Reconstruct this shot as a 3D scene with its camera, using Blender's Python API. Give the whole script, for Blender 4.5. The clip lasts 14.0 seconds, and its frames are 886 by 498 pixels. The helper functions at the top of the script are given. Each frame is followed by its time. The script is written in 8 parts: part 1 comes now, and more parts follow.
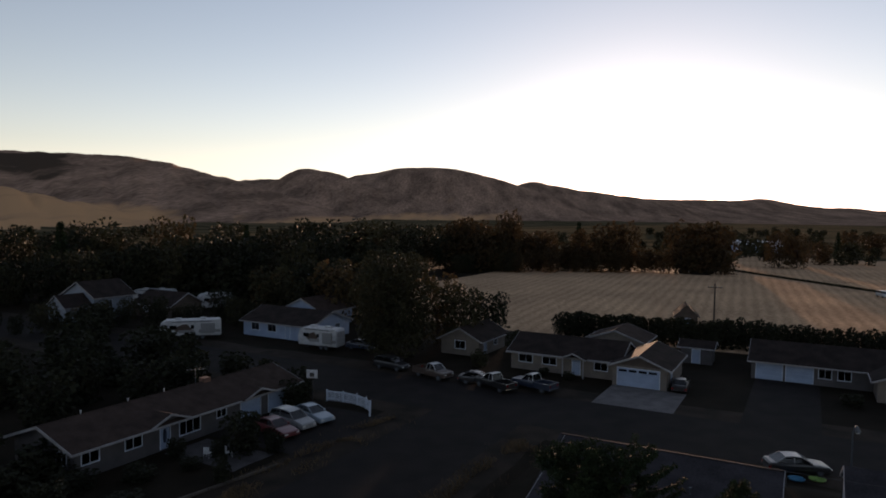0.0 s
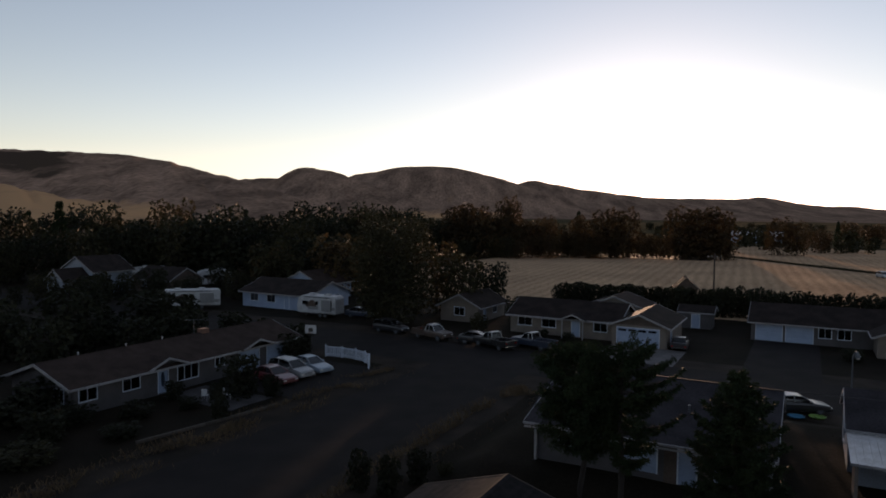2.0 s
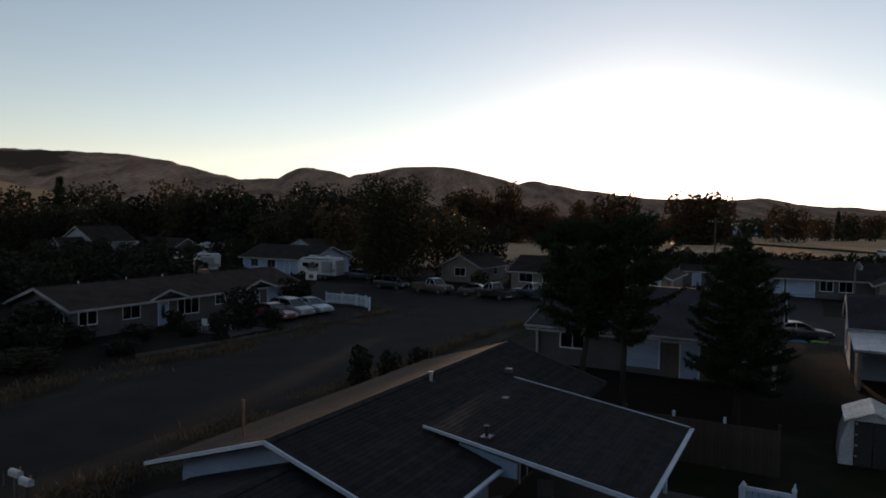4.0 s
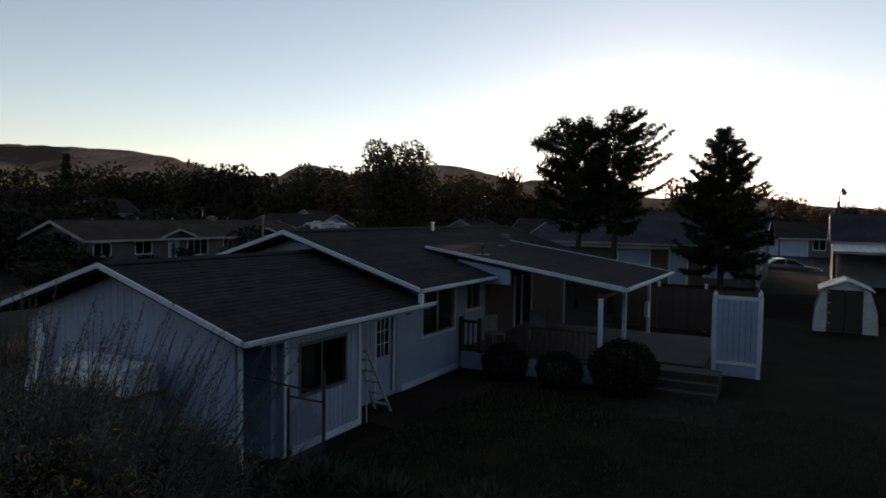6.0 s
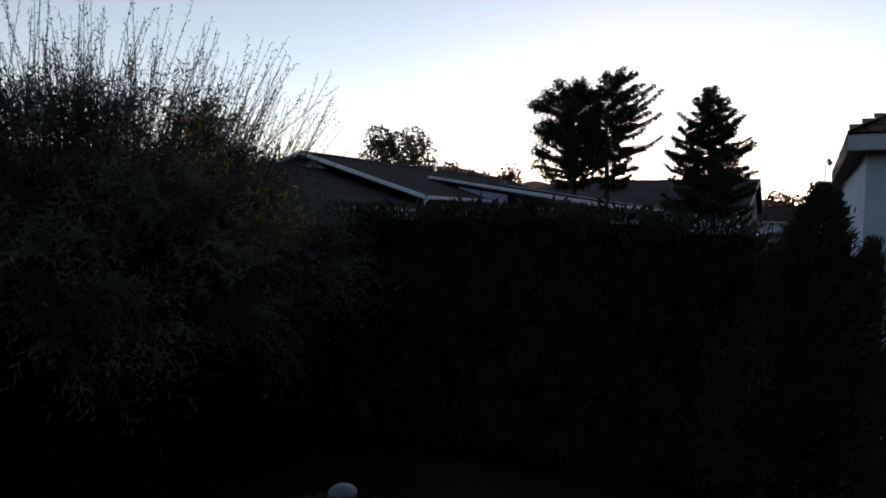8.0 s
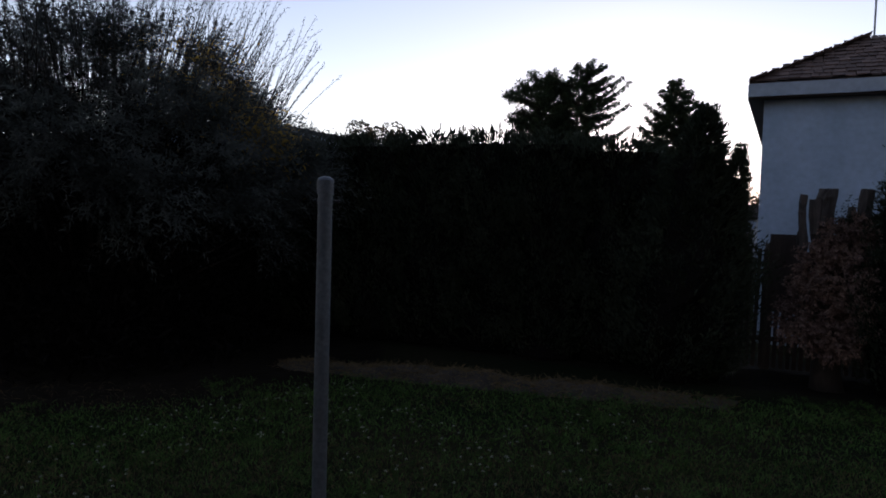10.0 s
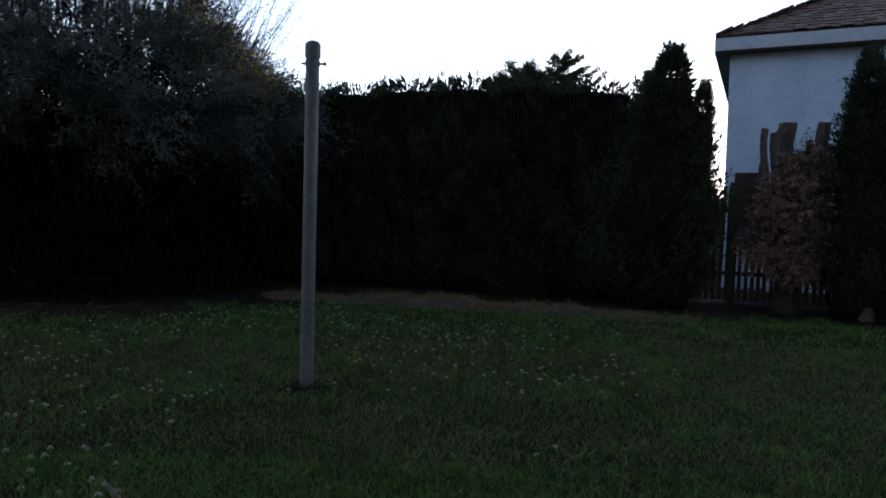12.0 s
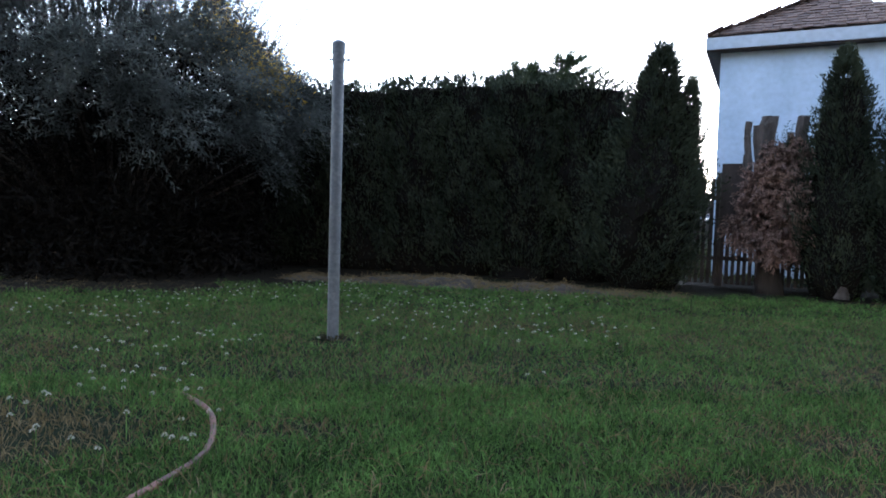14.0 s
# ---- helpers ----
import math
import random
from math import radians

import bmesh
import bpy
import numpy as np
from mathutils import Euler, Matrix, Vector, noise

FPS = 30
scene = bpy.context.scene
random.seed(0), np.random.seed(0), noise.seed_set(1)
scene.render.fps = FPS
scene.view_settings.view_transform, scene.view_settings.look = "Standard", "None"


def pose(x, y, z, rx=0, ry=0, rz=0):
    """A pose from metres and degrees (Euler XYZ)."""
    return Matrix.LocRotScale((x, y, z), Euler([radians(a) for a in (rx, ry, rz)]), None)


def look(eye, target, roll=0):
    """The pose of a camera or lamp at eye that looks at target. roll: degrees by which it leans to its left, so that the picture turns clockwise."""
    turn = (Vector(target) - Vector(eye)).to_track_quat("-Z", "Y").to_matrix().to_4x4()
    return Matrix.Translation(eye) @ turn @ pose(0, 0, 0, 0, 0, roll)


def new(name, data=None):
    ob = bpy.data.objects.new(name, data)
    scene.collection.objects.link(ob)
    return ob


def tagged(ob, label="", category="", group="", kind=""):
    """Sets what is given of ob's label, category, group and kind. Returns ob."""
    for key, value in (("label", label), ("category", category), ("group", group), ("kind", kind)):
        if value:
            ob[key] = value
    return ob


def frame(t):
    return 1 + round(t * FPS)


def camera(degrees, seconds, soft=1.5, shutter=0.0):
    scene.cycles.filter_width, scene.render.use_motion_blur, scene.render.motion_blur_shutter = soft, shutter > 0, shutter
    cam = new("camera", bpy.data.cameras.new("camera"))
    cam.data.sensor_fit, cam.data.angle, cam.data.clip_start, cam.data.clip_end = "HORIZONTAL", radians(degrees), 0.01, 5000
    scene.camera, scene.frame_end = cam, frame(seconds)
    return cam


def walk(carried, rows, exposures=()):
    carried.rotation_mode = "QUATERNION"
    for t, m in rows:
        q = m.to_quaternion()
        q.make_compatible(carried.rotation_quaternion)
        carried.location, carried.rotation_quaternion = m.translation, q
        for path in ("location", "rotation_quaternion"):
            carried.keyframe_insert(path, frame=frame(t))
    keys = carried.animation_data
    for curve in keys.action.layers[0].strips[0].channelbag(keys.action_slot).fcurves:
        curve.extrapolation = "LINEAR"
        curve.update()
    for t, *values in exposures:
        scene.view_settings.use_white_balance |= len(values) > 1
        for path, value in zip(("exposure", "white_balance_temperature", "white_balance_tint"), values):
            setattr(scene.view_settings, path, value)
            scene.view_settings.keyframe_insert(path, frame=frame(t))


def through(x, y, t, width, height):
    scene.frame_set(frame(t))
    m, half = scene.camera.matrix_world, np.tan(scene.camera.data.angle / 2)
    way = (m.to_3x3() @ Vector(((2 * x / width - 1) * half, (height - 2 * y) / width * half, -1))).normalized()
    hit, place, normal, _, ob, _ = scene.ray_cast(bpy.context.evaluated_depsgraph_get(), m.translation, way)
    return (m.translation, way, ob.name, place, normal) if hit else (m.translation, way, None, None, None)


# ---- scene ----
cam = camera(66.0, 14.0, soft=1.8)
PATH = [
    (0, (-0.223, 0.658, 19.992), (-0.319, 2.653, 19.887), 0.7),
    (0.5, (-0.212, 0.63, 19.335), (-0.307, 2.625, 19.23), 0.7),
    (1, (-0.178, 0.629, 18.089), (-0.274, 2.624, 17.985), 0.7),
    (1.5, (-0.129, 0.6, 16.698), (-0.224, 2.595, 16.594), 0.6),
    (2, (-0.048, 0.577, 15.251), (-0.144, 2.572, 15.146), 0.6),
    (2.5, (-0.051, 0.583, 13.816), (-0.148, 2.578, 13.711), 0.6),
    (4.8, (0.0, -0.065, 7.403), (-0.096, 1.931, 7.305), 0.6),
    (5, (0.037, -0.289, 6.964), (-0.062, 1.706, 6.861), 0.7),
    (5.5, (0.059, -1.085, 5.952), (-0.041, 0.91, 5.848), 0.7),
    (6, (0.153, -1.717, 4.613), (0.052, 0.278, 4.511), 0.8),
    (6.5, (0.186, -2.033, 3.908), (0.083, -0.038, 3.806), 0.9),
    (7, (0.196, -2.683, 3.385), (0.094, -0.689, 3.282), 1.0),
    (7.5, (0.227, -3.294, 2.752), (0.124, -1.299, 2.652), 1.0),
    (7.7, (0.192, -3.395, 2.568), (0.093, -1.399, 2.47), 0.9),
    (9.8, (0.44, -4.901, 1.587), (0.334, -2.906, 1.488), 1.7),
    (10, (0.456, -4.895, 1.499), (0.417, -2.898, 1.404), 1.7),
    (10.5, (0.461, -4.86, 1.276), (0.491, -2.862, 1.186), 1.5),
    (11, (0.454, -4.785, 1.117), (0.489, -2.788, 1.021), 1.6),
    (11.5, (0.474, -4.969, 0.945), (0.502, -2.971, 0.853), 1.6),
    (12, (0.477, -5.162, 0.84), (0.499, -3.164, 0.75), 1.6),
    (12.5, (0.476, -5.452, 0.736), (0.498, -3.454, 0.645), 1.6),
    (13, (0.485, -5.478, 0.712), (0.502, -3.48, 0.622), 1.5),
    (13.5, (0.489, -5.554, 0.708), (0.501, -3.556, 0.62), 1.5),
    (14, (0.458, -5.686, 0.697), (0.467, -3.688, 0.608), 1.6),
]
EXPOSURES = [(0, 0.97, 5800, 23), (2.7, 0.97, 5750, 21), (5.0, 0.88, 5600, 16), (6.0, 1.05, 5600, 17), (7.0, 1.3, 5650, 19), (7.7, 1.35, 5700, 20), (10.0, 1.5, 5550, 28), (10.5, 1.5, 5550, 27), (11.0, 1.65, 5450, 21), (11.5, 1.95, 5400, 21),
             (12.0, 2.4, 5300, 20), (12.5, 3.0, 5300, 20), (13.0, 3.6, 5300, 20), (14.0, 4.2, 5350, 20)]
walk(cam, [(t, look(eye, target, roll)) for t, eye, target, roll in PATH], EXPOSURES)
SKY_STRENGTH = 0.12
SUN_POWER = 3.5

# ---- light ----
SUN_AZ = radians(13.7)    # to the right of the +y axis
SUN_EL = radians(3.1)
world = bpy.data.worlds.new("dusk_sky")
scene.world = world
world.use_nodes = True
wn = world.node_tree
sky = wn.nodes.new("ShaderNodeTexSky")
sky.sky_type = "NISHITA"
sky.sun_disc = False
sky.sun_elevation = SUN_EL
sky.sun_rotation = SUN_AZ
sky.air_density, sky.dust_density, sky.ozone_density = 1.0, 0.15, 1.0
haze = wn.nodes.new("ShaderNodeHueSaturation")    # thin evening haze greys the blue
haze.inputs["Saturation"].default_value = 0.60
wn.links.new(sky.outputs["Color"], haze.inputs["Color"])
wn.links.new(haze.outputs["Color"], wn.nodes["Background"].inputs["Color"])
wn.nodes["Background"].inputs["Strength"].default_value = SKY_STRENGTH

sun_data = bpy.data.lights.new("sun", "SUN")
sun_data.energy, sun_data.angle, sun_data.color = SUN_POWER, radians(0.5), (1.0, 0.62, 0.33)
sun = new("sun", sun_data)
sun_way = Vector((math.sin(SUN_AZ) * math.cos(SUN_EL), math.cos(SUN_AZ) * math.cos(SUN_EL), math.sin(SUN_EL)))
sun.matrix_world = look(sun_way * 60, (0, 0, 0))


# ---- materials ----
def mat(name, c1, c2, scale=2.0, rough=0.8, bump=0.15, metal=0.0, rand=0.0, fine=9.0, vary=0.3, coat=0.0, world_space=False, stretch=None, spec=0.5):
    """Two colours mixed at one scale, grain and relief at a finer one; rand varies each object's tone."""
    m = bpy.data.materials.new(name)
    m.use_nodes = True
    t = m.node_tree
    b = t.nodes["Principled BSDF"]
    b.inputs["Roughness"].default_value, b.inputs["Metallic"].default_value = rough, metal
    b.inputs["Coat Weight"].default_value = coat
    b.inputs["Specular IOR Level"].default_value = spec
    if world_space:
        src = t.nodes.new("ShaderNodeNewGeometry").outputs["Position"]
    else:
        src = t.nodes.new("ShaderNodeTexCoord").outputs["Object"]
    if stretch:
        mp = t.nodes.new("ShaderNodeMapping")
        mp.inputs["Scale"].default_value = stretch
        t.links.new(src, mp.inputs["Vector"])
        src = mp.outputs["Vector"]
    big, small = t.nodes.new("ShaderNodeTexNoise"), t.nodes.new("ShaderNodeTexNoise")
    for n, s, d in ((big, scale, 4), (small, scale * fine, 5)):
        n.inputs["Scale"].default_value, n.inputs["Detail"].default_value = s, d
        t.links.new(src, n.inputs["Vector"])
    ramp = t.nodes.new("ShaderNodeMapRange")
    ramp.inputs["From Min"].default_value, ramp.inputs["From Max"].default_value = 0.35, 0.65
    t.links.new(big.outputs["Fac"], ramp.inputs["Value"])
    mix = t.nodes.new("ShaderNodeMix")
    mix.data_type = "RGBA"
    mix.inputs["A"].default_value, mix.inputs["B"].default_value = (*c1, 1), (*c2, 1)
    t.links.new(ramp.outputs["Result"], mix.inputs["Factor"])
    hsv = t.nodes.new("ShaderNodeHueSaturation")
    t.links.new(mix.outputs["Result"], hsv.inputs["Color"])
    val = t.nodes.new("ShaderNodeMapRange")
    val.inputs["From Min"].default_value, val.inputs["From Max"].default_value = 0.25, 0.75
    val.inputs["To Min"].default_value, val.inputs["To Max"].default_value = 1 - vary, 1 + vary
    t.links.new(small.outputs["Fac"], val.inputs["Value"])
    out = val.outputs["Result"]
    if rand:
        info = t.nodes.new("ShaderNodeObjectInfo")
        r = t.nodes.new("ShaderNodeMapRange")
        r.inputs["To Min"].default_value, r.inputs["To Max"].default_value = 1 - rand, 1 + rand
        t.links.new(info.outputs["Random"], r.inputs["Value"])
        mul = t.nodes.new("ShaderNodeMath")
        mul.operation = "MULTIPLY"
        t.links.new(out, mul.inputs[0])
        t.links.new(r.outputs["Result"], mul.inputs[1])
        out = mul.outputs["Value"]
    t.links.new(out, hsv.inputs["Value"])
    t.links.new(hsv.outputs["Color"], b.inputs["Base Color"])
    if bump:
        bp = t.nodes.new("ShaderNodeBump")
        bp.inputs["Strength"].default_value, bp.inputs["Distance"].default_value = bump, 0.3 / (scale * fine)
        t.links.new(small.outputs["Fac"], bp.inputs["Height"])
        t.links.new(bp.outputs["Normal"], b.inputs["Normal"])
    return m


def leaf_mat(name, c1, c2, scale=1.0, rough=0.75, through=0.05, island=0.5, spec=0.15):
    """Foliage: each leaf its own tone, with light that passes through it."""
    m = bpy.data.materials.new(name)
    m.use_nodes = True
    t = m.node_tree
    b = t.nodes["Principled BSDF"]
    b.inputs["Roughness"].default_value = rough
    b.inputs["Specular IOR Level"].default_value = spec
    geo = t.nodes.new("ShaderNodeNewGeometry")
    n = t.nodes.new("ShaderNodeTexNoise")
    n.inputs["Scale"].default_value, n.inputs["Detail"].default_value = scale, 3
    t.links.new(geo.outputs["Position"], n.inputs["Vector"])
    add = t.nodes.new("ShaderNodeMath")
    add.operation = "MULTIPLY_ADD"
    add.inputs[1].default_value = island
    t.links.new(geo.outputs["Random Per Island"], add.inputs[0])
    off = t.nodes.new("ShaderNodeMapRange")
    off.inputs["From Min"].default_value, off.inputs["From Max"].default_value = 0.35, 0.65
    off.inputs["To Min"].default_value, off.inputs["To Max"].default_value = 0.0, 1.0 - island
    t.links.new(n.outputs["Fac"], off.inputs["Value"])
    t.links.new(off.outputs["Result"], add.inputs[2])
    mix = t.nodes.new("ShaderNodeMix")
    mix.data_type = "RGBA"
    mix.inputs["A"].default_value, mix.inputs["B"].default_value = (*c1, 1), (*c2, 1)
    t.links.new(add.outputs["Value"], mix.inputs["Factor"])
    t.links.new(mix.outputs["Result"], b.inputs["Base Color"])
    tr = t.nodes.new("ShaderNodeBsdfTranslucent")
    t.links.new(mix.outputs["Result"], tr.inputs["Color"])
    sh = t.nodes.new("ShaderNodeMixShader")
    sh.inputs["Fac"].default_value = through
    t.links.new(b.outputs["BSDF"], sh.inputs[1])
    t.links.new(tr.outputs["BSDF"], sh.inputs[2])
    t.links.new(sh.outputs["Shader"], t.nodes["Material Output"].inputs["Surface"])
    return m


def glass_mat(name, tint, rough=0.03):
    m = bpy.data.materials.new(name)
    m.use_nodes = True
    b = m.node_tree.nodes["Principled BSDF"]
    b.inputs["Base Color"].default_value = (*tint, 1)
    b.inputs["Roughness"].default_value = rough
    b.inputs["IOR"].default_value = 1.5
    b.inputs["Transmission Weight"].default_value = 1.0
    return m


def land_mat():
    """Dry hill grass, low-sun gold painted on the foothill benches, and dark scrub, mixed by the ground's own masks."""
    m = mat("hill_land", (0.31, 0.205, 0.145), (0.155, 0.105, 0.076), 0.018, 0.95, 0.5, world_space=True, fine=9, vary=0.42, stretch=(1, 0.22, 0.5), spec=0.0)
    t = m.node_tree
    b = t.nodes["Principled BSDF"]
    col = next(n for n in t.nodes if n.bl_idname == "ShaderNodeHueSaturation").outputs["Color"]
    src = next(n for n in t.nodes if n.bl_idname == "ShaderNodeMapping").outputs["Vector"]
    edge = t.nodes.new("ShaderNodeTexNoise")
    edge.inputs["Scale"].default_value, edge.inputs["Detail"].default_value = 0.03, 6
    t.links.new(src, edge.inputs["Vector"])
    for mask, tone, soft in (("sunlit_bench", (0.50, 0.30, 0.155), 0.25), ("scrub", (0.075, 0.055, 0.040), 0.12)):
        at = t.nodes.new("ShaderNodeAttribute")
        at.attribute_name = mask
        add = t.nodes.new("ShaderNodeMath")
        add.operation = "ADD"
        t.links.new(at.outputs["Fac"], add.inputs[0])
        t.links.new(edge.outputs["Fac"], add.inputs[1])
        r = t.nodes.new("ShaderNodeMapRange")
        r.inputs["From Min"].default_value, r.inputs["From Max"].default_value = 1.0 - soft, 1.0 + soft
        t.links.new(add.outputs["Value"], r.inputs["Value"])
        mix = t.nodes.new("ShaderNodeMix")
        mix.data_type = "RGBA"
        t.links.new(r.outputs["Result"], mix.inputs["Factor"])
        t.links.new(col, mix.inputs["A"])
        mix.inputs["B"].default_value = (*tone, 1)
        col = mix.outputs["Result"]
    t.links.new(col, b.inputs["Base Color"])
    return m


LAND = land_mat()
VALLEY = mat("valley_scrub_and_plots", (0.035, 0.036, 0.02), (0.13, 0.10, 0.06), 0.008, 0.95, 0.5, world_space=True, fine=12, stretch=(1, 3, 1), spec=0.0)
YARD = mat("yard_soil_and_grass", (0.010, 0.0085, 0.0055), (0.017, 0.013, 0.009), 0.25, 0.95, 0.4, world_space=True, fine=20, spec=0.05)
LAWN = mat("lawn_soil", (0.008, 0.012, 0.005), (0.022, 0.019, 0.010), 0.7, 0.95, 0.5, world_space=True, fine=25, spec=0.05)
FIELD = mat("mown_field", (0.47, 0.32, 0.195), (0.35, 0.24, 0.15), 0.05, 0.95, 0.6, world_space=True, fine=26, vary=0.40, spec=0.0)
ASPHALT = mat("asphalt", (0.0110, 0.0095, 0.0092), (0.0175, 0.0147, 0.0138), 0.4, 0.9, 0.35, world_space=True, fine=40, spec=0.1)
GRAVEL = mat("gravel_shoulder", (0.034, 0.026, 0.019), (0.014, 0.0115, 0.009), 0.35, 0.95, 0.6, world_space=True, fine=30, spec=0.1)


def mown_rows(m, spacing, turn, depth):
    """Lay pale and dark mown rows over a field material."""
    t = m.node_tree
    hsv = next(n for n in t.nodes if n.bl_idname == "ShaderNodeHueSaturation")
    b = t.nodes["Principled BSDF"]
    mp = t.nodes.new("ShaderNodeMapping")
    mp.inputs["Rotation"].default_value = (0, 0, radians(turn))
    t.links.new(t.nodes.new("ShaderNodeNewGeometry").outputs["Position"], mp.inputs["Vector"])
    w = t.nodes.new("ShaderNodeTexWave")
    w.inputs["Scale"].default_value = 0.314 / spacing
    w.inputs["Distortion"].default_value, w.inputs["Detail"].default_value, w.inputs["Detail Scale"].default_value = 2.5, 3.0, 0.6
    t.links.new(mp.outputs["Vector"], w.inputs["Vector"])
    r = t.nodes.new("ShaderNodeMapRange")
    r.inputs["To Min"].default_value, r.inputs["To Max"].default_value = 1 - depth, 1 + depth
    t.links.new(w.outputs["Fac"], r.inputs["Value"])
    h2 = t.nodes.new("ShaderNodeHueSaturation")
    t.links.new(hsv.outputs["Color"], h2.inputs["Color"])
    t.links.new(r.outputs["Result"], h2.inputs["Value"])
    t.links.new(h2.outputs["Color"], b.inputs["Base Color"])


mown_rows(FIELD, 2.6, 21.0, 0.11)
PATIO = mat("worn_patio_concrete", (0.07, 0.066, 0.068), (0.045, 0.042, 0.043), 0.8, 0.9, 0.2, world_space=True, fine=20, spec=0.1)
CONCRETE = mat("concrete", (0.155, 0.145, 0.145), (0.105, 0.10, 0.10), 0.8, 0.9, 0.2, world_space=True, fine=20, spec=0.1)
SHINGLE = mat("dark_shingle", (0.019, 0.0185, 0.019), (0.032, 0.0295, 0.029), 3.0, 0.9, 0.4, rand=0.18, fine=12, spec=0.08)
GREY_SHINGLE = mat("grey_shingle", (0.046, 0.043, 0.048), (0.030, 0.028, 0.031), 0.7, 0.95, 0.4, fine=14, spec=0.05)
FAR_SHINGLE = mat("old_dark_shingle", (0.018, 0.0145, 0.0135), (0.030, 0.023, 0.021), 0.7, 0.95, 0.4, fine=14, spec=0.08)
SHINGLE_TAN = mat("weathered_shingle", (0.046, 0.033, 0.028), (0.030, 0.022, 0.019), 1.0, 0.95, 0.4, rand=0.1, fine=14, spec=0.08)
SHAKE = mat("wood_shake", (0.15, 0.098, 0.078), (0.085, 0.056, 0.047), 6.0, 0.85, 0.5, rand=0.35, fine=6)
WHITE_TRIM = mat("white_painted_trim", (0.51, 0.57, 0.66), (0.42, 0.47, 0.55), 1.5, 0.5, 0.05, fine=12, vary=0.15)
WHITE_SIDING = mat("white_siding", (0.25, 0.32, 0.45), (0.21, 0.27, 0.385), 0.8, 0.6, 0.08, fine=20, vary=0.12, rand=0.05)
OLD_TRIM = mat("weathered_white_trim", (0.26, 0.26, 0.27), (0.18, 0.18, 0.19), 1.5, 0.6, 0.1, fine=12)
FASCIA = mat("pale_blue_fascia", (0.42, 0.47, 0.54), (0.36, 0.41, 0.47), 1.2, 0.6, 0.1, fine=12, vary=0.12)
BLUE_SIDING = mat("pale_blue_siding", (0.20, 0.235, 0.29), (0.16, 0.19, 0.24), 0.8, 0.65, 0.08, fine=20, rand=0.04)
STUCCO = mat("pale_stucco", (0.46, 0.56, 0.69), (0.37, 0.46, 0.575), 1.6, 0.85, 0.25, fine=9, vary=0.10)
GREY_SIDING = mat("grey_siding", (0.066, 0.062, 0.066), (0.048, 0.046, 0.049), 0.9, 0.75, 0.1, fine=15)
BROWN_SIDING = mat("brown_siding", (0.085, 0.063, 0.05), (0.055, 0.042, 0.034), 0.9, 0.8, 0.15, fine=15)
BEIGE_SIDING = mat("beige_siding", (0.150, 0.128, 0.108), (0.112, 0.096, 0.083), 0.9, 0.75, 0.1, fine=15)
DARK_WOOD = mat("dark_stained_wood", (0.032, 0.021, 0.016), (0.055, 0.037, 0.028), 3.0, 0.7, 0.3, stretch=(3, 3, 0.6), rand=0.2)
GREY_WOOD = mat("weathered_fence_wood", (0.09, 0.075, 0.06), (0.045, 0.037, 0.03), 3.0, 0.9, 0.5, stretch=(5, 5, 0.5), rand=0.3)
DECK_WOOD = mat("deck_boards", (0.042, 0.031, 0.026), (0.028, 0.022, 0.018), 2.0, 0.8, 0.3, rand=0.15)
BARK = mat("bark", (0.035, 0.027, 0.021), (0.022, 0.017, 0.014), 4.0, 0.95, 0.9, stretch=(1, 1, 0.25))
CUT_WOOD = mat("grey_dead_wood", (0.095, 0.078, 0.070), (0.035, 0.029, 0.025), 4.0, 0.9, 0.7, stretch=(2, 2, 0.3))
METAL_GREY = mat("galvanised_metal", (0.092, 0.105, 0.124), (0.068, 0.078, 0.093), 6.0, 0.5, 0.1, metal=0.35)
METAL_WHITE = mat("white_sheet_metal", (0.44, 0.45, 0.47), (0.35, 0.36, 0.37), 1.5, 0.4, 0.05, metal=0.0)
METAL_ROOF = mat("corrugated_metal", (0.50, 0.50, 0.50), (0.38, 0.37, 0.36), 1.5, 0.38, 0.1, metal=0.6)
DARK_METAL = mat("dark_metal", (0.035, 0.035, 0.04), (0.06, 0.055, 0.05), 3.0, 0.5, 0.1, metal=0.4)
RUST_SUN = mat("rust_and_sun_orange", (0.28, 0.13, 0.07), (0.16, 0.08, 0.05), 5.0, 0.8, 0.3)
RUBBER = mat("tyre_rubber", (0.022, 0.022, 0.022), (0.03, 0.03, 0.03), 4.0, 0.85, 0.2)
PLASTIC = mat("grey_plastic", (0.16, 0.17, 0.18), (0.12, 0.13, 0.14), 4.0, 0.5, 0.05)
TARP = mat("white_tarpaulin", (0.60, 0.63, 0.66), (0.45, 0.48, 0.52), 2.0, 0.5, 0.3)
HOSE_MAT = mat("faded_red_rubber_hose", (0.17, 0.066, 0.045), (0.075, 0.034, 0.026), 14.0, 0.55, 0.25)
BRICK_RED = mat("brown_brick", (0.16, 0.085, 0.06), (0.10, 0.06, 0.045), 4.0, 0.9, 0.4)
CHROME = mat("chrome", (0.65, 0.65, 0.66), (0.55, 0.55, 0.56), 3.0, 0.15, 0.0, metal=1.0)
LAMP_GLASS = mat("lamp_glass", (0.5, 0.5, 0.48), (0.45, 0.45, 0.43), 3.0, 0.2, 0.0)
TAIL_RED = mat("red_tail_lamp", (0.25, 0.02, 0.02), (0.2, 0.015, 0.015), 3.0, 0.2, 0.0)
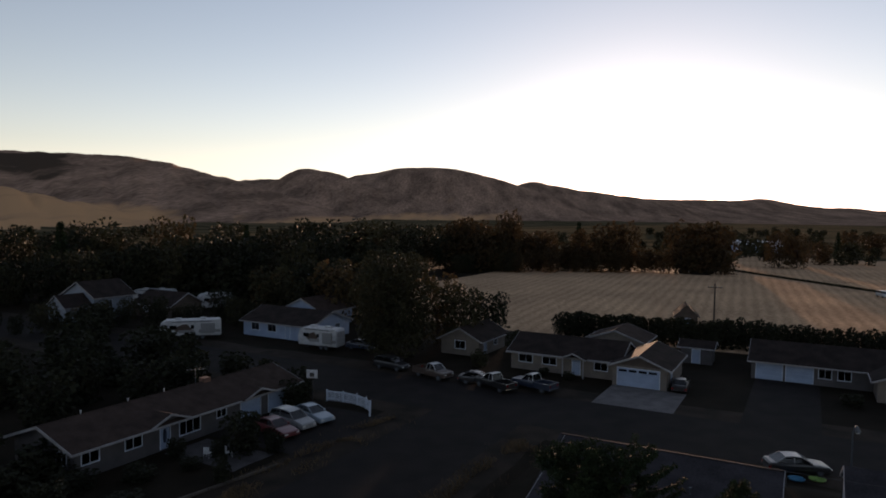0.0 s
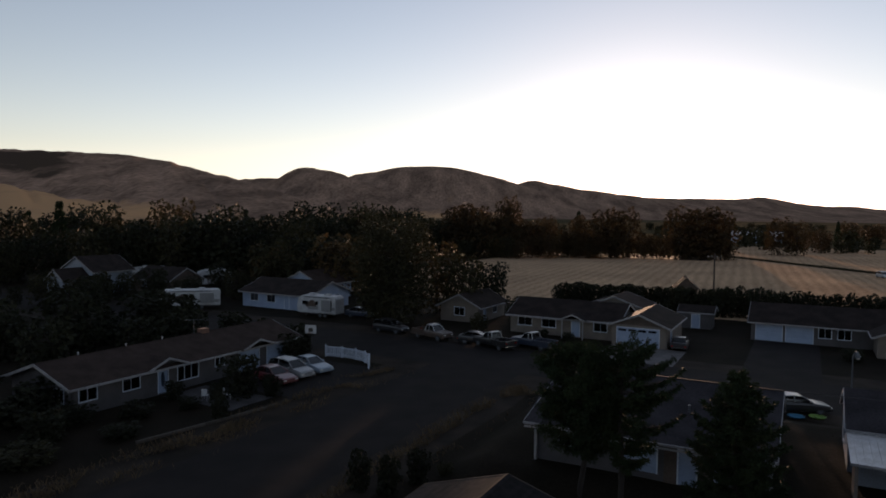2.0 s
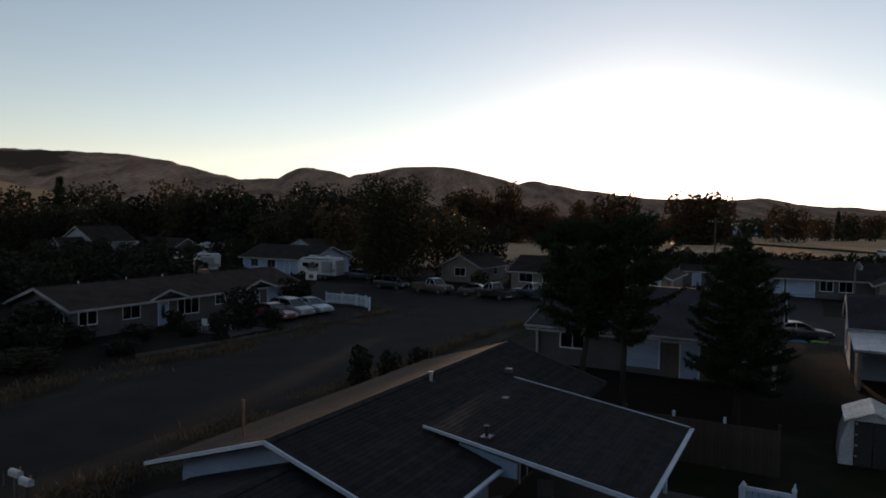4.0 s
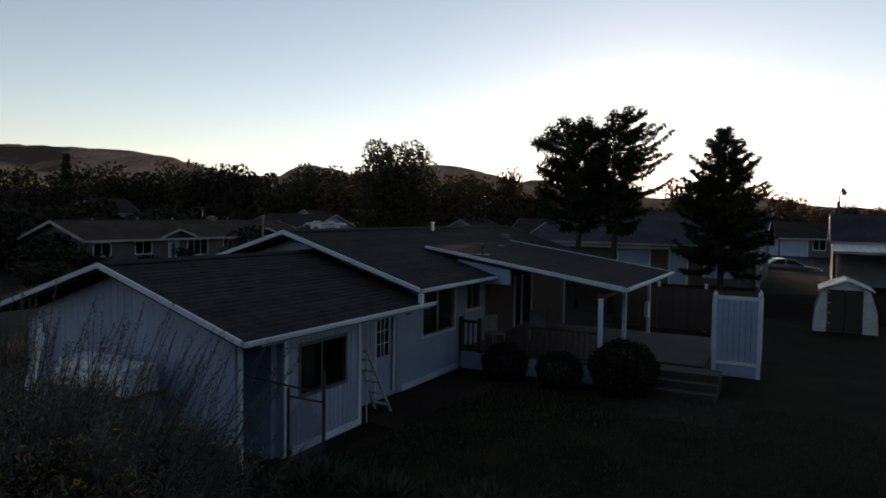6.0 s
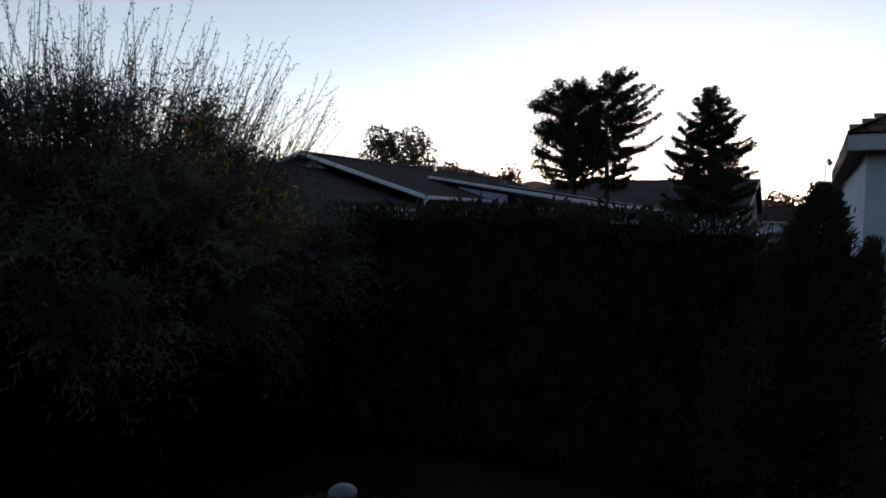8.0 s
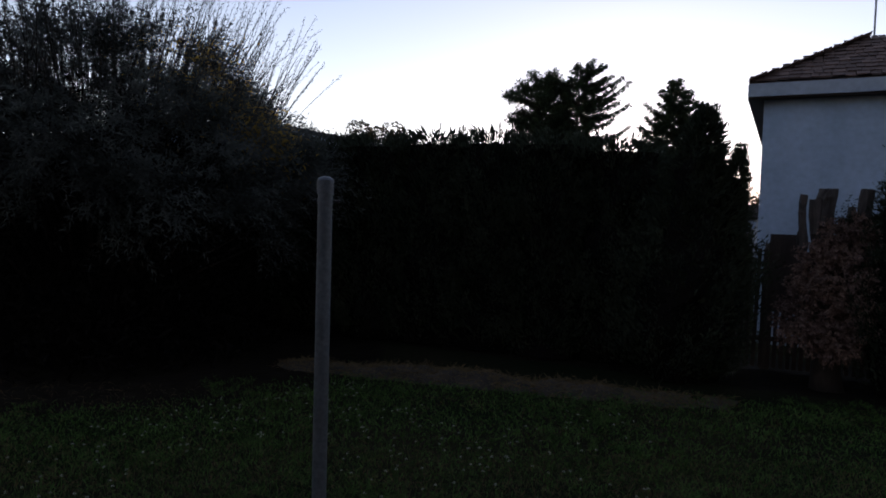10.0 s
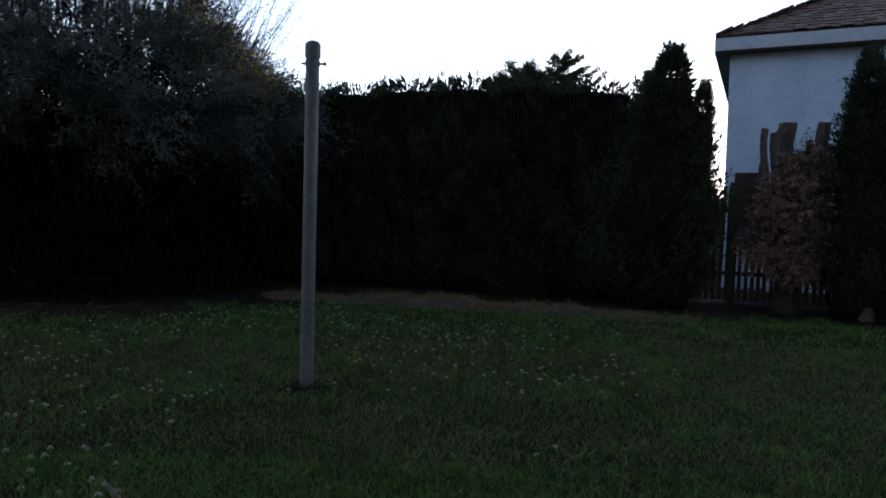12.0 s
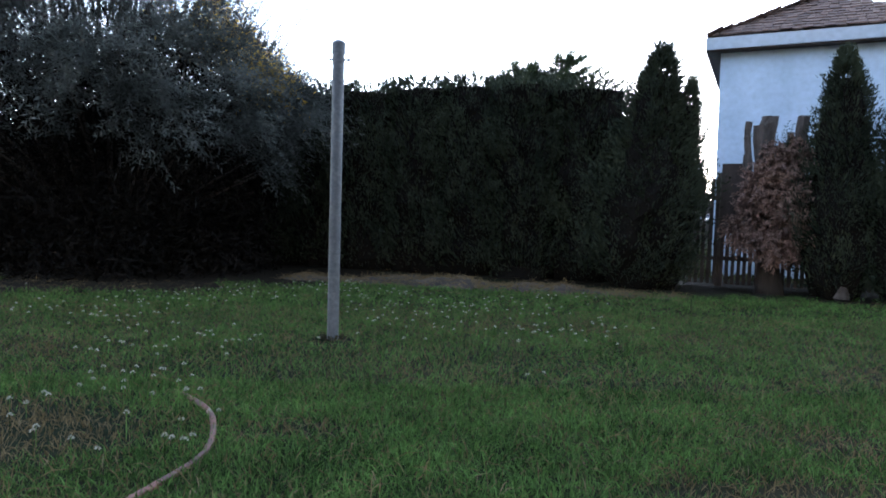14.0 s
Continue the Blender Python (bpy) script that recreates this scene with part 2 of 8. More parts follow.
PAINT = {n: mat(n + "_car_paint", c, tuple(x * 0.92 for x in c), 1.0, 0.38, 0.0, coat=0.35) for n, c in {
    "white": (0.36, 0.37, 0.38), "black": (0.012, 0.012, 0.014), "dark_blue": (0.02, 0.028, 0.05), "maroon": (0.10, 0.015, 0.018),
    "silver": (0.20, 0.205, 0.21), "pale_blue": (0.22, 0.27, 0.32), "brown": (0.07, 0.05, 0.04)}.items()}
GLASS = glass_mat("window_glass", (0.55, 0.6, 0.62))
CAR_GLASS = glass_mat("tinted_car_glass", (0.10, 0.11, 0.12))

LEAF_DARK = leaf_mat("dark_leaves", (0.010, 0.012, 0.0065), (0.026, 0.027, 0.014), 0.15, through=0.1)
LEAF_OLIVE = leaf_mat("olive_leaves", (0.017, 0.0185, 0.009), (0.042, 0.038, 0.018), 0.12, through=0.08)
# warm glow of the low sun, put into the leaf colour
LEAF_GLOW = leaf_mat("sun_glow_leaves", (0.060, 0.036, 0.017), (0.030, 0.025, 0.012), 0.2, through=0.25)
LEAF_RUST = leaf_mat("turning_leaves", (0.075, 0.045, 0.020), (0.04, 0.036, 0.014), 0.2, through=0.15)
NEEDLE = leaf_mat("spruce_needles", (0.014, 0.024, 0.012), (0.035, 0.045, 0.02), 0.5, through=0.02, spec=0.05)
THUJA_LEAF = leaf_mat("thuja_sprays", (0.012, 0.017, 0.012), (0.056, 0.066, 0.040), 1.8, through=0.12, spec=0.05)
DEAD_LEAF = leaf_mat("dead_brown_sprays", (0.31, 0.205, 0.165), (0.05, 0.034, 0.029), 2.5, through=0.1)
# near-black: shade inside hedge and shrub is put into this twig colour
SHADE_TWIG = leaf_mat("shade_black_inner_twigs", (0.006, 0.0055, 0.005), (0.013, 0.0115, 0.010), 2.0, through=0.0, spec=0.0)
WILLOW_LEAF = leaf_mat("silvery_narrow_leaves", (0.020, 0.022, 0.018), (0.150, 0.160, 0.142), 2.6, through=0.62, island=0.22)
YELLOW_LEAF = leaf_mat("backlit_gold_leaves", (0.50, 0.31, 0.05), (0.24, 0.18, 0.055), 1.5, through=0.8)
GRASS = leaf_mat("grass_blades", (0.003, 0.013, 0.003), (0.150, 0.258, 0.066), 3.2, through=0.3, island=0.72, spec=0.04)
GRASS_YARD = leaf_mat("yard_grass_blades", (0.032, 0.043, 0.015), (0.092, 0.084, 0.040), 0.4, through=0.1)
GRASS_DRY = leaf_mat("dry_grass_blades", (0.19, 0.135, 0.066), (0.09, 0.072, 0.034), 1.2, through=0.25)
WEED = leaf_mat("dry_weed_stalks", (0.17, 0.115, 0.062), (0.06, 0.045, 0.026), 0.6, through=0.15)
CLOVER = leaf_mat("white_clover_heads", (0.40, 0.40, 0.35), (0.22, 0.22, 0.17), 5, through=0.2)

# ---- building helpers ----
GRID = Matrix.Rotation(radians(-25.5), 4, "Z")    # the streets' grid, turned against the world


def on_grid(gx, gy, z=0.0, turn=0.0):
    return GRID @ Matrix.Translation((gx, gy, z)) @ Matrix.Rotation(radians(turn), 4, "Z")


def to_world(gx, gy, z=0.0):
    return GRID @ Vector((gx, gy, z))


def thing(name, m, label, category, group="", kind=""):
    ob = new(name)
    ob.empty_display_size = 0.2
    ob.matrix_world = m
    return tagged(ob, label, category, group, kind)


def mesh_of(name, bm, material, smooth=False):
    me = bpy.data.meshes.new(name)
    bm.normal_update()
    bm.to_mesh(me)
    bm.free()
    for mtl in (material if isinstance(material, (list, tuple)) else [material]):
        me.materials.append(mtl)
    if smooth:
        me.polygons.foreach_set("use_smooth", [True] * len(me.polygons))
    return me


def part(name, bm, material, parent=None, label="", smooth=False, m=None):
    """Link a bmesh (or a ready mesh) as one mesh object under a thing or a part."""
    me = bm if isinstance(bm, bpy.types.Mesh) else mesh_of(name, bm, material, smooth)
    ob = new(name, me)
    ob.parent = parent
    if m is not None:
        ob.matrix_basis = m
    return tagged(ob, label)


def box(bm, x0, y0, z0, x1, y1, z1, bevel=0.0):
    r = bmesh.ops.create_cube(bm, size=1.0)
    vs = r["verts"]
    for v in vs:
        v.co = Vector(((x0 + x1) / 2 + v.co.x * (x1 - x0), (y0 + y1) / 2 + v.co.y * (y1 - y0), (z0 + z1) / 2 + v.co.z * (z1 - z0)))
    if bevel:
        es = list({e for v in vs for e in v.link_edges})
        bmesh.ops.bevel(bm, geom=es, offset=bevel, segments=2, affect="EDGES", profile=0.7)
    return bm


def boxed(x0, y0, z0, x1, y1, z1, bevel=0.0):
    return box(bmesh.new(), x0, y0, z0, x1, y1, z1, bevel)


def rod(bm, p0, p1, r0, r1=None, n=8, caps=True):
    """A tapered round bar from p0 to p1."""
    p0, p1 = Vector(p0), Vector(p1)
    r1 = r0 if r1 is None else r1
    q = (p1 - p0).to_track_quat("Z", "Y")
    rings = []
    for p, r in ((p0, r0), (p1, r1)):
        rings.append([bm.verts.new(p + q @ Vector((r * math.cos(2 * math.pi * i / n), r * math.sin(2 * math.pi * i / n), 0))) for i in range(n)])
    for i in range(n):
        bm.faces.new((rings[0][i], rings[0][(i + 1) % n], rings[1][(i + 1) % n], rings[1][i]))
    if caps:
        bm.faces.new(rings[0][::-1])
        bm.faces.new(rings[1])
    return bm


def tube(bm, pts, radii, n=8):
    """A round tube through points, with a radius for each."""
    rings = []
    pts = [Vector(p) for p in pts]
    for i, p in enumerate(pts):
        way = pts[min(i + 1, len(pts) - 1)] - pts[max(i - 1, 0)]
        q = way.to_track_quat("Z", "Y")
        r = radii[i] if isinstance(radii, (list, tuple)) else radii
        rings.append([bm.verts.new(p + q @ Vector((r * math.cos(2 * math.pi * k / n), r * math.sin(2 * math.pi * k / n), 0))) for k in range(n)])
    for a, b in zip(rings, rings[1:]):
        for k in range(n):
            bm.faces.new((a[k], a[(k + 1) % n], b[(k + 1) % n], b[k]))
    bm.faces.new(rings[0][::-1])
    bm.faces.new(rings[-1])
    return bm


def prism(bm, outline, y0, y1, axis="y"):
    """Push an outline of (x, z) from y0 to y1 (or of (y, z) along x)."""
    def at(p, d):
        return (p[0], d, p[1]) if axis == "y" else (d, p[0], p[1])
    a = [bm.verts.new(at(p, y0)) for p in outline]
    b = [bm.verts.new(at(p, y1)) for p in outline]
    n = len(outline)
    for i in range(n):
        bm.faces.new((a[i], a[(i + 1) % n], b[(i + 1) % n], b[i]))
    bm.faces.new(a[::-1])
    bm.faces.new(b)
    bmesh.ops.recalc_face_normals(bm, faces=bm.faces[:])
    return bm


def slab(bm, corners, thick):
    """A sloping plate: four corners of its upper face, and its thickness downwards."""
    top = [bm.verts.new(c) for c in corners]
    low = [bm.verts.new(Vector(c) - Vector((0, 0, thick))) for c in corners]
    n = len(corners)
    bm.faces.new(top)
    bm.faces.new(low[::-1])
    for i in range(n):
        bm.faces.new((top[i], low[i], low[(i + 1) % n], top[(i + 1) % n]))
    bmesh.ops.recalc_face_normals(bm, faces=bm.faces[:])
    return bm


def soup(name, verts, faces, material):
    """A mesh from arrays of vertices and faces of equal size."""
    me = bpy.data.meshes.new(name)
    verts, faces = np.asarray(verts, dtype=np.float32), np.asarray(faces, dtype=np.int32)
    k = faces.shape[1]
    me.vertices.add(len(verts))
    me.vertices.foreach_set("co", verts.ravel())
    me.loops.add(faces.size)
    me.loops.foreach_set("vertex_index", faces.ravel())
    me.polygons.add(len(faces))
    me.polygons.foreach_set("loop_start", np.arange(0, faces.size, k, dtype=np.int32))
    me.polygons.foreach_set("loop_total", np.full(len(faces), k, dtype=np.int32))
    for mtl in (material if isinstance(material, (list, tuple)) else [material]):
        me.materials.append(mtl)
    me.update(calc_edges=True)
    return me


def unit(v):
    return v / np.maximum(np.linalg.norm(v, axis=-1, keepdims=True), 1e-9)


def leaves(name, pos, way, length, width, material, rng, droop=0.0):
    """Narrow four-sided leaves: where each begins, the way it points, its length and width."""
    n = len(pos)
    way = unit(way + rng.normal(0, 0.001, (n, 3)))
    side = unit(np.cross(way, unit(rng.normal(0, 1, (n, 3)))))
    length, width = np.broadcast_to(length, n)[:, None], np.broadcast_to(width, n)[:, None]
    mid = pos + way * length * 0.5
    tip = pos + way * length - np.array([0, 0, 1.0]) * length * droop
    v = np.stack([pos, mid + side * width / 2, tip, mid - side * width / 2], axis=1).reshape(-1, 3)
    return soup(name, v, np.arange(4 * n).reshape(n, 4), material)


def ball_dirs(n, rng):
    return unit(rng.normal(0, 1, (n, 3)))

# ---- ground, hills, roads ----
def ridge(az, knots):
    a = [k[0] for k in knots]
    h = [k[1] for k in knots]
    return np.interp(az, [a[0] - 5.0] + a + [a[-1] + 4.0], [h[0] if a[0] < -35 else 0] + h + [h[-1] if a[-1] > 29 else 0])


# crest heights by compass angle, each range at its own distance and with its own front slope
RANGES = (
    (1900, 950, ((-50, 150), (-35.7, 155), (-32.4, 153), (-30.4, 151), (-27, 147), (-24.6, 141), (-22.9, 124), (-20.4, 105), (-17.3, 79), (-13.3, 40))),
    (1150, 520, ((-50, 62), (-35.7, 52), (-32.3, 38), (-28.6, 21), (-25.4, 6))),
    (2600, 800, ((-21.2, 107), (-19.1, 134), (-16.4, 138), (-13.3, 114))),
    (2450, 900, ((-19.1, 75), (-16.4, 132), (-15.3, 158), (-14.2, 171), (-12.8, 163), (-11, 147), (-8.6, 116), (-5.8, 84), (-3, 59))),
    (2800, 1000, ((-11.9, 111), (-10.7, 163), (-8.7, 178), (-6.5, 200), (-4, 205), (-1.6, 197), (0.8, 173), (3.6, 137), (5.5, 106), (7.8, 75))),
    (3300, 1100, ((2.7, 139), (3.8, 169), (4.8, 177), (6.2, 162), (8.2, 138), (10.5, 123), (13.2, 103), (15.3, 93))),
    (4400, 1800, ((11.8, 122), (18.3, 118), (20.7, 112), (22, 132), (24.2, 103), (26.1, 78), (27.8, 76), (30.2, 59), (60, 70))),
)


def smooth_rows(a, k):
    p = np.pad(a, (k, k), mode="edge")
    return np.convolve(p, np.ones(2 * k + 1) / (2 * k + 1), "valid")


def make_ground():
    az = np.concatenate([np.arange(-60, 60, 0.3), np.arange(60, 300, 6.0)])
    rad = np.concatenate([[4, 12, 30, 60, 100, 160, 220, 280, 360, 450], np.arange(560, 3400, 32), np.arange(3430, 4900, 60), [4950]])
    z = np.zeros((len(rad), len(az)))
    front = az < 60
    for dist, width, knots in RANGES:
        crest = np.zeros_like(az)
        crest[front] = smooth_rows(ridge(az[front], knots), 2)
        for i, d in enumerate(rad):
            s = np.clip(1 - (dist - d) / width if d < dist else 1 - (d - dist) / (width * 1.2), 0, 1)
            s = s * s * (3 - 2 * s)
            z[i] = np.maximum(z[i], crest * s)
    vs = [(0, 0, 0)]
    for i, d in enumerate(rad):
        for j, a in enumerate(az):
            x, y = d * math.sin(radians(a)), d * math.cos(radians(a))
            h = z[i, j]
            if h > 1:
                k = min(1.0, h / 60)
                gully = abs(noise.noise((a * 0.35 + d * 0.0006, d * 0.0012, 3.0)))
                side = abs(noise.noise((a * 0.9 - d * 0.0009, d * 0.0007, 8.0)))
                h += k * (noise.noise((x * 0.004, y * 0.004, 0)) * 5 + noise.noise((x * 0.012, y * 0.012, 5)) * 2
                          - ((0.22 - min(gully, 0.22)) * 42 + (0.16 - min(side, 0.16)) * 26) * (1 - h / 230))
            vs.append((x, y, max(h, 0.0)))
    n, fs, tri = len(az), [], []
    for j in range(n):
        tri.append((0, 1 + (j + 1) % n, 1 + j))
    for i in range(len(rad) - 1):
        for j in range(n):
            a, b = 1 + i * n + j, 1 + i * n + (j + 1) % n
            fs.append((a, b, b + n, a + n))
    me = bpy.data.meshes.new("ground")
    me.from_pydata(vs, [], tri + fs)
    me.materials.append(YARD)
    me.materials.append(LAND)
    me.materials.append(VALLEY)
    # first mask: where the low sun's gold is put into the foothill colour
    sunlit_bench, scrub = [], []
    for x, y, h in vs:
        d, a = math.hypot(x, y), math.degrees(math.atan2(x, y))
        wild = noise.noise((x * 0.006, y * 0.0018, 2.0)) + 0.5 * noise.noise((x * 0.02, y * 0.005, 6.0))
        low = min(1.0, max(0.0, (1260 - d) / 80)) * min(1.0, max(0.0, (-22.5 - a) / 4)) if a < -20 else min(1.0, max(0.0, (24 + 26 * noise.noise((x * 0.004, 1.0, 0.0)) - h) / 16)) * min(1.0, max(0.0, (7 - a) / 6))
        sunlit_bench.append((0.75 if a < -20 else 0.6) * low + 0.25 * wild)
        top = min(1.0, max(0.0, (-29.5 - a) / 4)) * min(1.0, max(0.0, (h - 50) / 25)) * min(1.0, max(0.0, (146 - h) / 12))
        scrub.append((0.45 * top + 0.75 * wild * (0.4 + top) + 0.2 * (a > 5 and h < 25)) if d > 1400 else 0.0)
    for name, data in (("sunlit_bench", sunlit_bench), ("scrub", scrub)):
        me.attributes.new(name, "FLOAT", "POINT").data.foreach_set("value", data)
    for p in me.polygons:
        c = p.center
        p.use_smooth = True
        d = math.hypot(c.x, c.y)
        p.material_index = 1 if c.z > 2.5 or d > 2200 else 2 if d > 280 else 0
    tagged(new("ground", me), "dark yards and dry grass hills reaching the horizon", "ground", kind="structure")


make_ground()


def sheet(name, x0, y0, x1, y1, z, material, label, category, cell=4.0, rough=0.0, kind="structure"):
    """A flat patch of the grid, with a slightly wavering edge."""
    bm = bmesh.new()
    nx, ny = max(1, round((x1 - x0) / cell)), max(1, round((y1 - y0) / cell))
    vs = {}
    for i in range(nx + 1):
        for j in range(ny + 1):
            x, y = x0 + (x1 - x0) * i / nx, y0 + (y1 - y0) * j / ny
            if rough and (i in (0, nx) or j in (0, ny)):
                x += noise.noise((x * 0.3, y * 0.3, 1)) * rough
                y += noise.noise((x * 0.3, y * 0.3, 7)) * rough
            vs[i, j] = bm.verts.new(to_world(x, y, z))
    for i in range(nx):
        for j in range(ny):
            bm.faces.new((vs[i, j], vs[i + 1, j], vs[i + 1, j + 1], vs[i, j + 1]))
    return tagged(part(name, bm, material), label, category, kind=kind)


sheet("verge", -37.5, -60, -20.5, 58, 0.006, GRAVEL, "gravel and dry weeds along the side road", "verge", 4, 1.0)
sheet("verge", -160, 57.5, 90, 75.5, 0.010, GRAVEL, "gravel shoulders along the cross street", "verge", 5, 1.0)
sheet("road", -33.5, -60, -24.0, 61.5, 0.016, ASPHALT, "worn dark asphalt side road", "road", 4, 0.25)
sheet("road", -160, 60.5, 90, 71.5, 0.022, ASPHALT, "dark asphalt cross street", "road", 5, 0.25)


# ---- houses ----
def wall_panel(bm, length, height, thick, holes):
    """An upright panel along x from 0 to length, y from 0 (outside) to thick; holes are (x0, z0, x1, z1) and go right through."""
    xs = sorted({0.0, length, *[h[0] for h in holes], *[h[2] for h in holes]})
    zs = sorted({0.0, height, *[h[1] for h in holes], *[h[3] for h in holes]})
    vs = {}

    def v(i, j, y):
        if (i, j, y) not in vs:
            vs[i, j, y] = bm.verts.new((xs[i], thick * y, zs[j]))
        return vs[i, j, y]

    def solid(i, j):
        if not (0 <= i < len(xs) - 1 and 0 <= j < len(zs) - 1):
            return False
        cx, cz = (xs[i] + xs[i + 1]) / 2, (zs[j] + zs[j + 1]) / 2
        return not any(h[0] < cx < h[2] and h[1] < cz < h[3] for h in holes)

    for i in range(len(xs) - 1):
        for j in range(len(zs) - 1):
            if not solid(i, j):
                continue
            bm.faces.new((v(i, j, 0), v(i + 1, j, 0), v(i + 1, j + 1, 0), v(i, j + 1, 0)))
            bm.faces.new((v(i, j, 1), v(i, j + 1, 1), v(i + 1, j + 1, 1), v(i + 1, j, 1)))
            for di, dj, p, q in ((-1, 0, (0, 0), (0, 1)), (1, 0, (1, 1), (1, 0)), (0, -1, (1, 0), (0, 0)), (0, 1, (0, 1), (1, 1))):
                if not solid(i + di, j + dj):
                    a, b = (i + p[0], j + p[1]), (i + q[0], j + q[1])
                    bm.faces.new((v(*a, 0), v(*b, 0), v(*b, 1), v(*a, 1)))
    return bm


def opening(parent, kind, w, z0, z1, trim=None, panes=2):
    """A window, door, sliding door or garage door in a hole w wide, seen from -y, with its middle at x = 0."""
    trim = trim or WHITE_TRIM
    h = z1 - z0
    bm = bmesh.new()
    f = 0.07
    box(bm, -w / 2 - f, -0.03, z0 - (f if kind == "window" else 0), -w / 2, 0.10, z1 + f)
    box(bm, w / 2, -0.03, z0 - (f if kind == "window" else 0), w / 2 + f, 0.10, z1 + f)
    box(bm, -w / 2, -0.03, z1, w / 2, 0.10, z1 + f)
    if kind == "window":
        box(bm, -w / 2, -0.05, z0 - f, w / 2, 0.10, z0)
        fr = part("window", bm, trim, parent)
        for i in range(panes):
            a, b = -w / 2 + w * i / panes, -w / 2 + w * (i + 1) / panes
            part("pane", boxed(a + 0.02, 0.05, z0 + 0.02, b - 0.02, 0.062, z1 - 0.02), GLASS, fr)
        for i in range(1, panes):
            x = -w / 2 + w * i / panes
            part("mullion", boxed(x - 0.02, 0.03, z0, x + 0.02, 0.08, z1), trim, fr)
    elif kind == "garage":
        fr = part("garage_door", bm, trim, parent)
        n = 4
        for i in range(n):
            a, b = z0 + h * i / n, z0 + h * (i + 1) / n
            pb = bmesh.new()
            box(pb, -w / 2, 0.04, a, w / 2, 0.08, b - 0.012)
            k = max(3, round(w / 0.62))
            for j in range(k):
                xa = -w / 2 + w * j / k
                box(pb, xa + 0.07, 0.028, a + 0.08, xa + w / k - 0.07, 0.045, b - 0.09)
            part("door_panel", pb, WHITE_SIDING, fr)
    elif kind == "slider":
        fr = part("sliding_door", bm, trim, parent)
        for i in range(2):
            a, b = -w / 2 + w * i / 2, -w / 2 + w * (i + 1) / 2
            part("pane", boxed(a + 0.03, 0.05 + 0.02 * i, z0 + 0.03, b - 0.03, 0.06 + 0.02 * i, z1 - 0.03), GLASS, fr)
        part("mullion", boxed(-0.03, 0.03, z0, 0.03, 0.09, z1), trim, fr)
    else:
        fr = part("door", bm, trim, parent)
        db = boxed(-w / 2, 0.04, z0, w / 2, 0.085, z1)
        if kind == "door":
            for a in (0.12, 0.55):
                box(db, -w / 2 + 0.12, 0.03, z0 + h * a, w / 2 - 0.12, 0.05, z0 + h * (a + 0.33))
            part("door_leaf", db, WHITE_SIDING, fr)
        elif kind == "oval_door":
            part("door_leaf", db, WHITE_SIDING, fr)
            ov = bmesh.new()
            pts = [(0.19 * math.cos(2 * math.pi * i / 20), z0 + h * 0.55 + 0.62 * math.sin(2 * math.pi * i / 20)) for i in range(20)]
            prism(ov, pts, 0.025, 0.05)
            part("pane", ov, CAR_GLASS, fr)
        elif kind == "lite_door":
            db.free()
            db = bmesh.new()
            box(db, -w / 2, 0.04, z0, w / 2, 0.085, z0 + h * 0.46)
            box(db, -w / 2, 0.04, z1 - 0.13, w / 2, 0.085, z1)
            box(db, -w / 2, 0.04, z0 + h * 0.46, -w / 2 + 0.12, 0.085, z1 - 0.13)
            box(db, w / 2 - 0.12, 0.04, z0 + h * 0.46, w / 2, 0.085, z1 - 0.13)
            part("door_leaf", db, WHITE_SIDING, fr)
            la, lb, lw = z0 + h * 0.46, z1 - 0.13, w - 0.24
            for i in range(3):
                for j in range(3):
                    xa, za = -lw / 2 + lw * i / 3, la + (lb - la) * j / 3
                    part("pane", boxed(xa + 0.012, 0.055, za + 0.012, xa + lw / 3 - 0.012, 0.065, za + (lb - la) / 3 - 0.012), GLASS, fr)
            for i in (1, 2):
                part("muntin", boxed(-lw / 2 + lw * i / 3 - 0.012, 0.045, la, -lw / 2 + lw * i / 3 + 0.012, 0.075, lb), WHITE_TRIM, fr)
                zz = la + (lb - la) * i / 3
                part("muntin", boxed(-lw / 2, 0.047, zz - 0.012, lw / 2, 0.073, zz + 0.012), WHITE_TRIM, fr)
        kb = bmesh.new()
        bmesh.ops.create_uvsphere(kb, u_segments=8, v_segments=6, radius=0.035, matrix=Matrix.Translation((w / 2 - 0.08, 0.0, z0 + 0.95)))
        part("door_knob", kb, CHROME, fr)
    return fr


def put_side(ob, side, w, l, pos):
    """Stand an opening, built to be seen from -y, on one side of a w by l box whose corner is at the origin."""
    m = {"front": Matrix.Translation((pos, 0, 0)), "right": Matrix.Translation((w, pos, 0)) @ Matrix.Rotation(radians(90), 4, "Z"),
         "back": Matrix.Translation((pos, l, 0)) @ Matrix.Rotation(radians(180), 4, "Z"), "left": Matrix.Translation((0, pos, 0)) @ Matrix.Rotation(radians(-90), 4, "Z")}[side]
    ob.matrix_basis = m


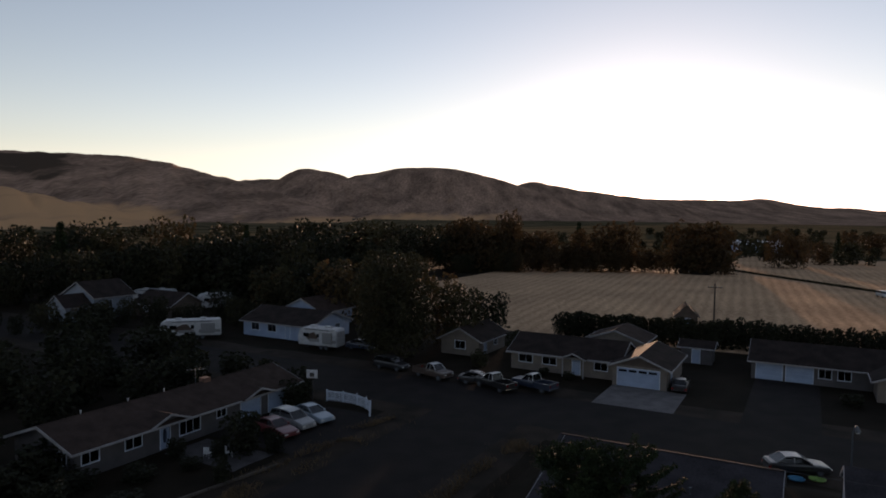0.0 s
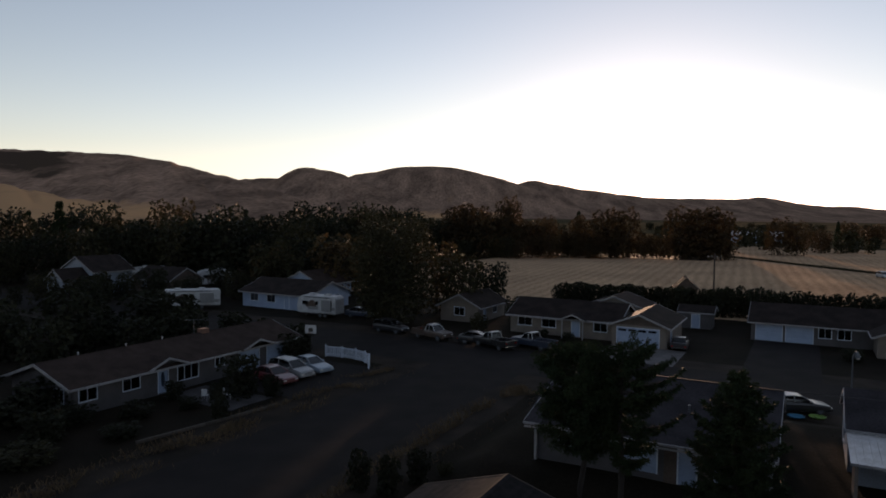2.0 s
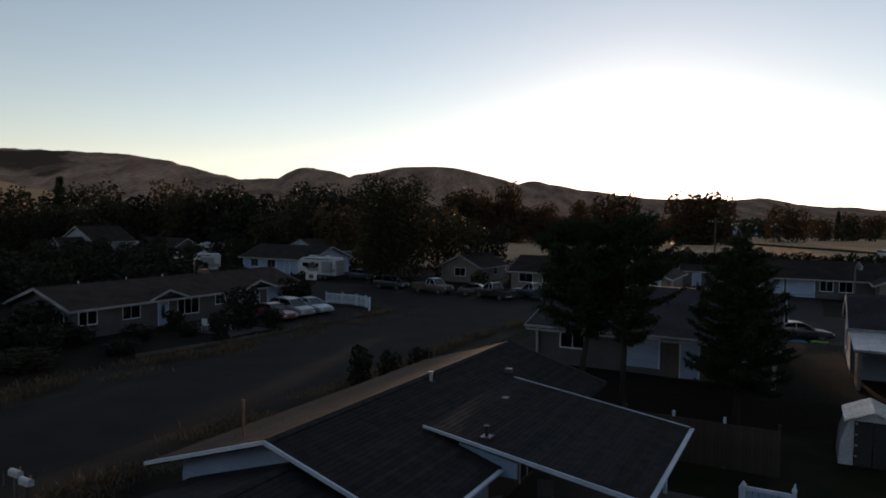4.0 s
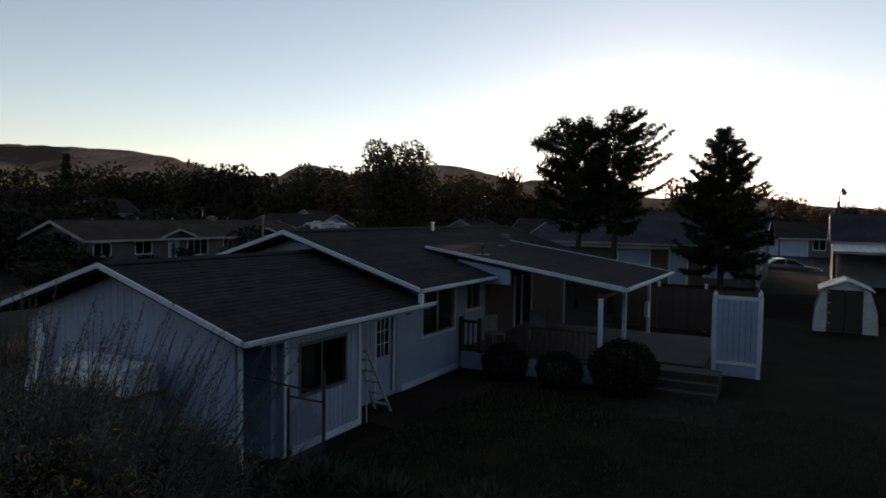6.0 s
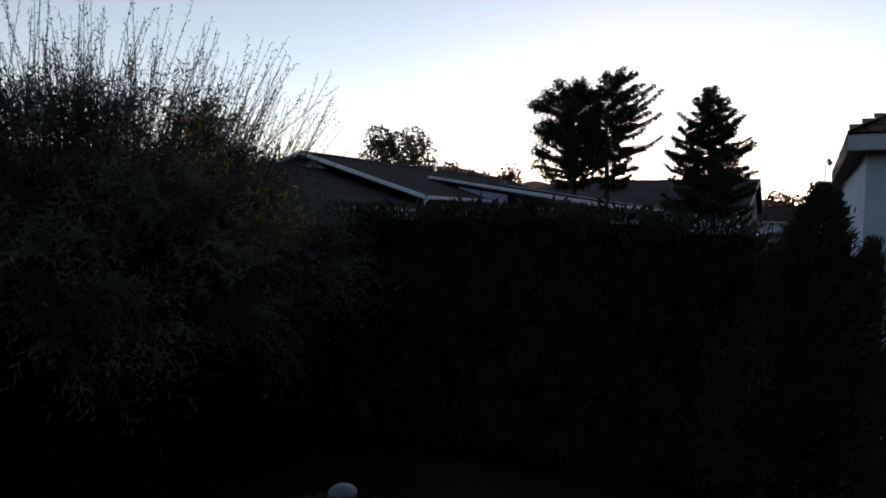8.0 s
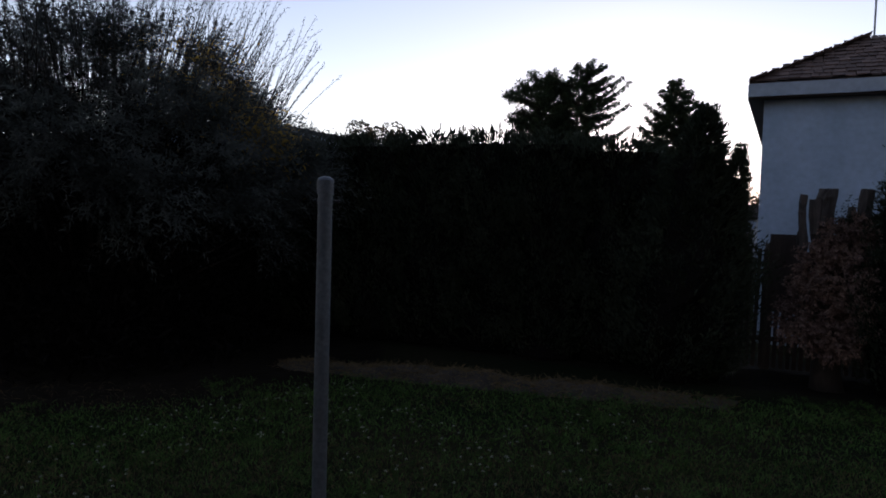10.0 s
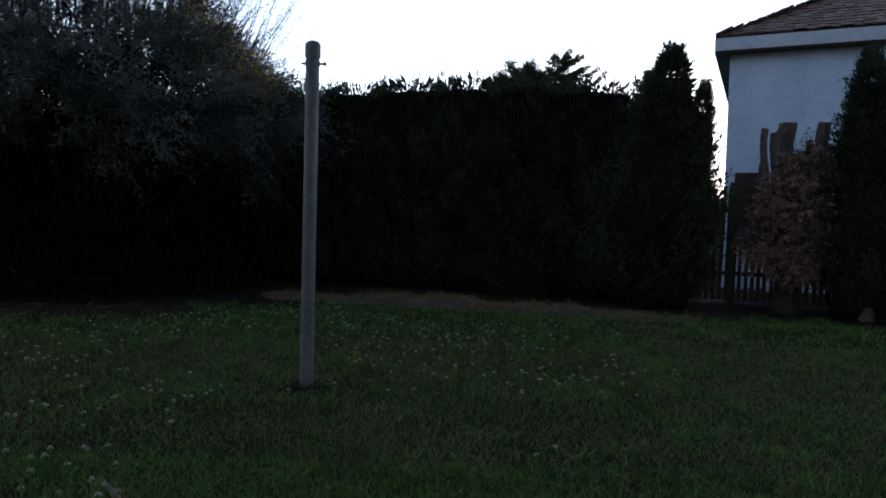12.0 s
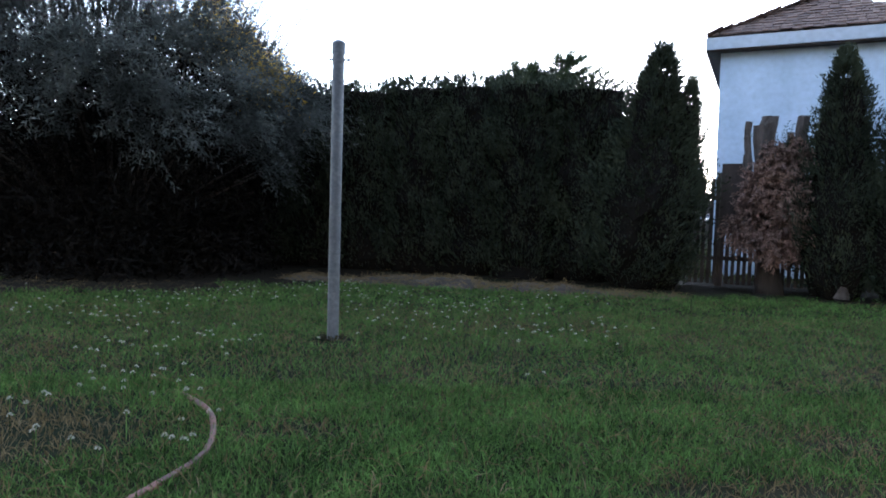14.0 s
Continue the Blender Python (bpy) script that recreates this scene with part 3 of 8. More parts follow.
def walls_of(root, w, l, h, material, openings, thick=0.14):
    """Four walls round a w by l box; openings are (side, middle, width, z0, z1, kind, panes)."""
    for side in ("front", "right", "back", "left"):
        length = w if side in ("front", "back") else l
        holes = []
        for o in openings:
            if o[0] == side:
                c = o[1]
                if side in ("back", "left"):
                    c = length - c
                holes.append((c - o[2] / 2, o[3], c + o[2] / 2, o[4]))
        bm = wall_panel(bmesh.new(), length, h, thick, holes)
        if side in ("left", "right"):
            bmesh.ops.transform(bm, matrix=Matrix.Diagonal(((length - 2 * thick) / length, 1, 1, 1)), verts=bm.verts[:]) if not holes else None
        m = {"front": Matrix(), "right": Matrix.Translation((w, 0, 0)) @ Matrix.Rotation(radians(90), 4, "Z"),
             "back": Matrix.Translation((w, l, 0)) @ Matrix.Rotation(radians(180), 4, "Z"), "left": Matrix.Translation((0, l, 0)) @ Matrix.Rotation(radians(-90), 4, "Z")}[side]
        if side in ("left", "right") and not holes:
            m = m @ Matrix.Translation((thick, 0, 0))
        part("wall", bm, material, root, m=m)
    for side, pos, ow, z0, z1, kind, panes in openings:
        put_side(opening(root, kind, ow, z0, z1, panes=panes), side, w, l, pos)


def gable_roof(root, w, l, h, rise, over, roof_mat, trim, gable_mat, along="y", gable_over=0.4, thick=0.12):
    """Two roof plates over a w by l box, with gables, rake boards, gutters; the ridge runs along y (or x)."""
    if along == "x":
        w, l = l, w
    turn = Matrix() if along == "y" else Matrix.Translation((l, 0, 0)) @ Matrix.Rotation(radians(90), 4, "Z")
    k = rise / (w / 2)
    zo = h - k * over
    top = h + rise
    g = gable_over
    for s in (0, 1):
        xe, xr = (-over, w / 2) if s == 0 else (w + over, w / 2)
        bm = slab(bmesh.new(), [(xe, -g, zo + thick), (xr, -g, top + thick), (xr, l + g, top + thick), (xe, l + g, zo + thick)], thick * 0.98)
        part("roof", bm, roof_mat, root, m=turn)
        gb = bmesh.new()
        d = -0.08 if s == 0 else 0.08
        box(gb, min(xe, xe + d), -g, zo - 0.06, max(xe, xe + d), l + g, zo + thick - 0.01)
        part("gutter", gb, trim, root, m=turn)
    for y in (-g, l + g):
        d = -0.05 if y < 0 else 0.05
        for s in (0, 1):
            xe = -over if s == 0 else w + over
            bm = prism(bmesh.new(), [(xe, zo - 0.10), (w / 2, top - 0.10), (w / 2, top + thick + 0.01), (xe, zo + thick + 0.01)], min(y, y + d), max(y, y + d))
            part("rake_board", bm, trim, root, m=turn)
    for y0, y1 in ((0.0, 0.1), (l - 0.1, l)):
        part("gable", prism(bmesh.new(), [(0.02, h - 0.02), (w - 0.02, h - 0.02), (w / 2, top - 0.01)], y0, y1), gable_mat, root, m=turn)
    part("ridge_cap", prism(bmesh.new(), [(w / 2 - 0.16, top + thick - 0.16 * k + 0.004), (w / 2, top + thick + 0.03), (w / 2 + 0.16, top + thick - 0.16 * k + 0.004)], -g, l + g), roof_mat, root, m=turn)


def simple_house(name, m, w, l, h, rise, label, wall_mat, roof_mat, openings, along="y", over=0.6, trim=None, category="house"):
    root = thing(name, m, label, category)
    walls_of(root, w, l, h, wall_mat, openings)
    gable_roof(root, w, l, h, rise, over, roof_mat, trim or OLD_TRIM, wall_mat, along)
    return root


def vent_pipe(root, x, y, z, h, material=None, r=0.05):
    bm = rod(bmesh.new(), (x, y, z - 0.1), (x, y, z + h), r, n=10)
    rod(bm, (x, y, z + h), (x, y, z + h + 0.03), r * 1.7, n=10)
    part("vent_pipe", bm, material or METAL_WHITE, root)


# ---- the white house with two wings ----
def shingled(root, corners, run, exposure=0.16, material=None):
    """Overlapping courses of shingles on a sloping plate. corners: eave start, eave end, ridge end, ridge start (all at the upper face)."""
    a, b, c, d = [Vector(p) for p in corners]
    n = max(1, round(run / exposure))
    rng = random.Random(len(root.children) + n)
    nrm = (b - a).cross(d - a).normalized()
    if nrm.z < 0:
        nrm = -nrm
    for i in range(n):
        p0, p1 = a.lerp(d, i / n), b.lerp(c, i / n)
        q0, q1 = a.lerp(d, min(1, (i + 1.25) / n)), b.lerp(c, min(1, (i + 1.25) / n))
        bm = bmesh.new()
        k = max(1, round((p1 - p0).length / 0.32))
        shift = 0.5 * (i % 2)
        t0 = 0.0
        for j in range(k + 1):
            t1 = min(1.0, (j + 1 - shift) / k)
            if t1 - t0 < 1e-4:
                continue
            e0, e1 = t0 + 0.006 / (k * 0.32), t1 - 0.006 / (k * 0.32)
            lift = nrm * (0.010 + rng.uniform(0, 0.006))
            low = nrm * 0.004
            f0, f1, g0, g1 = p0.lerp(p1, e0) + lift, p0.lerp(p1, e1) + lift, q0.lerp(q1, e0) + low, q0.lerp(q1, e1) + low
            v = [bm.verts.new(x) for x in (f0, f1, g1, g0, p0.lerp(p1, e0) + low * 0.5, p0.lerp(p1, e1) + low * 0.5)]
            bm.faces.new((v[0], v[1], v[2], v[3]))
            bm.faces.new((v[4], v[5], v[1], v[0]))
            t0 = t1
        part("shingle_course", bm, material or SHINGLE, root)


def boards(root, name, length, height, thick, material, holes, m, step=0.2, groove=0.012):
    """Upright siding boards on a wall, a narrow gap between each two, left out at the holes."""
    n = max(1, round(length / step))
    for i in range(n):
        xa, xb = length * i / n + groove / 2, length * (i + 1) / n - groove / 2
        cuts = sorted((h[1], h[3]) for h in holes if h[0] < (xa + xb) / 2 < h[2])
        z = 0.0
        for za, zb in cuts + [(height, height)]:
            if za > z + 0.01:
                part(name, boxed(xa, -thick, z, xb, -0.002, za), material, root, m=m)
            z = max(z, zb)


def build_white_house():
    root = thing("house", on_grid(0, 0), "low white house with two gabled wings, dark shingle roof, covered porch", "house")
    h_wing, h_main = 2.40, 2.62
    inner = 0.14
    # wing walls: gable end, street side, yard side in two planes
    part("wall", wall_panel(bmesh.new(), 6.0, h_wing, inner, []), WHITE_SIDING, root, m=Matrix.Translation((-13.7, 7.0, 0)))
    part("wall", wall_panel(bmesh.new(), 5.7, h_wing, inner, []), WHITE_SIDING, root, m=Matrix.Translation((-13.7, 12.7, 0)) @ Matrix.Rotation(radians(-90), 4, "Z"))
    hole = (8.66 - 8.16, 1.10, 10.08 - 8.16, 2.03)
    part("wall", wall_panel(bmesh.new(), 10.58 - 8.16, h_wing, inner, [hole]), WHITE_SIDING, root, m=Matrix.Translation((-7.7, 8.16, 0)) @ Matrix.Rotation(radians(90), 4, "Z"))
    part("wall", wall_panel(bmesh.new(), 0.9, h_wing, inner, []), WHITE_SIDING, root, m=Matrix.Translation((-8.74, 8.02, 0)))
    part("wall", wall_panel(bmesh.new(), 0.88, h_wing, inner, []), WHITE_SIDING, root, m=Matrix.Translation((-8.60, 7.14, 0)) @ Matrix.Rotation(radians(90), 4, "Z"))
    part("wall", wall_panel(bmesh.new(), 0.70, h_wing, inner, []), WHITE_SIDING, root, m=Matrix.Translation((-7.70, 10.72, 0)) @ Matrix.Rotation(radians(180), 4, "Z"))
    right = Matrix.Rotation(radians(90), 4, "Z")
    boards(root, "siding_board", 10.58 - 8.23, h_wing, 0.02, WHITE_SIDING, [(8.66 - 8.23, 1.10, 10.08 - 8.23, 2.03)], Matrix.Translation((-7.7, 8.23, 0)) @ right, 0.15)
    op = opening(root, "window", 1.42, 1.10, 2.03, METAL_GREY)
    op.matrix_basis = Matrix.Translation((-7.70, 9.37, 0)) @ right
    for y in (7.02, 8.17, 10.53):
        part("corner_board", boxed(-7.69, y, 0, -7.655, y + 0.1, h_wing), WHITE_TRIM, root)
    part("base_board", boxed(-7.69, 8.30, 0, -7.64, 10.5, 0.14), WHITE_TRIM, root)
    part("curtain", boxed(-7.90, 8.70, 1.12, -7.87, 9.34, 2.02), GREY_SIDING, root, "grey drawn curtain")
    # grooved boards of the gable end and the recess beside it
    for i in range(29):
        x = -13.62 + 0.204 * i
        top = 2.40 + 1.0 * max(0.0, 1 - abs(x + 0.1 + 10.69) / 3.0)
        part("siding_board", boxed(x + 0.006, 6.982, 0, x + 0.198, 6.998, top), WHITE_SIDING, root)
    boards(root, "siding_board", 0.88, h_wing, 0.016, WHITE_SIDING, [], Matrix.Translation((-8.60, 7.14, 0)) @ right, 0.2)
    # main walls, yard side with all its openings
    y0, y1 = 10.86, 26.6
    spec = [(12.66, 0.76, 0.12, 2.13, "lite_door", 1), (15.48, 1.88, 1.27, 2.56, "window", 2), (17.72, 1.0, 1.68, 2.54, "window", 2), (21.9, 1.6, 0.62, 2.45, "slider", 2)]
    # dark wood on the porch stretch puts the porch's deep shade into the wall
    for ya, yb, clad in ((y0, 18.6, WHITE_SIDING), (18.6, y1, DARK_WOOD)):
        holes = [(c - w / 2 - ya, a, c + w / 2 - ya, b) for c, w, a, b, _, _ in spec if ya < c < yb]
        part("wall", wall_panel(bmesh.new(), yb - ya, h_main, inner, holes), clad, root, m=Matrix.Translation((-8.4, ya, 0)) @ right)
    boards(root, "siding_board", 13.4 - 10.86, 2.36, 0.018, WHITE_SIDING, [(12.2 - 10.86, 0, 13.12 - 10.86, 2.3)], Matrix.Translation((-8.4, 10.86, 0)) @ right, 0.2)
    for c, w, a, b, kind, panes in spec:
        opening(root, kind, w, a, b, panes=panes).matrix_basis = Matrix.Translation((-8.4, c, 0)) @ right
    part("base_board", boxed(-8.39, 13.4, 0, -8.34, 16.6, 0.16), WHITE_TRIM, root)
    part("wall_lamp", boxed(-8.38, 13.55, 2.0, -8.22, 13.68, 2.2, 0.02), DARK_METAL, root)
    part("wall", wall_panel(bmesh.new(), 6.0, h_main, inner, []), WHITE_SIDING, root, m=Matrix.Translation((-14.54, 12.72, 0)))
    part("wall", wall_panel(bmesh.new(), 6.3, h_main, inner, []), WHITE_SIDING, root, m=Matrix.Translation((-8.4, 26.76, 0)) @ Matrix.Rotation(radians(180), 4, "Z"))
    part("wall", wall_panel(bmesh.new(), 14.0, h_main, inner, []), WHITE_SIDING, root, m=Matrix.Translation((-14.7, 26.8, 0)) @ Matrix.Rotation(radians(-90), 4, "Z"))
    # wing roof
    th = 0.12
    e_w, r_w = 2.51, 3.60
    yw0, yw1 = 6.55, 12.75
    for xe in (-7.10, -14.28):
        cs = [(xe, yw0, e_w), (-10.69, yw0, r_w), (-10.69, yw1, r_w), (xe, yw1, e_w)]
        part("roof", slab(bmesh.new(), cs, th), SHINGLE, root)
        shingled(root, [cs[0], cs[3], cs[2], cs[1]], 3.76)
    for xe in (-7.10, -14.28):
        part("rake_board", prism(bmesh.new(), [(xe, e_w - 0.065), (-10.69, r_w - 0.065), (-10.69, r_w + 0.03), (xe, e_w + 0.03)], yw0 - 0.05, yw0 - 0.002), WHITE_TRIM, root)
    gb = boxed(-7.10, yw0, e_w - 0.085, -7.02, yw1, e_w - 0.005)
    box(gb, -7.02, yw0, e_w - 0.05, -6.97, yw1, e_w + 0.01)
    part("gutter", gb, WHITE_TRIM, root)
    part("gable", prism(bmesh.new(), [(-13.7, h_wing - 0.02), (-7.7, h_wing - 0.02), (-7.7, h_wing + 0.02), (-10.69, 3.42), (-13.7, h_wing + 0.02)], 7.0, 7.12), WHITE_SIDING, root)
    part("soffit", slab(bmesh.new(), [(-7.12, 7.0, 2.375), (-7.12, yw1, 2.375), (-7.68, yw1, 2.40), (-7.68, 7.0, 2.40)], 0.02), WHITE_SIDING, root)
    # main roof
    e_m, r_m = 2.85, 4.11
    ym0, ym1 = 12.25, 27.1
    for xe, sgn in ((-7.15, 1), (-15.45, -1)):
        cs = [(xe, ym0, e_m), (-11.3, ym0, r_m), (-11.3, ym1, r_m), (xe, ym1, e_m)]
        part("roof", slab(bmesh.new(), cs, th), SHINGLE, root)
        shingled(root, [cs[0], cs[3], cs[2], cs[1]], 4.35)
        part("rake_board", prism(bmesh.new(), [(xe, e_m - 0.07), (-11.3, r_m - 0.07), (-11.3, r_m + 0.03), (xe, e_m + 0.03)], ym0 - 0.06, ym0 - 0.002), WHITE_TRIM, root)
        part("rake_board", prism(bmesh.new(), [(xe, e_m - 0.07), (-11.3, r_m - 0.07), (-11.3, r_m + 0.03), (xe, e_m + 0.03)], ym1 + 0.002, ym1 + 0.06), BROWN_SIDING, root)
    gb = boxed(-7.15, ym0, e_m - 0.085, -7.07, 16.45, e_m - 0.005)
    box(gb, -7.07, ym0, e_m - 0.05, -7.02, 16.45, e_m + 0.01)
    part("gutter", gb, WHITE_TRIM, root)
    part("downspout", boxed(-7.16, ym0 - 0.05, e_m - 0.42, -7.06, ym0 + 0.05, e_m - 0.1), WHITE_TRIM, root)
    part("gable", prism(bmesh.new(), [(-14.6, h_main - 0.02), (-8.4, h_main - 0.02), (-8.4, 2.40), (-11.3, 3.93), (-14.6, 2.9)], 12.74, 12.84), WHITE_SIDING, root)
    part("ridge_cap", prism(bmesh.new(), [(-11.46, r_m - 0.01), (-11.3, r_m + 0.05), (-11.14, r_m - 0.01)], ym0, ym1), SHINGLE, root)
    part("ridge_cap", prism(bmesh.new(), [(-10.85, r_w - 0.01), (-10.69, r_w + 0.05), (-10.53, r_w - 0.01)], yw0, yw1), SHINGLE, root)
    # porch roof laid over the main slope
    xa, za, xb, zb = -3.38, 2.73, -9.45, 3.62
    yp0, yp1 = 16.5, 23.05
    cs = [(xa, yp0, za), (xa, yp1, za), (xb, yp1, zb), (xb, yp0, zb)]
    part("porch_roof", slab(bmesh.new(), cs, 0.1), SHINGLE, root)
    shingled(root, cs, 6.1)
    part("rake_board", prism(bmesh.new(), [(xa, za - 0.10), (xb, zb - 0.04), (xb, zb + 0.03), (xa, za + 0.03)], yp0 - 0.05, yp0 - 0.002), WHITE_TRIM, root)
    part("rake_board", prism(bmesh.new(), [(xa, za - 0.10), (xb, zb - 0.04), (xb, zb + 0.03), (xa, za + 0.03)], yp1 + 0.002, yp1 + 0.05), WHITE_TRIM, root)
    gb = boxed(xa, yp0, za - 0.09, xa + 0.08, yp1, za - 0.005)
    box(gb, xa + 0.08, yp0, za - 0.05, xa + 0.13, yp1, za + 0.01)
    part("gutter", gb, WHITE_TRIM, root)
    part("porch_cheek", prism(bmesh.new(), [(-6.7, 2.60), (-8.4, 2.60), (-8.4, 3.28), (-6.7, 3.03)], 16.62, 16.68), WHITE_SIDING, root)
    part("porch_ceiling", slab(bmesh.new(), [(xa - 0.1, yp0 + 0.02, za - 0.105), (xa - 0.1, yp1 - 0.02, za - 0.105), (-8.42, yp1 - 0.02, za + 0.64), (-8.42, yp0 + 0.02, za + 0.64)], 0.02), DARK_WOOD, root)
    # beam in dark wood too, so that it sinks into the painted porch shade
    part("beam", boxed(-4.13, 16.62, 2.40, -3.97, 22.95, 2.52), DARK_WOOD, root)
    for y in (16.62, 19.3, 22.8):
        part("porch_post", boxed(-4.11, y - 0.055, 0.5, -4.00, y + 0.055, 2.40, 0.008), WHITE_TRIM, root)
    # deck, rails, steps
    for i in range(27):
        y = 16.7 + i * 0.235
        part("deck_board", boxed(-8.38, y, 0.53, -1.6 if y > 18.0 else -3.7, y + 0.225, 0.565), DECK_WOOD, root)
    part("deck_skirt", boxed(-8.3, 16.72, 0.0, -3.75, 16.78, 0.53), WHITE_SIDING, root)
    part("deck_skirt", boxed(-1.66, 18.1, 0.0, -1.6, 23.0, 0.53), DARK_WOOD, root)
    for xl, xr in ((-8.30, -7.70), (-6.25, -4.12)):
        part("rail", boxed(xl, 16.72, 1.38, xr, 16.80, 1.46), DARK_WOOD, root)
        part("rail", boxed(xl, 16.73, 0.64, xr, 16.79, 0.70), DARK_WOOD, root)
        n = max(3, round((xr - xl) / 0.16))
        for i in range(n):
            x = xl + 0.06 + (xr - xl - 0.12) * i / (n - 1)
            part("baluster", boxed(x - 0.02, 16.74, 0.66, x + 0.02, 16.78, 1.4), DARK_WOOD, root)
        for x in (xl, xr):
            part("rail_post", boxed(x - 0.05, 16.70, 0.5, x + 0.05, 16.82, 1.55, 0.01), DARK_WOOD, root)
    for i in range(3):
        part("step", boxed(-3.2, 17.25 - 0.36 * (3 - i) + 0.3, 0.0, -1.1, 17.95, 0.18 * (i + 1)), DECK_WOOD, root)
    # roof fittings
    vent_pipe(root, -10.98, 19.65, 4.0, 0.3)
    vent_pipe(root, -7.8, 17.1, 3.42, 0.28, DARK_METAL)
    part("flashing", boxed(-7.95, 16.95, 3.40, -7.65, 17.3, 3.43), METAL_GREY, root)
    # the low sun's orange light is put into the flue pipe's colour
    fb = rod(bmesh.new(), (-13.3, 13.6, 3.3), (-13.3, 13.6, 4.42), 0.032, n=10)
    rod(fb, (-13.3, 13.6, 4.42), (-13.3, 13.6, 4.50), 0.045, n=10)
    part("flue_pipe", fb, RUST_SUN, root, "metal flue pipe tinted low-sun orange")
    for x, y in ((-8.9, 20.5), (-8.6, 22.0), (-9.9, 23.2)):
        part("roof_vent", boxed(x, y, 2.85 + (-7.15 - x) * 0.31, x + 0.25, y + 0.3, 3.0 + (-7.15 - x) * 0.31, 0.02), METAL_GREY, root)
    part("hanging_planter", boxed(-3.98, 21.75, 1.25, -3.86, 22.05, 1.75, 0.02), WHITE_TRIM, root)


build_white_house()


def vinyl_screen():
    """White vinyl privacy panel at the corner of the deck, with a short return of stepped boards."""
    root = thing("privacy_screen", on_grid(-1.48, 19.8), "white vinyl privacy screen with pointed posts beside deck", "fence")
    w = 1.08
    for i in range(7):
        a = w * i / 7
        part("board", boxed(a + 0.006, -0.02, 0.42, a + w / 7 - 0.006, 0.02, 2.28), WHITE_SIDING, root)
    part("rail", boxed(0, -0.035, 2.26, w, 0.035, 2.36, 0.006), WHITE_TRIM, root)
    part("rail", boxed(0, -0.035, 0.36, w, 0.035, 0.46, 0.006), WHITE_TRIM, root)
    part("skirt_panel", boxed(0, -0.012, 0.02, w, 0.012, 0.36), WHITE_SIDING, root)
    for x, y, top in ((-0.06, 0, 2.38), (w + 0.06, 0, 2.46), (-0.12, 0.42, 2.18), (-0.18, 0.85, 1.98)):
        pb = boxed(x - 0.055, y - 0.055, 0.02, x + 0.055, y + 0.055, top)
        bmesh.ops.create_cone(pb, cap_ends=True, segments=4, radius1=0.095, radius2=0.0, depth=0.14, matrix=Matrix.Translation((x, y, top + 0.07)) @ Matrix.Rotation(radians(45), 4, "Z"))
        part("post", pb, WHITE_TRIM, root)
    for x0, y0, top in ((-0.09, 0.06, 2.1), (-0.15, 0.48, 1.9)):
        part("return_board", boxed(x0 - 0.02, y0, 0.1, x0 + 0.02, y0 + 0.32, top), WHITE_SIDING, root)
    part("side_rail", boxed(w + 0.04, 0.06, 0.4, w + 0.09, 1.0, 2.3), WHITE_SIDING, root)


vinyl_screen()


def barn_shed():
    """Small white metal shed with a gambrel front and a ribbed roof; its doors stand open."""
    root = thing("garden_shed", on_grid(1.02, 30.5), "small white metal shed with barn roof and dark doorway", "shed")
    w, d = 2.32, 2.2
    sil = [(0, 0), (0.06, 0.9), (0.30, 1.72), (w / 2, 2.12), (w - 0.30, 1.72), (w - 0.06, 0.9), (w, 0)]
    door_l, door_r, door_h = 0.50, w - 0.55, 1.76
    part("front_panel", prism(bmesh.new(), [(0, 0), (0.06, 0.9), (0.30, 1.72), (door_l, 1.80), (door_l, 0)], 0, 0.04), METAL_WHITE, root)
    part("front_panel", prism(bmesh.new(), [(w, 0), (door_r, 0), (door_r, 1.80), (w - 0.30, 1.72), (w - 0.06, 0.9)], 0, 0.04), METAL_WHITE, root)
    part("lintel", prism(bmesh.new(), [(door_l, door_h), (door_l, 1.80), (w / 2, 2.12), (door_r, 1.80), (door_r, door_h)], 0, 0.04), METAL_WHITE, root)
    part("back_panel", prism(bmesh.new(), sil, d - 0.04, d), METAL_WHITE, root)
    for s in (0, 1):
        f = (lambda x: x) if s == 0 else (lambda x: w - x)
        bm = bmesh.new()
        for (xa, za), (xb, zb) in zip(sil[:2], sil[1:3]):
            bm.faces.new([bm.verts.new(p) for p in ((f(xa), 0.04, za), (f(xb), 0.04, zb), (f(xb), d - 0.04, zb), (f(xa), d - 0.04, za))])
        bmesh.ops.solidify(bm, geom=bm.faces[:], thickness=0.03)
        part("side_panel", bm, METAL_WHITE, root)
        bm = bmesh.new()
        n = 14
        for i in range(n):
            ya, yb = -0.12 + (d + 0.24) * i / n, -0.12 + (d + 0.24) * (i + 0.55) / n
            yc = -0.12 + (d + 0.24) * (i + 1) / n
            for y0, y1, up in ((ya, yb, 0.0), (yb, yc, 0.03)):
                slab(bm, [(f(0.16), y0, 1.72 + up), (f(w / 2), y0, 2.16 + up), (f(w / 2), y1, 2.16 + up), (f(0.16), y1, 1.72 + up)], 0.02 + up)
        part("roof", bm, METAL_ROOF, root)
    part("floor_plate", boxed(0.1, 0.05, 0.0, w - 0.1, d - 0.05, 0.05), DARK_METAL, root)
    part("door_leaf", boxed(door_l + 0.03, 0.06, 0.06, (door_l + door_r) / 2 - 0.02, 0.09, door_h), RUBBER, root)
    part("door_leaf", boxed((door_l + door_r) / 2 + 0.02, 0.06, 0.06, door_r - 0.03, 0.09, door_h), RUBBER, root)
    for i in range(4):
        part("hinge", boxed(door_l + 0.04, 0.03, 0.35 + i * 0.42, door_l + 0.12, 0.058, 0.41 + i * 0.42), METAL_WHITE, root)


barn_shed()


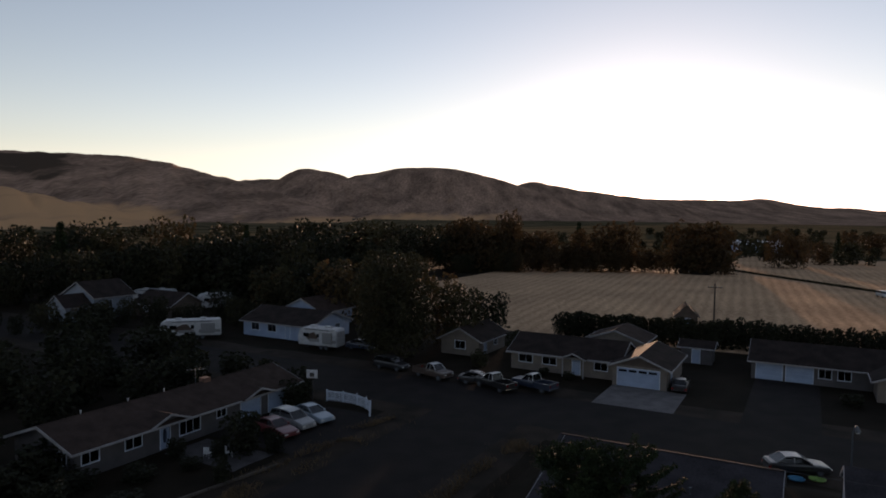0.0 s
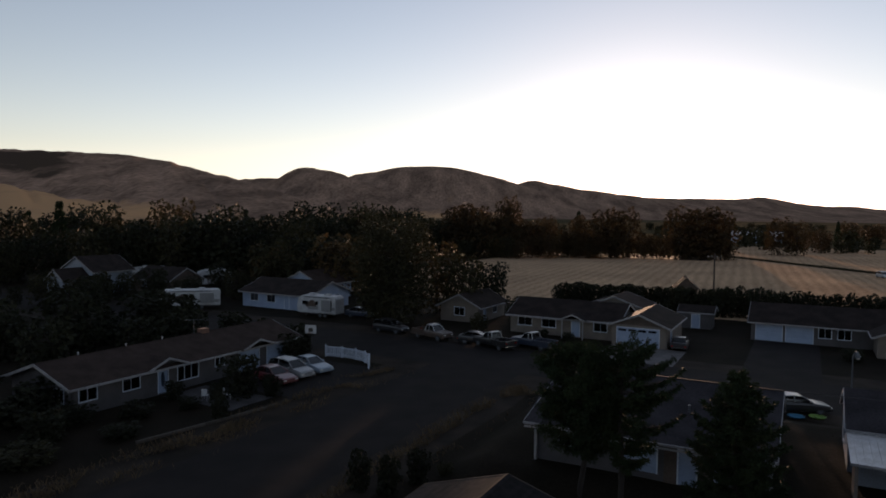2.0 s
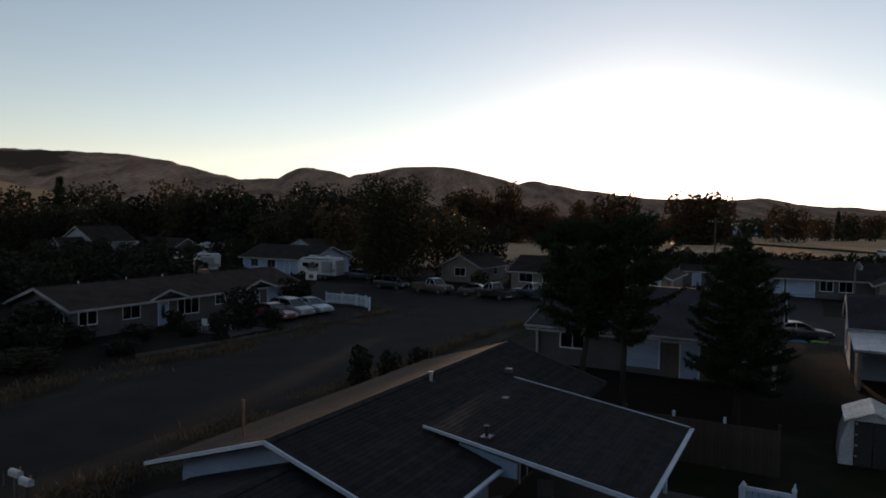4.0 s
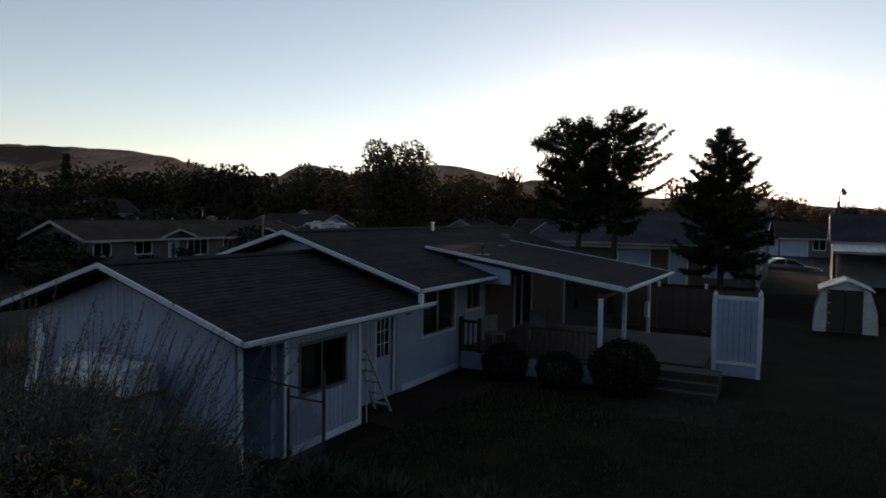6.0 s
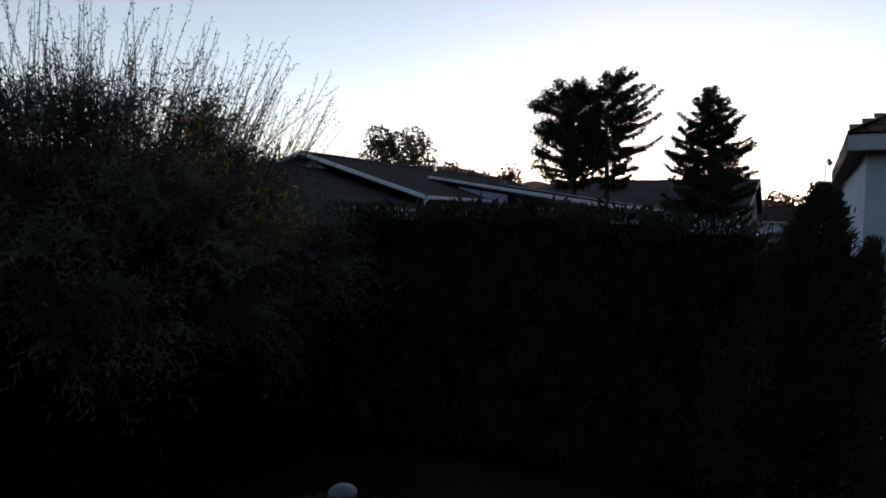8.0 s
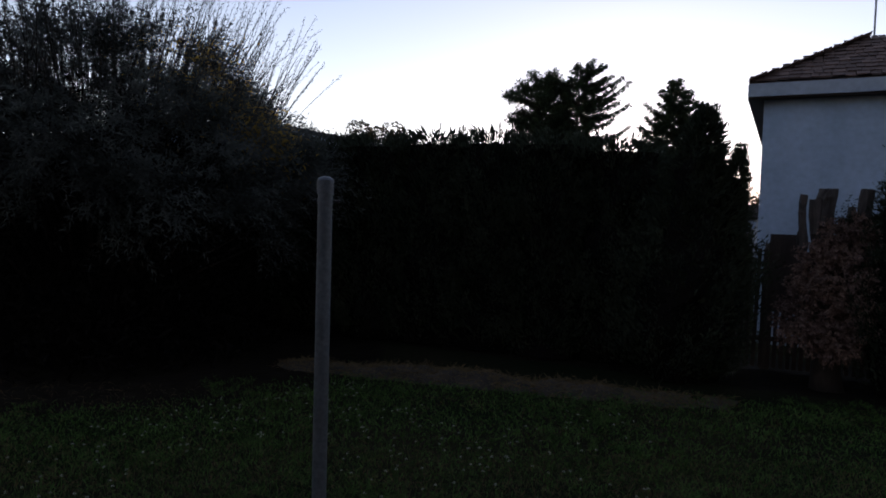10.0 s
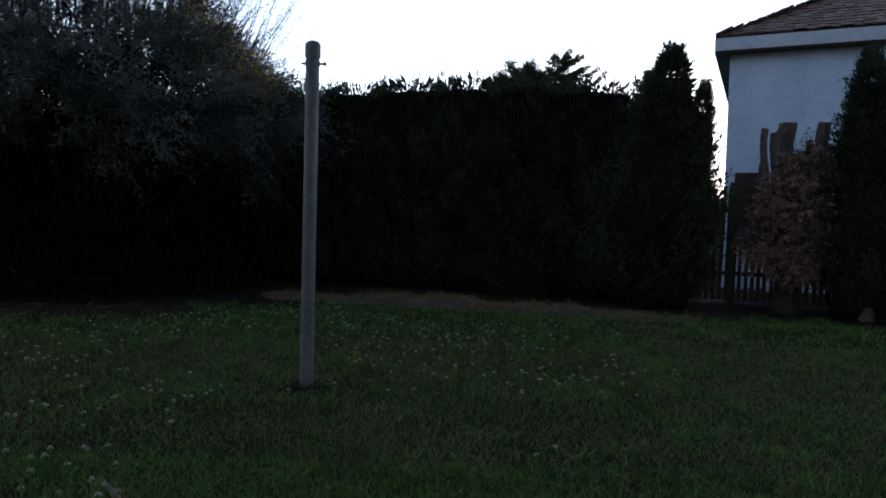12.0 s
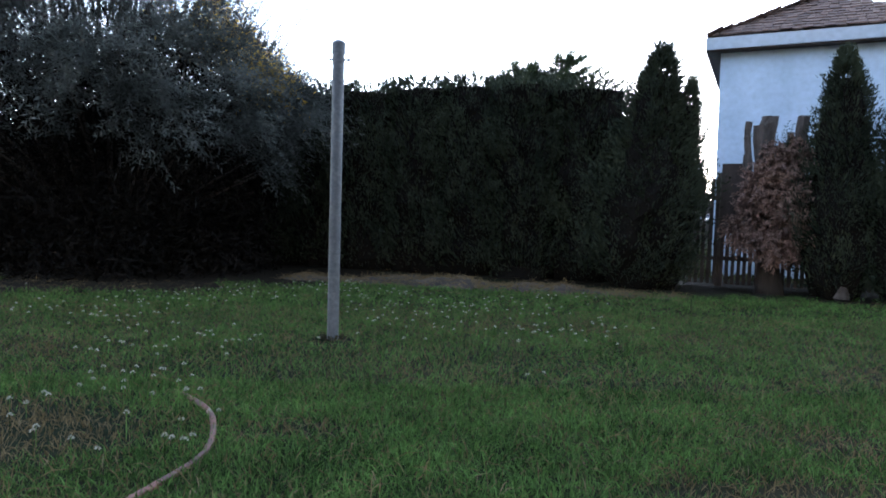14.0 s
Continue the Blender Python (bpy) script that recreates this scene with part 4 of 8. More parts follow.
def bank_height(gx, gy):
    """The neighbours' yard lies about a metre higher than the lawn."""
    up = min(1.0, max(0.0, (gy - 32.6) / 4.0)) * min(1.0, max(0.0, (58.0 - gy) / 5.0))
    up *= min(1.0, max(0.0, (gx + 19.5) / 3.0)) * min(1.0, max(0.0, (17.5 - gx) / 3.0))
    return 0.92 * up * up * (3 - 2 * up) + 0.05 * noise.noise((gx * 0.4, gy * 0.4, 3.0)) * min(1.0, up * 4) - 0.02


def neighbours_bank():
    bm = bmesh.new()
    nx, ny = 74, 52
    vs = {}
    for i in range(nx + 1):
        for j in range(ny + 1):
            gx, gy = -19.5 + 37.0 * i / nx, 32.5 + 25.6 * j / ny
            vs[i, j] = bm.verts.new(to_world(gx, gy, bank_height(gx, gy)))
    for i in range(nx):
        for j in range(ny):
            bm.faces.new((vs[i, j], vs[i + 1, j], vs[i + 1, j + 1], vs[i, j + 1]))
    tagged(part("ground_bank", bm, YARD, smooth=True), "low bank of bare earth under the neighbouring houses", "ground", kind="structure")


neighbours_bank()


def long_neighbour():
    """Long low house behind the pines, its ridge along the street, white doors facing the yard."""
    root = thing("house", on_grid(-14.2, 38.0, 0.80), "long grey house with low gabled roof behind tall conifers", "house")
    w, l, h = 12.6, 10.4, 2.40
    walls_of(root, w, l, h, GREY_SIDING, [
        ("front", 2.2, 1.35, 1.15, 2.0, "window", 2), ("front", 6.13, 1.76, 0.45, 2.05, "garage", 1), ("front", 8.6, 0.9, 0.1, 2.0, "door", 1), ("front", 10.74, 1.5, 0.55, 1.85, "garage", 1),
        ("right", 3.0, 1.4, 1.0, 2.0, "window", 2)])
    ridge_y, ridge_z, eave_z = 7.0, h + 1.80, h - 0.05
    for y0, z0, name in ((-0.5, eave_z, "front"), (l + 0.4, eave_z - 0.2, "back")):
        part("roof", slab(bmesh.new(), [(-0.5, y0, z0), (w + 0.3, y0, z0), (w + 0.3, ridge_y, ridge_z), (-0.9, ridge_y, ridge_z)], 0.12), GREY_SHINGLE, root)
        part("gutter", boxed(-0.5, y0 - 0.09 if y0 < 0 else y0 + 0.002, z0 - 0.13, w + 0.3, y0 - 0.002 if y0 < 0 else y0 + 0.09, z0 - 0.005), OLD_TRIM, root)
        for x in (-0.52, w + 0.302):
            part("rake_board", prism(bmesh.new(), [(y0, z0 - 0.16), (ridge_y, ridge_z - 0.16), (ridge_y, ridge_z + 0.02), (y0, z0 + 0.02)], x, x + 0.04, axis="x"), OLD_TRIM, root)
    part("ridge_cap", boxed(-0.8, ridge_y - 0.12, ridge_z - 0.02, w + 0.3, ridge_y + 0.12, ridge_z + 0.035, 0.01), GREY_SHINGLE, root)
    for x in (0.0, w - 0.12):
        part("gable", prism(bmesh.new(), [(0.02, h - 0.02), (l - 0.02, h - 0.02), (ridge_y, ridge_z - 0.15)], x, x + 0.12, axis="x"), GREY_SIDING, root)
    part("brown_panel", boxed(7.4, -0.02, 0.0, 8.05, -0.003, 2.35), BROWN_SIDING, root, "brown boarded wall panel")
    part("brown_panel", boxed(9.15, -0.02, 0.0, 9.9, -0.003, 2.35), BROWN_SIDING, root, "brown boarded wall panel")
    part("corner_post", boxed(w - 0.05, -0.27, -0.1, w + 0.12, -0.08, h - 0.08), OLD_TRIM, root)
    part("corner_post", boxed(0.1, -0.27, -0.1, 0.24, -0.08, h - 0.08), OLD_TRIM, root)
    part("eave_board", boxed(-0.4, -0.60, h - 0.36, w + 0.4, -0.575, h - 0.24), OLD_TRIM, root)
    vent_pipe(root, 8.2, 3.0, 3.35, 0.3, METAL_GREY)


long_neighbour()


def carport_house():
    """House with a deep ribbed metal porch roof on wooden posts."""
    root = thing("house", on_grid(2.0, 44.7, 0.60), "grey-roofed blue house with ribbed metal porch roof", "house")
    w, l, h = 12.0, 6.6, 2.65
    walls_of(root, w, l, h, BLUE_SIDING, [("front", 2.6, 1.6, 1.0, 2.2, "window", 2), ("front", 5.5, 0.9, 0.05, 2.1, "door", 1), ("left", 4.0, 1.2, 1.0, 2.1, "window", 2)])
    gable_roof(root, w, l, h, 1.58, 0.05, GREY_SHINGLE, OLD_TRIM, BLUE_SIDING, "x", 0.15)
    bm = bmesh.new()
    n = 34
    step = 12.4 / n
    for i in range(n):
        xa = -0.1 + step * i
        slab(bm, [(xa, -4.9, 2.36), (xa + step * 0.82, -4.9, 2.36), (xa + step * 0.82, -0.08, 2.60), (xa, -0.08, 2.60)], 0.015)
        slab(bm, [(xa + step * 0.82, -4.9, 2.40), (xa + step, -4.9, 2.40), (xa + step, -0.08, 2.64), (xa + step * 0.82, -0.08, 2.64)], 0.055)
    part("porch_roof", bm, METAL_ROOF, root, "ribbed light metal sheets")
    part("beam", boxed(0.0, -4.75, 2.18, 12.1, -4.60, 2.33), BEIGE_SIDING, root)
    part("fascia", boxed(-0.1, -4.94, 2.24, 12.3, -4.91, 2.37), OLD_TRIM, root)
    for x in (0.10, 4.0, 8.0, 11.9):
        part("porch_post", boxed(x, -4.76, -0.2, x + 0.16, -4.60, 2.18, 0.01), BEIGE_SIDING, root)
    for i in range(9):
        part("side_board", boxed(0.10, -4.55 + 0.2 * i, 0.05, 0.16, -4.38 + 0.2 * i, 2.2), BEIGE_SIDING, root)
    part("back_wall", boxed(0.3, -2.0, 0.0, 12.0, -1.9, 2.4), BLUE_SIDING, root, "pale blue porch screen wall")


carport_house()


def side_house():
    """The long ranch house across the side road."""
    root = thing("house", on_grid(-54.6, 30.9), "long grey ranch house with tan shingle roof across the road", "house")
    w, l, h = 7.4, 24.5, 2.35
    walls_of(root, w, l, h, GREY_SIDING, [
        ("right", 1.3, 1.4, 1.05, 2.0, "window", 2), ("right", 5.0, 1.5, 1.05, 2.05, "window", 2), ("right", 8.0, 0.95, 0.1, 2.1, "oval_door", 1),
        ("right", 10.6, 2.2, 0.75, 2.05, "window", 3), ("right", 14.2, 1.1, 1.2, 2.05, "window", 2), ("front", 5.9, 1.2, 1.0, 1.95, "window", 2),
        ("right", 17.9, 2.6, 0.05, 2.1, "garage", 1), ("right", 21.6, 2.6, 0.05, 2.1, "garage", 1)])
    gable_roof(root, w, l, h, 1.25, 0.55, SHINGLE_TAN, OLD_TRIM, GREY_SIDING, "y", 0.5)
    k = 1.25 / (w / 2)
    for y, half, out in ((8.2, 2.0, 0.55), (18.4, 2.2, 0.9)):
        zt = h + 0.62
        xe, zl = w + out + 0.05, h - k * 0.55 + 0.10
        back = w - (zt - h) / k
        for s in (-1, 1):
            part("porch_roof", slab(bmesh.new(), [(xe, y + s * half, zl + 0.06), (xe, y, zt + 0.1), (back, y, zt + 0.1), (w + 0.4, y + s * half, zl + 0.06)], 0.08), SHINGLE_TAN, root)
            part("rake_board", prism(bmesh.new(), [(y + s * half, zl - 0.1), (y, zt - 0.06), (y, zt + 0.12), (y + s * half, zl + 0.09)], xe + 0.002, xe + 0.05, axis="x"), OLD_TRIM, root)
        part("porch_gable", prism(bmesh.new(), [(y - half + 0.1, zl), (y + half - 0.1, zl), (y, zt)], w + 0.02, w + 0.1, axis="x"), GREY_SIDING, root)
    part("chimney", boxed(3.3, 15.3, 3.0, 4.0, 16.1, 4.05), BRICK_RED, root)
    for y in (3.3, 7.6, 11.3):
        vent_pipe(root, 3.3, y, 3.5, 0.35)
    ab = rod(bmesh.new(), (3.4, 14.8, 3.4), (3.4, 14.8, 5.0), 0.025)
    rod(ab, (2.8, 14.2, 4.95), (4.1, 15.5, 4.95), 0.015)
    for i in range(5):
        d = -0.5 + 0.25 * i
        rod(ab, (3.4 + d - 0.3, 14.8 + d + 0.3, 4.95), (3.4 + d + 0.3, 14.8 + d - 0.3, 4.95), 0.01)
    part("aerial", ab, METAL_GREY, root)


side_house()


def garage_house():
    """The pale house across the cross street, with a double garage under a gable."""
    root = thing("house", on_grid(-34.2, 82.4), "pale house with white double garage under a front gable", "house")
    walls_of(root, 14.0, 8.0, 2.45, BEIGE_SIDING, [("front", 2.0, 1.8, 1.0, 2.1, "window", 2), ("front", 5.2, 1.8, 1.0, 2.1, "window", 2), ("front", 8.7, 1.0, 0.1, 2.1, "door", 1), ("front", 11.8, 1.6, 1.0, 2.1, "window", 2)])
    gable_roof(root, 14.0, 8.0, 2.45, 1.6, 0.6, FAR_SHINGLE, OLD_TRIM, BEIGE_SIDING, "x", 0.4)
    ox, oy = 13.75, -2.1
    sub = thing("garage", on_grid(-34.2 + ox, 82.4 + oy), "gabled double garage with white panelled door and small lights", "garage")
    walls_of(sub, 6.3, 10.0, 2.5, BEIGE_SIDING, [("front", 3.0, 4.8, 0.03, 2.15, "garage", 1), ("right", 2.5, 0.9, 0.05, 2.05, "door", 1)])
    gable_roof(sub, 6.3, 10.0, 2.5, 1.25, 0.5, FAR_SHINGLE, OLD_TRIM, BROWN_SIDING, "y", 0.45)
    for i in range(4):
        part("garage_light", boxed(0.75 + i * 1.15, 0.016, 1.72, 1.65 + i * 1.15, 0.024, 1.98), CAR_GLASS, sub)
    for s in (-1, 1):
        part("porch_roof", slab(bmesh.new(), [(8.7 + s * 1.6, -1.6, 2.35), (8.7, -1.6, 3.05), (8.7, 1.3, 3.05), (8.7 + s * 1.6, 1.0, 2.35)], 0.08), FAR_SHINGLE, root)
        part("rake_board", prism(bmesh.new(), [(8.7 + s * 1.65, 2.2), (8.7, 2.9), (8.7, 3.08), (8.7 + s * 1.65, 2.38)], -1.66, -1.605), OLD_TRIM, root)
        part("porch_post", boxed(8.7 + s * 1.3 - 0.06, -1.5, 0, 8.7 + s * 1.3 + 0.06, -1.38, 2.35), OLD_TRIM, root)
    part("eave_board", boxed(-0.5, -0.72, 2.10, 13.6, -0.70, 2.24), OLD_TRIM, root)
    sheet("driveway", -20.4, 71.4, -12.0, 80.2, 0.034, CONCRETE, "pale concrete driveway before the garage", "driveway", 4)


garage_house()

simple_house("house", on_grid(-6.3, 92.6), 17.0, 9.0, 2.4, 1.7, "brown ranch house with two white garage doors", GREY_SIDING, FAR_SHINGLE,
             [("front", 2.0, 2.9, 0.05, 2.15, "garage", 1), ("front", 5.3, 2.9, 0.05, 2.15, "garage", 1), ("front", 8.0, 1.3, 0.9, 2.1, "window", 2), ("front", 10.0, 1.3, 0.9, 2.1, "window", 2)], "x")
simple_house("house", on_grid(6.6, 87.5), 7.0, 12.0, 2.4, 1.4, "pale house wing with front gable beside ranch house", BEIGE_SIDING, FAR_SHINGLE,
             [("front", 2.6, 3.4, 0.05, 2.15, "garage", 1)], "y")
sheet("driveway", -5.8, 71.4, 1.2, 92.4, 0.034, ASPHALT, "dark driveway to two garage doors", "driveway", 4)
simple_house("house", on_grid(-46.5, 86.0), 6.0, 9.0, 2.3, 1.5, "small pale cottage with a steep white-edged gable", BEIGE_SIDING, FAR_SHINGLE,
             [("right", 2.0, 0.9, 0.1, 2.0, "door", 1), ("front", 3.0, 1.6, 0.9, 2.0, "window", 2), ("right", 5.5, 1.2, 0.9, 2.0, "window", 2)], "y")
simple_house("house", on_grid(-80.8, 82.0), 14.0, 9.5, 2.5, 1.7, "white bungalow with low gables beside parked trailers", WHITE_SIDING, FAR_SHINGLE,
             [("front", 2.5, 1.6, 1.0, 2.1, "window", 2), ("front", 6.0, 1.6, 1.0, 2.1, "window", 2), ("front", 9.2, 0.9, 0.1, 2.1, "door", 1), ("right", 3.0, 1.2, 1.0, 2.1, "window", 2), ("right", 6.4, 1.2, 1.0, 2.1, "window", 2)], "x")
simple_house("house", on_grid(-81.5, 92.5), 8.0, 9.0, 3.0, 1.9, "white gabled house behind the bungalow", WHITE_SIDING, SHINGLE_TAN, [("front", 4.0, 1.6, 1.2, 2.3, "window", 2)], "y")
# farmhouse and wing are white; the dull blue siding puts shade into their walls
simple_house("house", on_grid(-122.0, 78.0), 9.0, 8.0, 4.2, 2.4, "pale two-storey farmhouse among dark trees", BLUE_SIDING, FAR_SHINGLE, [("front", 2.4, 1.2, 1.0, 2.3, "window", 2), ("front", 6.0, 1.2, 1.0, 2.3, "window", 2), ("right", 3.0, 1.2, 2.2, 3.4, "window", 2)], "y")
simple_house("house", on_grid(-118.5, 73.0), 5.0, 5.0, 2.9, 1.8, "pale front wing of the farmhouse with steep gable", BLUE_SIDING, FAR_SHINGLE, [("front", 2.5, 1.1, 1.0, 2.1, "window", 2)], "y", over=0.4)
simple_house("house", on_grid(-112.5, 86.0), 10.0, 7.0, 2.6, 1.9, "brown farm outbuilding among dark trees", BROWN_SIDING, FAR_SHINGLE, [("front", 3.0, 1.2, 1.0, 2.0, "window", 2)], "x")
simple_house("garage", on_grid(-119.0, 140.0), 6.0, 8.0, 2.8, 1.8, "white gabled garage far among trees", WHITE_SIDING, FAR_SHINGLE, [("front", 3.0, 2.6, 0.05, 2.2, "garage", 1)], "y", category="garage")
simple_house("shed", on_grid(-20.8, 125.5, 0, 12), 3.6, 5.0, 2.6, 1.7, "small dark shed with pale roof edge by the field", BROWN_SIDING, SHINGLE_TAN, [("front", 1.8, 1.2, 0.05, 2.0, "door", 1)], "y", over=0.3, trim=GREY_WOOD, category="shed")
simple_house("house", on_grid(-28.0, 96.5), 7.5, 7.0, 2.4, 1.3, "house with a low gable behind the garage house", BEIGE_SIDING, SHINGLE_TAN, [("front", 3.0, 1.4, 1.0, 2.1, "window", 2)], "y")
simple_house("shed", on_grid(-15.5, 97.5), 4.0, 3.5, 2.2, 0.7, "grey lean shed behind the garage house", GREY_SIDING, FAR_SHINGLE, [("front", 2.0, 1.0, 0.05, 1.9, "door", 1)], "x", over=0.25, category="shed")
simple_house("barn", on_grid(-40.0, 425.0), 26.0, 12.0, 4.0, 2.5, "long pale farm building beyond the field", WHITE_SIDING, METAL_ROOF, [("front", 6.0, 3.5, 0.05, 3.2, "garage", 1), ("front", 18.0, 3.5, 0.05, 3.2, "garage", 1)], "x", category="barn")


# ---- trees and shrubs ----
def limb_points(a, b, rng, bend, n=5):
    a, b = Vector(a), Vector(b)
    out = []
    sway = Vector((rng.normal(0, bend), rng.normal(0, bend), rng.normal(0, bend * 0.5)))
    for i in range(n):
        t = i / (n - 1)
        out.append(a.lerp(b, t) + sway * math.sin(math.pi * t))
    return out


def broadleaf(seed, height, spread, material, clumps=2100, leaf=0.68, low=0.02, lobes=20):
    """Trunk with limbs, and a crown of many leaf clumps gathered into lobes with gaps between."""
    rng = np.random.default_rng(seed)
    wood = bmesh.new()
    trunk_top = height * 0.55
    tube(wood, limb_points((0, 0, -0.1), (rng.normal(0, 0.2), rng.normal(0, 0.2), trunk_top), rng, 0.15, 6), [height * 0.022, height * 0.019, height * 0.017, height * 0.014, height * 0.011, height * 0.008], 8)
    cen, rad = [], []
    for i in range(lobes):
        a = 2 * math.pi * (i * 0.618 + rng.uniform(0, 0.1))
        f = (i + 0.5) / lobes
        zz = height * (low + 0.10 + (0.80 - low) * f)
        prof = math.sin(math.pi * min(1, 0.22 + 0.78 * (1 - f) ** 0.8 * 0.95)) ** 0.6 if f > 0.25 else 0.6 + 1.2 * f
        r = spread / 2 * prof * rng.uniform(0.45, 0.80)
        c = Vector((r * math.cos(a), r * math.sin(a), zz))
        cen.append(c)
        rad.append(spread * rng.uniform(0.15, 0.24) * (1.1 - 0.35 * f))
        tube(wood, limb_points((0, 0, trunk_top * rng.uniform(0.45, 0.98)), c, rng, 0.2, 4), [height * 0.009, height * 0.006, height * 0.004, height * 0.002], 3)
    cen, rad = np.array(cen), np.array(rad)
    k = rng.integers(0, lobes, clumps)
    d = ball_dirs(clumps, rng)
    pos = cen[k] + d * (rad[k] * rng.uniform(0.55, 1.06, clumps) ** 0.5)[:, None] * np.array([1, 1, 0.85])
    way = unit(d * 0.6 + rng.normal(0, 0.6, (clumps, 3)) + np.array([0, 0, 0.15]))
    size = leaf * rng.uniform(0.5, 1.3, clumps)
    crown = leaves("crown", pos, way, size, size * 0.75, material, rng, 0.15)
    return mesh_of("trunk", wood, BARK, True), crown


def conifer(seed, height, radius, whorls=26, droop=0.25, bare=0.12, tufts=10, tuft=0.34, per=9):
    """Straight trunk with whorls of drooping limbs, each carrying tufts of needles."""
    rng = np.random.default_rng(seed)
    wood = bmesh.new()
    tube(wood, [(0, 0, -0.1), (0.04, 0.02, height * 0.35), (-0.03, 0.03, height * 0.7), (0, 0, height)], [height * 0.024, height * 0.018, height * 0.011, 0.015], 8)
    P, W = [], []
    for i in range(whorls):
        f = (i + rng.uniform(0, 0.8)) / whorls
        z = height * (bare + (0.985 - bare) * f)
        reach = radius * max(0.05, 1 - f) * (0.55 + 0.45 * min(1, f / 0.12)) * rng.uniform(0.82, 1.15)
        n = rng.integers(4, 7)
        a0 = rng.uniform(0, 7)
        for j in range(n):
            a = a0 + 2 * math.pi * j / n + rng.normal(0, 0.2)
            r = reach * rng.uniform(0.65, 1.1)
            up = 0.25 - droop * (1 - f)
            pts = []
            for s in range(5):
                t = s / 4
                pts.append(Vector((r * t * math.cos(a), r * t * math.sin(a), z + r * (up * t - droop * t * t * 0.6 + 0.18 * t ** 3))))
            tube(wood, pts, [max(0.012, 0.02 * r), 0.014, 0.010, 0.007, 0.004], 4)
            for s in range(tufts):
                t = 0.18 + 0.82 * (s + rng.uniform(0, 1)) / tufts
                q = min(3, int(t * 4))
                p = pts[q].lerp(pts[q + 1], t * 4 - q)
                wide = 0.075 * r * (1.15 - t) + 0.03
                P.append((p.x + rng.normal(0, wide), p.y + rng.normal(0, wide), p.z + rng.normal(0, 0.07)))
                W.append((math.cos(a), math.sin(a), -0.15))
    P, W = np.repeat(np.array(P), per, axis=0), np.repeat(np.array(W), per, axis=0)
    m = len(P)
    P = P + rng.normal(0, 0.05, (m, 3))
    way = unit(W * 0.9 + rng.normal(0, 0.5, (m, 3)))
    size = tuft * rng.uniform(0.5, 1.2, m)
    return mesh_of("trunk", wood, BARK, True), leaves("crown", P, way, size, size * 0.17, NEEDLE, rng, 0.25)


def yard_conifer(seed, height, trunk, limbs, reach, rise, lift, bare, clump=0.0, hang=0.22, per=4, needle=0.19):
    """Conifer with single boughs that can be told apart: each sweeps out and lifts its tip, hung with side twigs of needles.
    reach gives the bough's length by height; clump gathers the needles into balls at the bough's end."""
    rng = np.random.default_rng(seed)
    wood = bmesh.new()
    tube(wood, [(x, 0.03 * math.sin(3 * z), z * height) for x, z in trunk], [height * 0.021 * (1.02 - z) + 0.012 for x, z in trunk], 8)
    tz, tx = [z for x, z in trunk], [x for x, z in trunk]
    P, W = [], []
    for i in range(limbs):
        f = bare + (0.985 - bare) * (i + rng.uniform(0, 1)) / limbs
        a = i * 2.399 + rng.normal(0, 0.35)
        r = reach(f, a) * rng.uniform(0.72, 1.12)
        if r < 0.08:
            continue
        base = Vector((float(np.interp(f, tz, tx)), 0, f * height))
        out = Vector((math.cos(a), math.sin(a), 0))
        side = Vector((-out.y, out.x, 0))
        up = rise(f) + rng.normal(0, 0.10)
        tip = lift * rng.uniform(0.6, 1.3)
        bow = rng.normal(0, 0.12)
        pts = []
        for s in range(7):
            t = s / 6
            pts.append(base + out * (r * t) + side * (bow * r * t * t) + Vector((0, 0, r * (up * t - 0.25 * t * t + tip * t ** 3))))
        tube(wood, pts, [max(0.012, 0.022 * r) * (1 - 0.8 * s / 6) for s in range(7)], 5)
        n = max(4, int(r * 15))
        for s in range(n):
            t = 0.16 + 0.84 * (s + rng.uniform(0, 1)) / n
            q = min(5, int(t * 6))
            p = pts[q].lerp(pts[q + 1], t * 6 - q)
            way = (pts[q + 1] - pts[q]).normalized()
            for sg in (-1, 1):
                ln = (0.10 + 0.30 * r * (1.02 - t) * 0.55) * rng.uniform(0.5, 1.2)
                d = (way * 0.75 + side * (sg * rng.uniform(0.35, 0.9)) + Vector((0, 0, rng.normal(-hang, 0.2)))).normalized()
                k = max(2, int(ln / 0.075))
                for u in range(k):
                    P.append(p + d * (ln * (u + 0.5) / k))
                    W.append(d)
        if clump:
            for _ in range(int(clump * 40 * r)):
                v = Vector(rng.normal(0, 1, 3)).normalized() * (0.36 * rng.uniform(0.3, 1.0) ** 0.5) * (0.7 + 0.25 * r)
                v.z *= 0.7
                P.append(pts[-1] + (pts[-2] - pts[-1]) * rng.uniform(0, 1.6) + v)
                W.append((v + Vector((0, 0, 0.15))).normalized())
    P, W = np.repeat(np.array(P), per, axis=0), np.repeat(np.array(W), per, axis=0)
    m = len(P)
    way = unit(W * 0.8 + rng.normal(0, 0.55, (m, 3)))
    size = needle * rng.uniform(0.6, 1.25, m)
    return mesh_of("trunk", wood, BARK, True), leaves("crown", P + rng.normal(0, 0.025, (m, 3)), way, size, size * 0.24, NEEDLE, rng, 0.1)


def plant(name, meshes, m, label, category, group="", names=("trunk", "crown", "inner_growth")):
    root = thing(name, m, label, category, group)
    for n, me in zip(names, meshes):
        part(n, me, None, root)
    return root


def at_world(x, y, z=0.0, turn=0.0, s=1.0, sz=None):
    return Matrix.Translation((x, y, z)) @ Matrix.Rotation(radians(turn), 4, "Z") @ Matrix.Diagonal((s, s, sz or s, 1))


